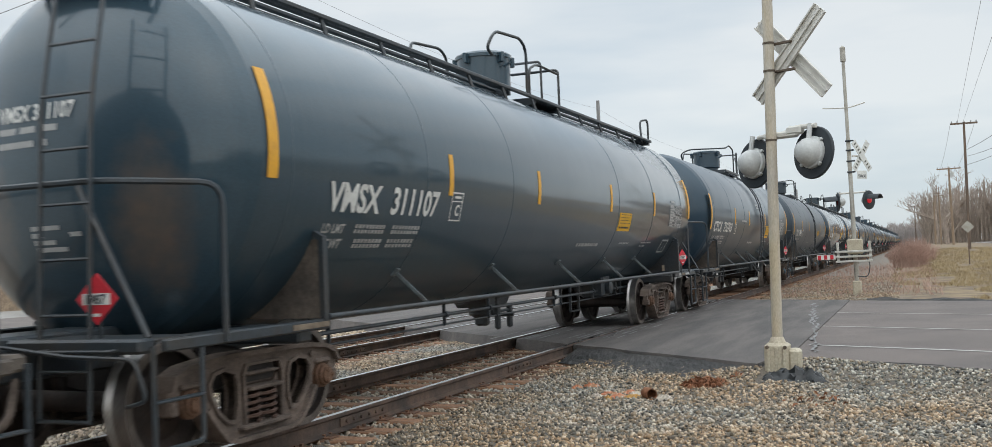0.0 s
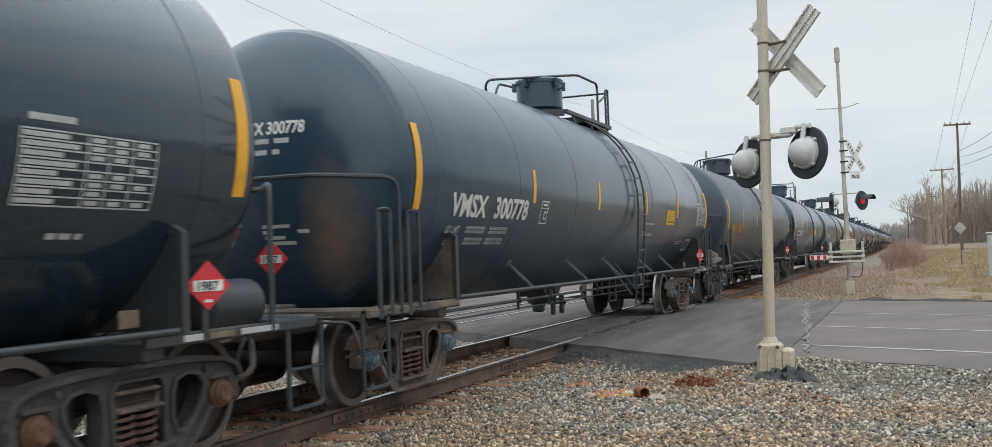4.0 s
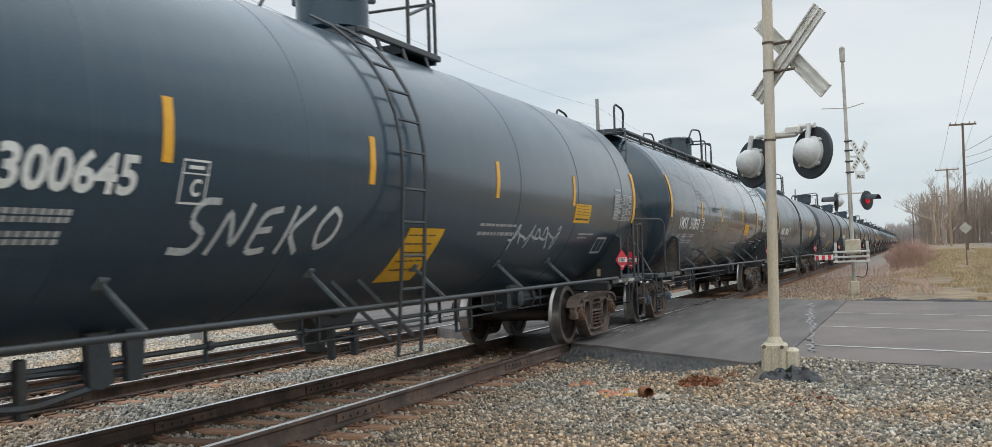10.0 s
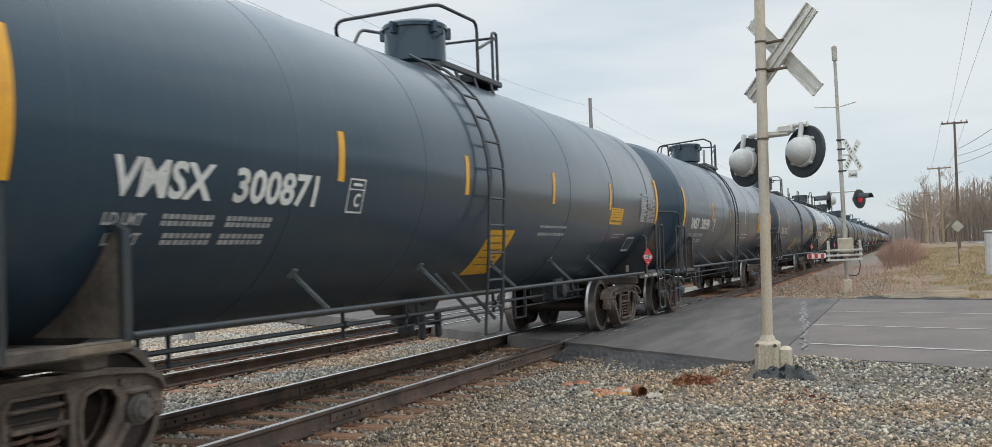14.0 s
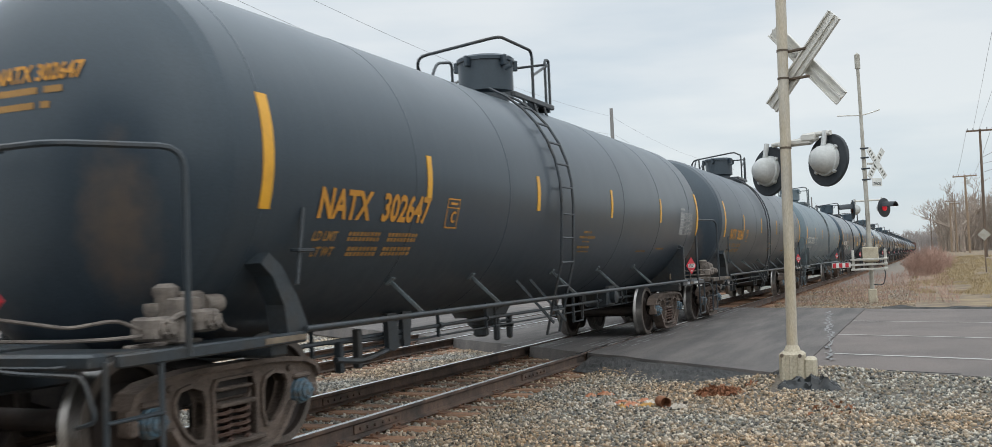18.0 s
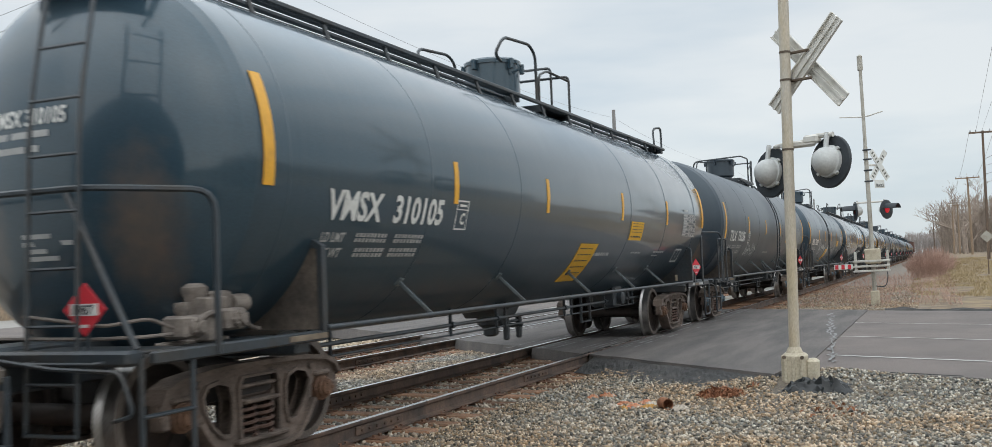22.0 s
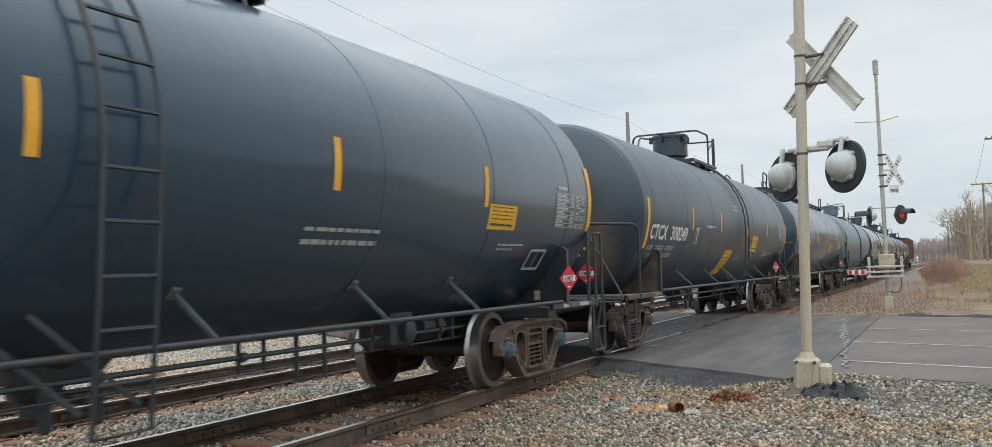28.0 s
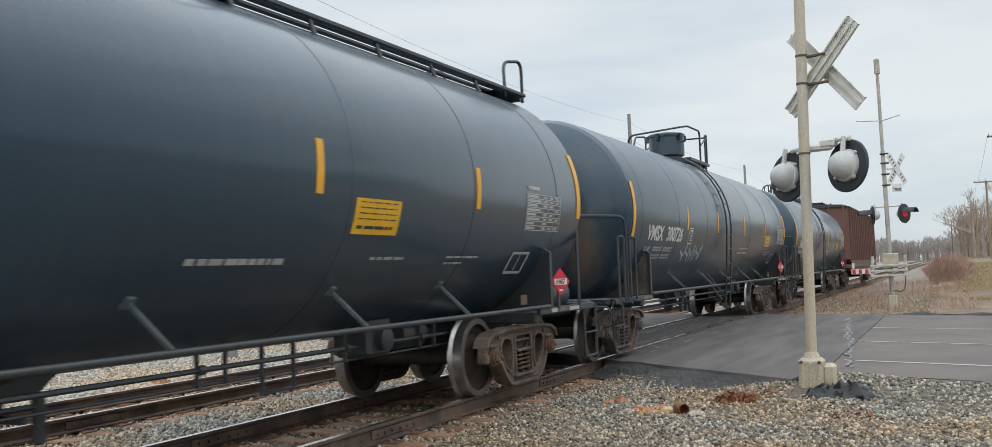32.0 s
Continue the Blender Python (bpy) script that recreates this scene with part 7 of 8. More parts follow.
RIGHT = [(4.1, 90, 0.66, 10.9, 0.13, OLD_WOOD, 2.0, 0.5), (4.26, 130, 0.9, 9.9, 0.15, PALE_WOOD, 2.6, -0.6), (3.45, 152, 1.0, 7.7, 0.12, PALE_WOOD, 1.2, 0.0), (2.98, 165, 1.0, 7.2, 0.15, PALE_WOOD, 0.0, 0.4),
         (3.6, 185, 1.0, 9.4, 0.16, PALE_WOOD, 1.6, 0.0), (3.9, 215, 1.1, 9.6, 0.16, PALE_WOOD, 0.0, 0.3)]
for k, (x, y, z0, z1, r, m, a, ln) in enumerate(RIGHT):
    utility_pole(x, y, z0, z1, r, m, a, ln, ("dark wooden utility pole with one cross-arm" if m is OLD_WOOD else "pale wooden utility pole on the verge"), 0.6 if k == 1 else None)
utility_pole(0.6, 300, 1.0, 11.2, 0.18, OLD_WOOD, 2.2, 0.0, "distant pole above the tree line")
for y in (-15, 20, 55, 90, 125, 160, 195):
    utility_pole(-16.0, y, -0.3, 10.05, 0.15, GREY_POLE, 0.0, 0.0, "thin weathered grey pole of the trackside line")


def wire(name, a, b, sag, r=0.012, n=14):
    a, b = Vector(a), Vector(b)
    pts = [a.lerp(b, i / n) - Vector((0, 0, sag * 4 * (i / n) * (1 - i / n))) for i in range(n + 1)]
    tagged(part(name, Geo().tube(pts, r, 4).mesh(name, WIRE, 60)), "thin dark overhead wire between poles", "wire", "overhead wires")


for z, dx, sag in ((9.6, 0.0, 0.5), (8.55, 0.15, 0.6)):
    for y in range(-15, 195, 35):
        wire("wire", (-16 + dx, y, z), (-16 + dx, y + 35, z), sag, 0.0055)
for x0, z0, x1 in ((2.26, 11.0, 3.70), (3.26, 10.2, 4.13)):
    wire("wire", (x0, 2, z0), (x1, 90, 10.85), 0.0, 0.009)
for x1 in (3.2, 5.0):
    wire("wire", (x1, 90, 10.85), (x1 + 0.1, 130, 9.85), 0.3, 0.014)
    wire("wire", (x1, 130, 9.85), (3.6, 185, 9.4), 0.4, 0.014)
for z in (0.0, 0.45):
    wire("wire", (-30, 20, 7.25 + z), (6, 20, 13.0 + z), 0.05, 0.011 - 0.008 * z)
utility_pole(-30.0, 20.15, -0.4, 8.2, 0.14, GREY_POLE, 0.0, 0.0, "thin weathered grey pole beside the lot")
wire("wire", (8.5, 25, 10.0), (4.2, 90, 8.6), 0.9, 0.02)
wire("wire", (9.5, 30, 8.2), (4.2, 90, 7.4), 0.7, 0.02)
wire("wire", (9.0, 26, 9.2), (4.2, 90, 8.1), 1.2, 0.02)

# ---- verge: cabinet, road sign, far street ----
cab = tagged(new("signal_cabinet"), "grey metal equipment cabinet on a white concrete pad", "cabinet")
cab.matrix_basis = pose(3.82, 47, -0.40)
body = part("body", Geo().bbox(-0.70, 0.70, -0.4, 0.4, 0.18, 2.05, 0.04).mesh("body", CAST_GREY, 30), cab)
part("door", Geo().bbox(-0.60, 0.60, -0.43, -0.402, 0.28, 1.95, 0.01).mesh("door", CAST_GREY, 0), body)
part("cap", Geo().bbox(-0.74, 0.74, -0.46, 0.46, 2.05, 2.12, 0.02).mesh("cap", CAST_GREY, 30), cab)
part("pad", Geo().bbox(-0.95, 0.9, -0.7, 0.6, -0.2, 0.18, 0.02).mesh("pad", SIGN_WHITE, 30), cab)
sg = tagged(new("road_sign"), "diamond road sign seen from behind on a post", "road sign")
sg.matrix_basis = pose(2.69, 60, 0.15)
part("post", Geo().bbox(-0.03, 0.03, -0.02, 0.02, -0.3, 2.2, 0.004).mesh("post", OLD_WOOD, 0), sg)
part("sign_plate", Geo().bbox(-0.23, 0.23, -0.035, -0.022, -0.23, 0.23, 0.003).mesh("sign_plate", MAST_GREY, 0), sg, at=pose(0, 0, 1.95, 0, 45, 0))
g = Geo()
for i in range(24):
    y = 55 + i * 12
    x = 6.3 + 0.02 * (y - 55)
    g.v += [(x, y, ground_z(x, y) + 0.03), (x + 7, y, ground_z(x + 7, y) + 0.03)]
g.f = [(2 * i, 2 * i + 1, 2 * i + 3, 2 * i + 2) for i in range(23)]
st = tagged(part("side_street", g.mesh("side_street", ASPHALT, 0)), "grey asphalt street along the verge", "road", kind="structure")
g = Geo()
for i in range(24):
    y = 55 + i * 12
    x = 6.5 + 0.02 * (y - 55)
    g.v += [(x, y, ground_z(x, y) + 0.036), (x + 0.3, y, ground_z(x, y) + 0.036)]
g.f = [(2 * i, 2 * i + 1, 2 * i + 3, 2 * i + 2) for i in range(23)]
part("edge_line", g.mesh("edge_line", ROAD_PAINT, 0), st)

# ---- plants ----
DRY_GRASS = material("dead_straw_grass", (0.38, 0.295, 0.16), 0.9, 0, 0.3, 0.8, 20, 0, (0.27, 0.20, 0.11), 0.5)
TWIG = material("red_brown_twigs", (0.44, 0.285, 0.225), 0.9, 0, 0.3, 3, 20)
BARK = material("grey_brown_bark", (0.34, 0.275, 0.225), 0.9, 0, 0.35, 2, 20, 0.3)
# distance haze put into the far bark colour, paler and greyer
BARK_FAR = material("hazy_grey_bark", (0.38, 0.34, 0.32), 0.95, 0, 0.3, 0.2, 2)


def blades(name, mat, spots, label, h0, h1, w, seed, spread=0.5):
    rng = np.random.default_rng(seed)
    c = spots(rng)
    n = len(c)
    hh, ww = rng.uniform(h0, h1, n), rng.uniform(0.5, 1.0, n) * w
    a = rng.uniform(0, 6.28, n)
    lean = rng.normal(0, spread, (n, 2)) * hh[:, None]
    d = np.stack([np.cos(a) * ww, np.sin(a) * ww, np.zeros(n)], 1)
    tip = c + np.stack([lean[:, 0], lean[:, 1], hh], 1)
    v = np.stack([c - d, c + d, tip], 1).reshape(-1, 3)
    me = bpy.data.meshes.new(name)
    me.from_pydata(v.tolist(), [], np.arange(3 * n).reshape(-1, 3).tolist())
    me.materials.append(mat)
    return tagged(part(name, me), label, "grass", kind="stuff")


def grass_spots(rng):
    x = rng.uniform(-1.0, 6.2, 46000)
    y = 29.0 - 0.47 * x + 68 * rng.random(46000) ** 1.2
    keep = noise_mask(x, y) - 0.55 * np.clip((44 - y) / 10, 0, 1) > -0.15
    x, y = x[keep], y[keep]
    return np.stack([x, y, np.array([ground_z(a, b) for a, b in zip(x, y)]) - 0.01], 1)


def noise_mask(x, y):
    return np.array([noise.noise(Vector((a * 0.6, b * 0.25, 1))) + smooth_step(-1, 2.0, a) * 0.6 - 0.3 for a, b in zip(x, y)])


blades("dead_grass", DRY_GRASS, grass_spots, "dead straw-coloured grass on the verge", 0.05, 0.15, 0.02, 3)


def weed_spots(rng):
    x, y = rng.uniform(-4.2, 0.8, 2600), 33 + 40 * rng.random(2600)
    return np.stack([x, y, np.array([ground_z(a, b) for a, b in zip(x, y)]) - 0.01], 1)


blades("dry_weeds", TWIG, weed_spots, "dry brown weeds along the track shoulder", 0.15, 0.5, 0.012, 5)


def bush(x, y, w, h, seed, count):
    b = tagged(new("bush"), "leafless red-brown thicket of thin twigs", "bush", "bushes by the track")
    b.matrix_basis = pose(x, y, ground_z(x, y) - 0.02)
    rng = random.Random(seed)
    for nm, k0, k1, r in (("undergrowth", 0, count // 3, 0.008), ("brush", count // 3, count, 0.005)):
        g = Geo()
        for _ in range(k0, k1):
            a, d = rng.uniform(0, 6.28), math.sqrt(rng.random())
            px, py = d * w * math.cos(a), d * w * 1.8 * math.sin(a)
            hh = h * (1 - 0.55 * d * d) * rng.uniform(0.7, 1.05)
            z0 = 0 if nm == "undergrowth" else hh * rng.uniform(0.3, 0.7)
            p0 = Vector((px * 0.8, py * 0.8, z0))
            p1 = p0 + Vector((rng.uniform(-0.15, 0.15), rng.uniform(-0.2, 0.2), (hh - z0) * 0.5))
            p2 = Vector((px + rng.uniform(-0.3, 0.3), py + rng.uniform(-0.3, 0.3), hh))
            g.tube([p0, p1, p2], r, 3)
        part(nm, g.mesh(nm, TWIG, 0), b)["kind"] = "stuff"
    return b


bush(-0.25, 64, 1.2, 1.75, 1, 900)
bush(0.35, 72, 1.2, 1.7, 2, 650)
bush(-1.1, 80, 0.9, 1.5, 3, 350)


def tree_meshes(seed, height, mat):
    """A bare winter tree: trunk and limbs, and a crown of fine twigs."""
    rng = random.Random(seed)
    trunk, crown = Geo(), Geo()

    def grow(p, d, ln, r, depth):
        q = p + d * ln
        mid = p + d * ln * 0.5 + Vector((rng.uniform(-1, 1), rng.uniform(-1, 1), 0)) * ln * 0.05
        (trunk if depth < 2 else crown).tube([p, mid, q], r, 5 if depth < 2 else 3)
        if depth == 5:
            return
        for _ in range(2 if depth < 1 else 3):
            s = Vector((rng.gauss(0, 1), rng.gauss(0, 1), rng.gauss(0.25, 0.6)))
            e = (d * rng.uniform(0.7, 1.2) + s.normalized() * 0.75).normalized()
            if e.z < -0.1:
                e.z = 0.1
            grow(p + (q - p) * rng.uniform(0.55, 1.0), e, ln * rng.uniform(0.58, 0.82), r * 0.6, depth + 1)
    grow(Vector((0, 0, -0.3)), Vector((rng.uniform(-0.08, 0.08), 0, 1)).normalized(), height * 0.36, height * 0.016, 0)
    return trunk.mesh("trunk", mat, 50), crown.mesh("crown", mat, 0)


TREES = [tree_meshes(k, 10.0, BARK) for k in range(5)]
rng = random.Random(77)
first = [None] * 5
for i in range(46):
    k = i % 5
    x, y = rng.uniform(3.8, 26) if i > 6 else rng.uniform(1.6, 5.0), rng.uniform(150, 250)
    if i <= 6:
        y = rng.uniform(175, 260)
    if 6.3 < x < 16 and y < 200:
        x += 9
    s = rng.uniform(0.85, 1.25)
    m = pose(x, y, ground_z(x, y)) @ pose(0, 0, 0, 0, 0, rng.uniform(0, 360))
    if first[k] is None:
        t = tagged(new("tree"), "bare grey-brown winter tree", "tree", "bare trees along the street")
        part("trunk", TREES[k][0], t)
        part("crown", TREES[k][1], t, "crown of fine leafless twigs")
        first[k] = t
        t.scale = (s, s, s)
        t.matrix_basis = m @ Matrix.Diagonal((s, s, s, 1))
    else:
        t = copy_thing(first[k], m)


def far_woods(name, x0, x1, y, z0, h0, h1, count, seed, mat, thick=1.0, deep=25, along="x"):
    """A belt of leafless trees: thin stems that fork into fine upward twigs."""
    rng = random.Random(seed)
    g = Geo()
    for _ in range(count):
        x, yy = rng.uniform(x0, x1), y + rng.uniform(-deep, deep)
        if along == "y":
            x, yy = yy, x
        hh = rng.uniform(h0, h1) * (0.75 + 0.35 * noise.noise(Vector((x * 0.05, yy * 0.02, seed))))
        w = rng.uniform(0.05, 0.10) * thick
        p0, lean = Vector((x, yy, z0)), Vector((rng.uniform(-0.06, 0.06), 0, 1))
        g.tube([p0, p0 + lean * hh * 0.5, p0 + lean * hh], w, 3)
        for _ in range(9):
            t = rng.uniform(0.25, 0.95)
            p = p0 + lean * hh * t
            a, ln = rng.uniform(0, 6.28), hh * rng.uniform(0.14, 0.30) * (1.15 - 0.6 * t)
            q = p + Vector((math.cos(a) * ln * 0.7, math.sin(a) * ln * 0.7, ln))
            g.tube([p, q], w * 0.45, 3)
            for _ in range(2):
                k = p.lerp(q, rng.uniform(0.4, 0.9))
                g.tube([k, k + Vector((rng.uniform(-0.5, 0.5), rng.uniform(-0.5, 0.5), rng.uniform(0.3, 0.9))) * ln * 0.8], w * 0.28, 3)
    tagged(part(name, g.mesh(name, mat, 0)), "hazy far line of leafless woods", "woods", kind="stuff")


far_woods("woods", -40, 30, 420, 0, 8, 12, 700, 5, BARK_FAR, 1.9)
far_woods("woods", 2, 26, 235, 0.8, 7, 13, 520, 9, BARK, 1.0)
far_woods("woods", -260, -40, 460, 0, 6, 10, 500, 6, BARK_FAR, 2.2)
# unseen belt behind the camera, added for its reflection in the tanks
far_woods("woods", -60, 120, 48, -0.3, 7, 11, 420, 12, BARK, 1.6, 9, "y")

# ---- litter on the ballast ----
ORANGE_RAG = material("faded_orange_plastic", (0.46, 0.16, 0.075), 0.6, 0, 0.3, 12, 60, 0.2, (0.40, 0.25, 0.15), 0.55)
AMBER_RAG = material("amber_plastic", (0.50, 0.27, 0.06), 0.6, 0, 0.3, 12, 60, 0.2)
PALE_RAG = material("pale_dirty_plastic", (0.50, 0.44, 0.36), 0.6, 0, 0.3, 12, 60, 0.2)
DRY_RUST = material("dry_rust_leaves", (0.30, 0.125, 0.06), 0.85, 0, 0.4, 15, 60, 0.3)
BLACK_BAG = material("black_plastic_bag", (0.015, 0.017, 0.018), 0.35, 0, 0.3, 10, 50, 0.1)


def crumple(name, w, d, h, mat, seed, n=14, folds=5.0):
    g = Geo()
    for i in range(n + 1):
        for j in range(n + 1):
            u, v = i / n * 2 - 1, j / n * 2 - 1
            e = max(0.0, 1 - max(abs(u), abs(v)) ** 3)
            q = noise.noise(Vector((u * folds * 0.6, v * folds * 0.6, seed))) + 0.5 * noise.noise(Vector((u * folds * 1.7, v * folds * 1.7, seed + 9)))
            g.v.append((u * w / 2 * (1 + 0.25 * noise.noise(Vector((v * 3, seed, 0)))), v * d / 2 * (1 + 0.25 * noise.noise(Vector((u * 3, seed, 5)))), h * e * (0.55 + 0.6 * q)))
    g.f = [(i * (n + 1) + j, (i + 1) * (n + 1) + j, (i + 1) * (n + 1) + j + 1, i * (n + 1) + j + 1) for i in range(n) for j in range(n)]
    return g.mesh(name, mat, 25)


def litter(name, me, x, y, rz, label, cat):
    return tagged(part(name, me, None, label, pose(x, y, -0.19, 0, 0, rz)), label, cat, "litter on the ballast")


BAG = litter("plastic_bag", crumple("plastic_bag", 0.78, 0.42, 0.20, BLACK_BAG, 3, 20, 7.0), -1.40, 12.5, -10, "torn black plastic bag crumpled on the stones", "plastic bag")
SCRAPS = [(-3.30, 11.30, 0.24, 0.12, 0), (-3.16, 11.12, 0.26, 0.10, 0), (-3.02, 11.36, 0.16, 0.12, 1), (-3.42, 11.18, 0.15, 0.09, 1), (-2.98, 11.12, 0.20, 0.09, 2), (-3.12, 11.48, 0.18, 0.10, 0), (-3.24, 11.02, 0.14, 0.07, 2),
          (-3.74, 12.05, 0.20, 0.10, 0), (-3.88, 11.88, 0.12, 0.08, 0), (-3.36, 11.42, 0.12, 0.08, 1)]
for k, (x, y, w, d, c) in enumerate(SCRAPS):
    m = (ORANGE_RAG, PALE_RAG, AMBER_RAG)[c]
    litter("plastic_scrap", crumple("plastic_scrap", w, d, 0.055, m, 10 + k, 9, 8.0), x, y, k * 50, ("faded orange", "pale dirty", "amber")[c] + " torn plastic scrap on the stones", "scrap")


def leaf_pile_mesh(w, d, h, count, seed):
    """A heap of curled dry leaves and stalks."""
    g = Geo()
    rng = random.Random(seed)
    for _ in range(count):
        a, q = rng.uniform(0, 6.28), math.sqrt(rng.random())
        p = Vector((q * w / 2 * math.cos(a), q * d / 2 * math.sin(a), h * (1 - q * q) * rng.random() + 0.01))
        s = rng.uniform(0.02, 0.05)
        m = Matrix.Translation(p) @ pose(0, 0, 0, rng.uniform(-60, 60), rng.uniform(-60, 60), rng.uniform(0, 360))
        n = len(g.v)
        g.v += [tuple(m @ Vector(c)) for c in ((-s, -s * 0.2, 0), (0, -s * 0.45, s * 0.25), (s, 0, 0), (0, s * 0.45, s * 0.2))]
        g.f.append((n, n + 1, n + 2, n + 3))
    return g.mesh("leaf_pile", DRY_RUST, 0)


# the last, sparse heap stands in for a faint brown stain
for k, (x, y, w, d, n) in enumerate([(-2.36, 12.15, 0.62, 0.42, 420), (-2.02, 12.50, 0.42, 0.22, 180), (-1.0, 10.9, 0.7, 0.7, 36)]):
    litter("leaf_pile", leaf_pile_mesh(w, d, 0.11, n, 30 + k), x, y, 20 * k + 10, "rusty brown heap of dry leaves on the stones", "leaves")["kind"] = "stuff"
can = tagged(new("tin_can"), "rusted open tin can lying on the stones", "can")
can.matrix_basis = pose(-2.78, 11.05, -0.13, 0, 0, 215)
g = Geo()
g.lathe([(-0.09, 0.001), (-0.09, 0.058), (-0.085, 0.062), (0.085, 0.062), (0.09, 0.06), (0.088, 0.055), (-0.07, 0.055), (-0.07, 0.001)], "y", 20)
part("can_body", g.mesh("can_body", DRY_RUST, 35), can)
litter("plastic_scrap", crumple("plastic_scrap", 0.2, 0.1, 0.08, PALE_RAG, 50, 8), -2.60, 11.0, 10, "pale dirty plastic scrap beside the can", "scrap")

# ---- beyond the tracks: lot, building, parked vehicles ----
TAN_WALL = material("tan_stucco", (0.52, 0.42, 0.26), 0.85, 0, 0.15, 0.8, 40, 0.1)
STONE_BASE = material("brown_stone_facing", (0.33, 0.25, 0.17), 0.9, 0, 0.5, 3, 12, 0.6, (0.20, 0.15, 0.11), 0.5)
WHITE_ROOF = material("white_metal_roof", (0.55, 0.57, 0.60), 0.45, 0.1, 0.1, 1, 20)
house = tagged(new("building"), "tan stucco building with a stone base and white roof", "building")
house.matrix_basis = pose(-52, 50, -0.36, 0, 0, -38)
part("wall", Geo().box(-9, 9, -5, 5, 1.6, 4.6).mesh("wall", TAN_WALL, 0), house, "tan stucco upper wall")
part("stone_base", Geo().box(-9.1, 9.1, -5.1, 5.1, 0, 1.6).mesh("stone_base", STONE_BASE, 0), house, "brown stone base")
part("roof", Geo().prism([(-5.6, 4.6), (5.6, 4.6), (0, 7.2)], -9.4, 9.4, "x").mesh("roof", WHITE_ROOF, 0), house)
GLASS = material("dark_window_glass", (0.02, 0.025, 0.03), 0.08, 0, 0.1, 1, 10)
for x in (-6, -2, 2, 6):
    w = part("window", Geo().bbox(x - 0.7, x + 0.7, -5.12, -5.0, 2.1, 3.6, 0.02).mesh("window", WHITE_ROOF, 0), house)
    part("pane", Geo().box(x - 0.6, x + 0.6, -5.13, -5.121, 2.2, 3.5).mesh("pane", GLASS, 0), w)
part("drain_pipe", Geo().tube([(-8.6, -5.2, 0.2), (-8.6, -5.2, 4.6)], 0.06).mesh("drain_pipe", WHITE_ROOF, 30), house)

TYRE = material("black_rubber", (0.02, 0.02, 0.02), 0.85, 0, 0.3, 8, 40)
CHROME = material("bright_trim", (0.6, 0.6, 0.6), 0.25, 0.9, 0.1, 5, 20)
LAMP_GLASS = material("clear_lamp_glass", (0.7, 0.72, 0.74), 0.15, 0, 0.1, 5, 20)


def vehicle(name, label, m, paint, profile, cab, length, width, wheels, category):
    """profile and cab: side outlines (along, up); the front is at +x."""
    v = tagged(new(name), label, category, "parked vehicles")
    v.matrix_basis = m
    w = width / 2
    me = Geo().prism(profile, -w, w, "y").mesh("body", paint, 30)
    bm = bmesh.new()
    bm.from_mesh(me)
    bmesh.ops.bevel(bm, geom=[e for e in bm.edges if e.calc_face_angle(0) > 0.5], offset=0.06, segments=2, affect="EDGES")
    bm.to_mesh(me)
    bm.free()
    body = part("body", me, v)
    g = Geo()
    n = len(cab)
    for s, k in ((-1, 0), (1, 1)):
        for x, z in cab:
            g.v.append((x, s * w * (0.96 if z < 1.2 else 0.80), z))
    g.f = [tuple(range(n - 1, -1, -1)), tuple(range(n, 2 * n))] + [(i, (i + 1) % n, n + (i + 1) % n, n + i) for i in range(n)]
    part("cabin", g.mesh("cabin", paint, 20), v)
    zs = [z for _, z in cab]
    z0, z1 = min(zs), max(zs)
    xs0 = sorted(cab)
    for s in (-1, 1):
        for a, b in ((0.10, 0.48), (0.53, 0.90)):
            xa, xb = xs0[0][0] + (xs0[-1][0] - xs0[0][0]) * a, xs0[0][0] + (xs0[-1][0] - xs0[0][0]) * b
            q = Geo()
            pts = [(xa, w * 0.975, z0 + 0.10), (xb, w * 0.975, z0 + 0.10), (xb - 0.15 * (b > 0.8), w * 0.835, z1 - 0.10), (xa + 0.12 * (a < 0.2), w * 0.835, z1 - 0.10)]
            q.quad(*[(x, s * y, z) for x, y, z in pts])
            part("window", q.mesh("window", GLASS, 0), v)
    fx = max(c[0] for c in cab)
    tx = max(c[0] for c in cab if c[1] > z1 - 0.05)
    part("windscreen", Geo().quad((fx - 0.03, -w * 0.85, z0 + 0.06), (fx - 0.03, w * 0.85, z0 + 0.06), (tx + 0.07, w * 0.72, z1 - 0.07), (tx + 0.07, -w * 0.72, z1 - 0.07)).mesh("windscreen", GLASS, 0), v)
    for x in wheels:
        for s in (-1, 1):
            t = part("wheel", Geo().lathe([(-0.12, 0.22), (-0.13, 0.33), (-0.08, 0.37), (0.08, 0.37), (0.13, 0.33), (0.12, 0.22)], "y", 20).mesh("tyre", TYRE, 35), v, "black tyre", (x, s * (w - 0.1), 0.37))
            part("rim", Geo().lathe([(-0.125, 0.21), (-0.10, 0.2), (0.10, 0.2), (0.125, 0.21)], "y", 14).mesh("rim", CHROME, 30), t)
    for s in (-1, 1):
        a, b = sorted((s * w * 0.55, s * w * 0.92))
        part("headlight", Geo().bbox(length / 2 - 0.08, length / 2 + 0.02, a, b, 0.72, 0.90, 0.02).mesh("headlight", LAMP_GLASS, 30), v)
    part("grille", Geo().bbox(length / 2 - 0.06, length / 2 + 0.015, -w * 0.5, w * 0.5, 0.55, 0.92, 0.02).mesh("grille", SIGNAL_BLACK, 30), v)
    part("bumper", Geo().bbox(length / 2 - 0.1, length / 2 + 0.06, -w * 0.95, w * 0.95, 0.32, 0.52, 0.03).mesh("bumper", CHROME, 30), v)
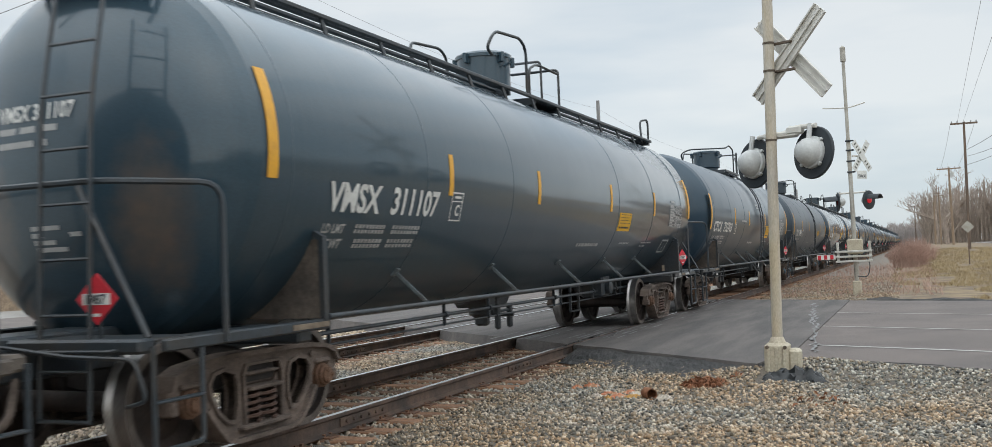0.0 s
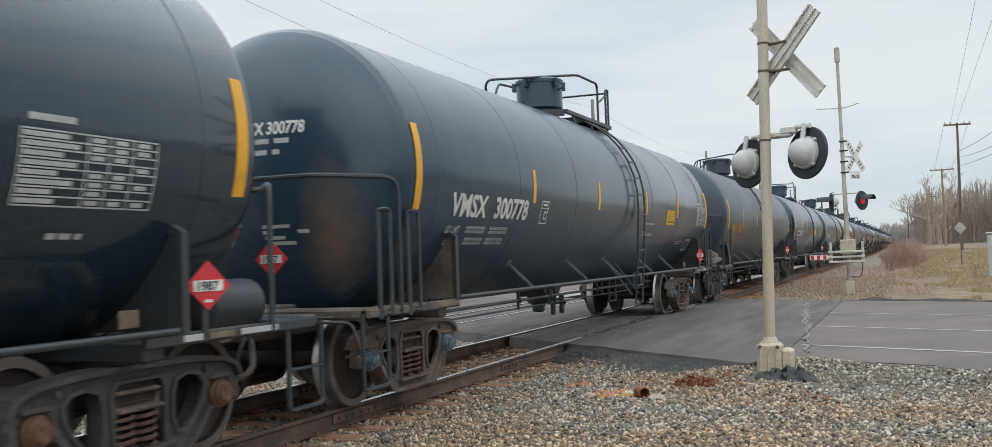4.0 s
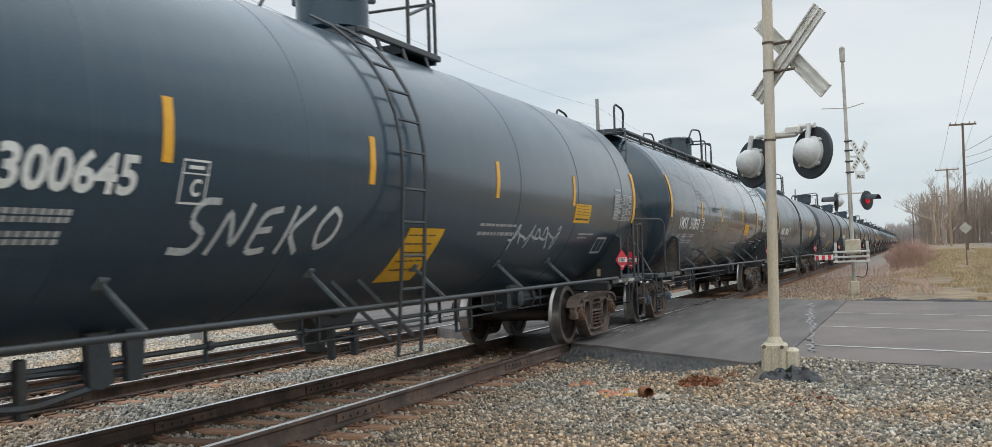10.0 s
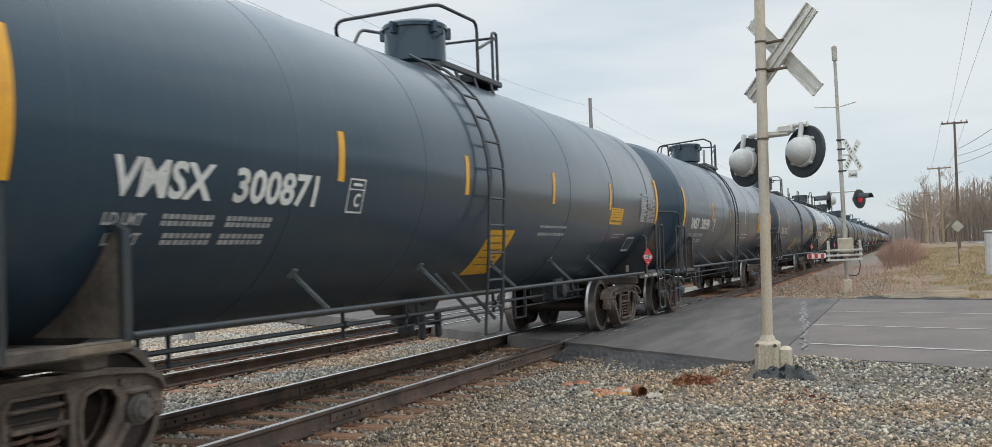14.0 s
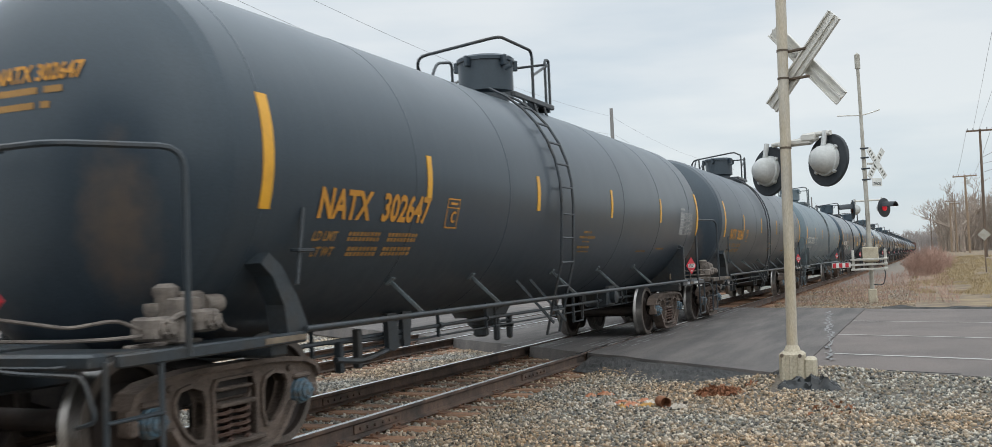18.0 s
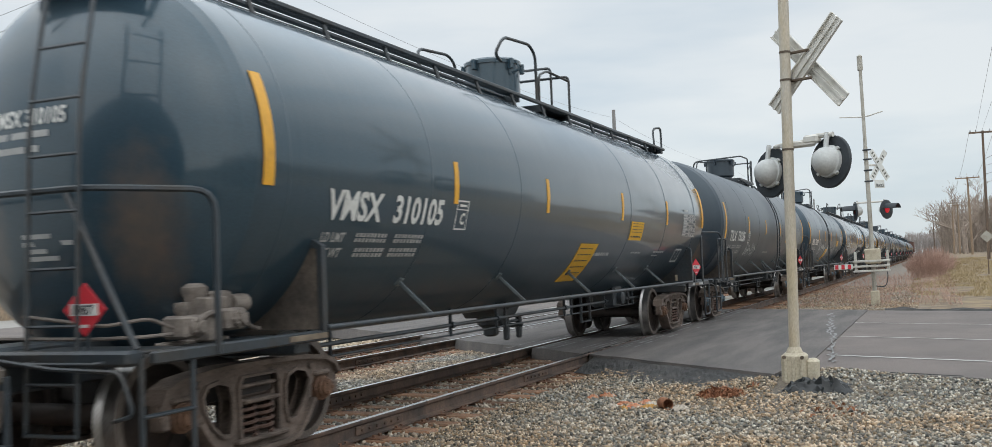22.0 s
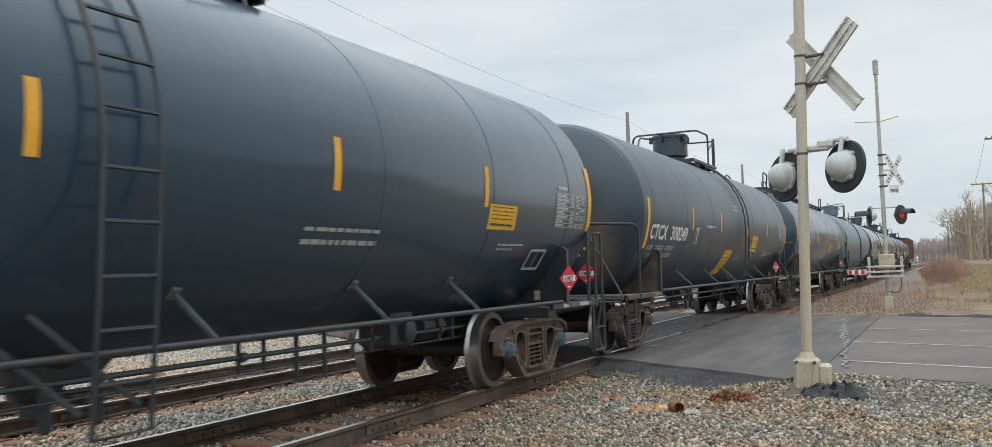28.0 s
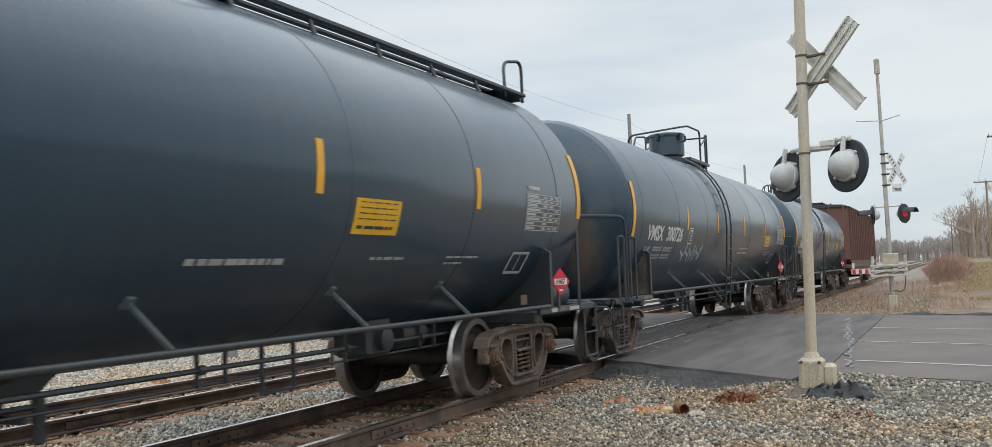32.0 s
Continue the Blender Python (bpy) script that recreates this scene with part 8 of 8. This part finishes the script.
    part("plate_bar", Geo().box(length / 2 + 0.06, length / 2 + 0.065, -0.15, 0.15, 0.38, 0.48).mesh("plate_bar", YELLOW_STICKER, 0), v)
    return v


CAR_DARK = material("dark_blue_grey_car_paint", (0.03, 0.045, 0.055), 0.25, 0.2, 0.1, 1, 10, 0, None, 0.5, 0.5)
CAR_WHITE = material("white_car_paint", (0.72, 0.73, 0.74), 0.3, 0, 0.05, 1, 10, 0, None, 0.5, 0.4)
PICK = [(-2.85, 0.45), (-2.85, 1.0), (-0.6, 1.05), (1.25, 1.08), (2.6, 1.02), (2.85, 0.85), (2.85, 0.35), (-2.6, 0.35)]
PICK_CAB = [(-0.75, 1.03), (-0.6, 1.80), (0.75, 1.82), (1.45, 1.05)]
SUV = [(-2.3, 0.4), (-2.35, 1.0), (1.0, 1.02), (2.1, 0.92), (2.3, 0.75), (2.3, 0.32), (-2.2, 0.3)]
SUV_CAB = [(-2.2, 1.0), (-1.95, 1.62), (0.3, 1.66), (1.15, 1.0)]
vehicle("pickup_truck", "dark blue-grey crew-cab pickup truck parked on the lot", pose(-40.2, 39.5, -0.36, 0, 0, -60), CAR_DARK, PICK, PICK_CAB, 5.7, 1.95, (-1.75, 1.8), "pickup truck")
vehicle("car", "white hatchback car standing on the lot", pose(-41.0, 45.0, -0.36, 0, 0, -47), CAR_WHITE, SUV, SUV_CAB, 4.6, 1.85, (-1.4, 1.4), "car")
SAND = material("tan_sand", (0.46, 0.36, 0.22), 0.95, 0, 0.2, 2, 30, 0.3)
# barrier-shaped ridge added in place of a flat tan dirt patch
pile = tagged(part("concrete_barrier", Geo().prism([(-0.3, 0), (0.3, 0), (0.18, 0.35), (0.1, 0.75), (-0.1, 0.75), (-0.18, 0.35)], -3, 3, "y").mesh("concrete_barrier", SAND, 0)), "tan ridge in place of a dirt patch by the far track", "barrier")
pile.matrix_basis = pose(-18.5, 26, -0.36, 0, 0, 12)
mk = tagged(part("marker_block", Geo().bbox(-0.11, 0.11, -0.08, 0.08, 0, 0.15, 0.012).mesh("marker_block", ORANGE_RAG, 30)), "small faded orange-red block beside the far track", "block")
mk.matrix_basis = pose(-12.55, 13.75, -0.24, 0, 0, 12)
tagged(part("parking_lot", Geo().box(-38, -15.5, 22, 60, -0.45, -0.345).mesh("parking_lot", ASPHALT, 0)), "grey asphalt lot beyond the tracks", "lot", kind="structure")

# ---- last car: a brown covered hopper ----
BOX_BROWN = material("red_brown_car_paint", (0.145, 0.072, 0.056), 0.7, 0, 0.35, 1.2, 20, 0.15, (0.11, 0.06, 0.05), 0.52)
hop = tagged(new("hopper_car"), "weathered red-brown covered hopper at the train's end", "hopper car")
g = Geo()
g.prism([(-8.8, 1.45), (-6.6, 0.85), (6.6, 0.85), (8.8, 1.45), (8.8, 4.05), (-8.8, 4.05)], -1.45, 1.45)
part("body", g.mesh("body", BOX_BROWN, 0), hop)
for k in range(15):
    y = -8.4 + k * 1.2
    for s in (-1, 1):
        a, b = sorted((s * 1.452, s * 1.55))
        part("side_rib", shared(f"rib{s}", lambda: Geo().bbox(a, b, -0.06, 0.06, 1.4, 4.05, 0.01).mesh("side_rib", BOX_BROWN, 0)), hop, at=(0, y, 0))
part("roof", Geo().prism([(-1.55, 4.05), (1.55, 4.05), (1.2, 4.16), (0, 4.24), (-1.2, 4.16)], -8.9, 8.9, "y").mesh("roof", BLACK_STEEL, 0), hop)
part("roof_walk", Geo().box(-0.3, 0.3, -8.9, 8.9, 4.28, 4.32).mesh("roof_walk", BLACK_STEEL, 0), hop)
part("side_sill", Geo().bbox(-1.5, 1.5, -9.2, 9.2, 1.02, 1.18, 0.02).mesh("side_sill", BOX_BROWN, 0), hop)
part("sill_board", Geo().bbox(1.502, 1.52, -8.9, -7.6, 0.98, 1.24, 0.004).mesh("sill_board", SIGN_WHITE, 0), hop, "dirty white board on the sill")
part("coupler", shared("coupler", coupler_mesh), hop)
for x in (0.55, 1.25):
    part("end_ladder_rail", Geo().tube([(x, -9.1, 1.1), (x, -8.95, 4.15)], 0.025).mesh("end_ladder_rail", BOX_BROWN, 0), hop)
build_truck(hop, -7.4, BEARING_GREY)
build_truck(hop, 7.4, BEARING_GREY)
TRAIN.append(hop)


# ---- motion ----
RUN = [  # seconds, metres that the train has gone
    (0, -5.94), (1, 16.37), (2, 38.20), (3, 60.32), (4, 82.67), (7, 150.25), (8, 172.75), (9, 195.52), (10, 218.06), (11, 239.70), (12, 262.20),
    (13, 284.72), (16, 352.92), (17, 375.70), (18, 397.35), (19, 420.00), (20, 442.62), (21, 464.45), (22, 488.42), (23, 511.10), (24, 534.10), (25, 556.45),
    (26, 578.91), (29, 647.85), (30, 670.95), (31, 694.00), (32, 716.90),
]


def motions():
    for k, car in enumerate(TRAIN):
        base = (k + FIRST) * PITCH + 7.87 + (EASE.get(family(CARS[k][0], CARS[k][1]), 0) if k < len(CARS) else 2.2) + (NUDGE.get(CARS[k][0], 0) if k < len(CARS) else 0)
        walk(car, [(t, pose(TRACK_X, base - s, 0)) for t, s in RUN])
    # the plastic bag stirs in the draught of the train, and lifts late in the shot
    rows = []
    for k in range(65):
        t = k / 2
        up = smooth_step(20.5, 23.0, t)
        stir = math.sin(2.9 * t) * (0.4 + 0.6 * up)
        rows.append((t, pose(-1.38 + 0.12 * up + 0.01 * stir, 12.50 - 0.08 * up, -0.16 + 0.02 * up, 3 * stir + 9 * up, 2 * stir, -12 + 14 * up + 3 * stir)))
    walk(BAG, rows)
    # the wheels roll while they pass the camera
    for n, wheel in enumerate(WHEELS):
        k = n // 4
        y0 = (k + FIRST) * PITCH + 7.87 + wheel.parent.location.y + wheel.location.y
        x, y, z = wheel.location
        gone = np.interp(np.arange(0, 961) / FPS, [t for t, _ in RUN], [s for _, s in RUN])
        near = [f for f in range(961) if 2.0 < y0 - gone[f] < 36.0]
        if not near:
            continue
        steps = range(near[0], near[-1] + 1)
        rows = [(f / FPS, pose(x, y, z, 88.0 * i % 360, 0, 0)) for i, f in enumerate(steps)]
        if near[0] > 0:
            rows = [(0, rows[0][1])] + rows
        if near[-1] < 960:
            rows = rows + [(32, rows[-1][1])]
        walk(wheel, rows)


motions()
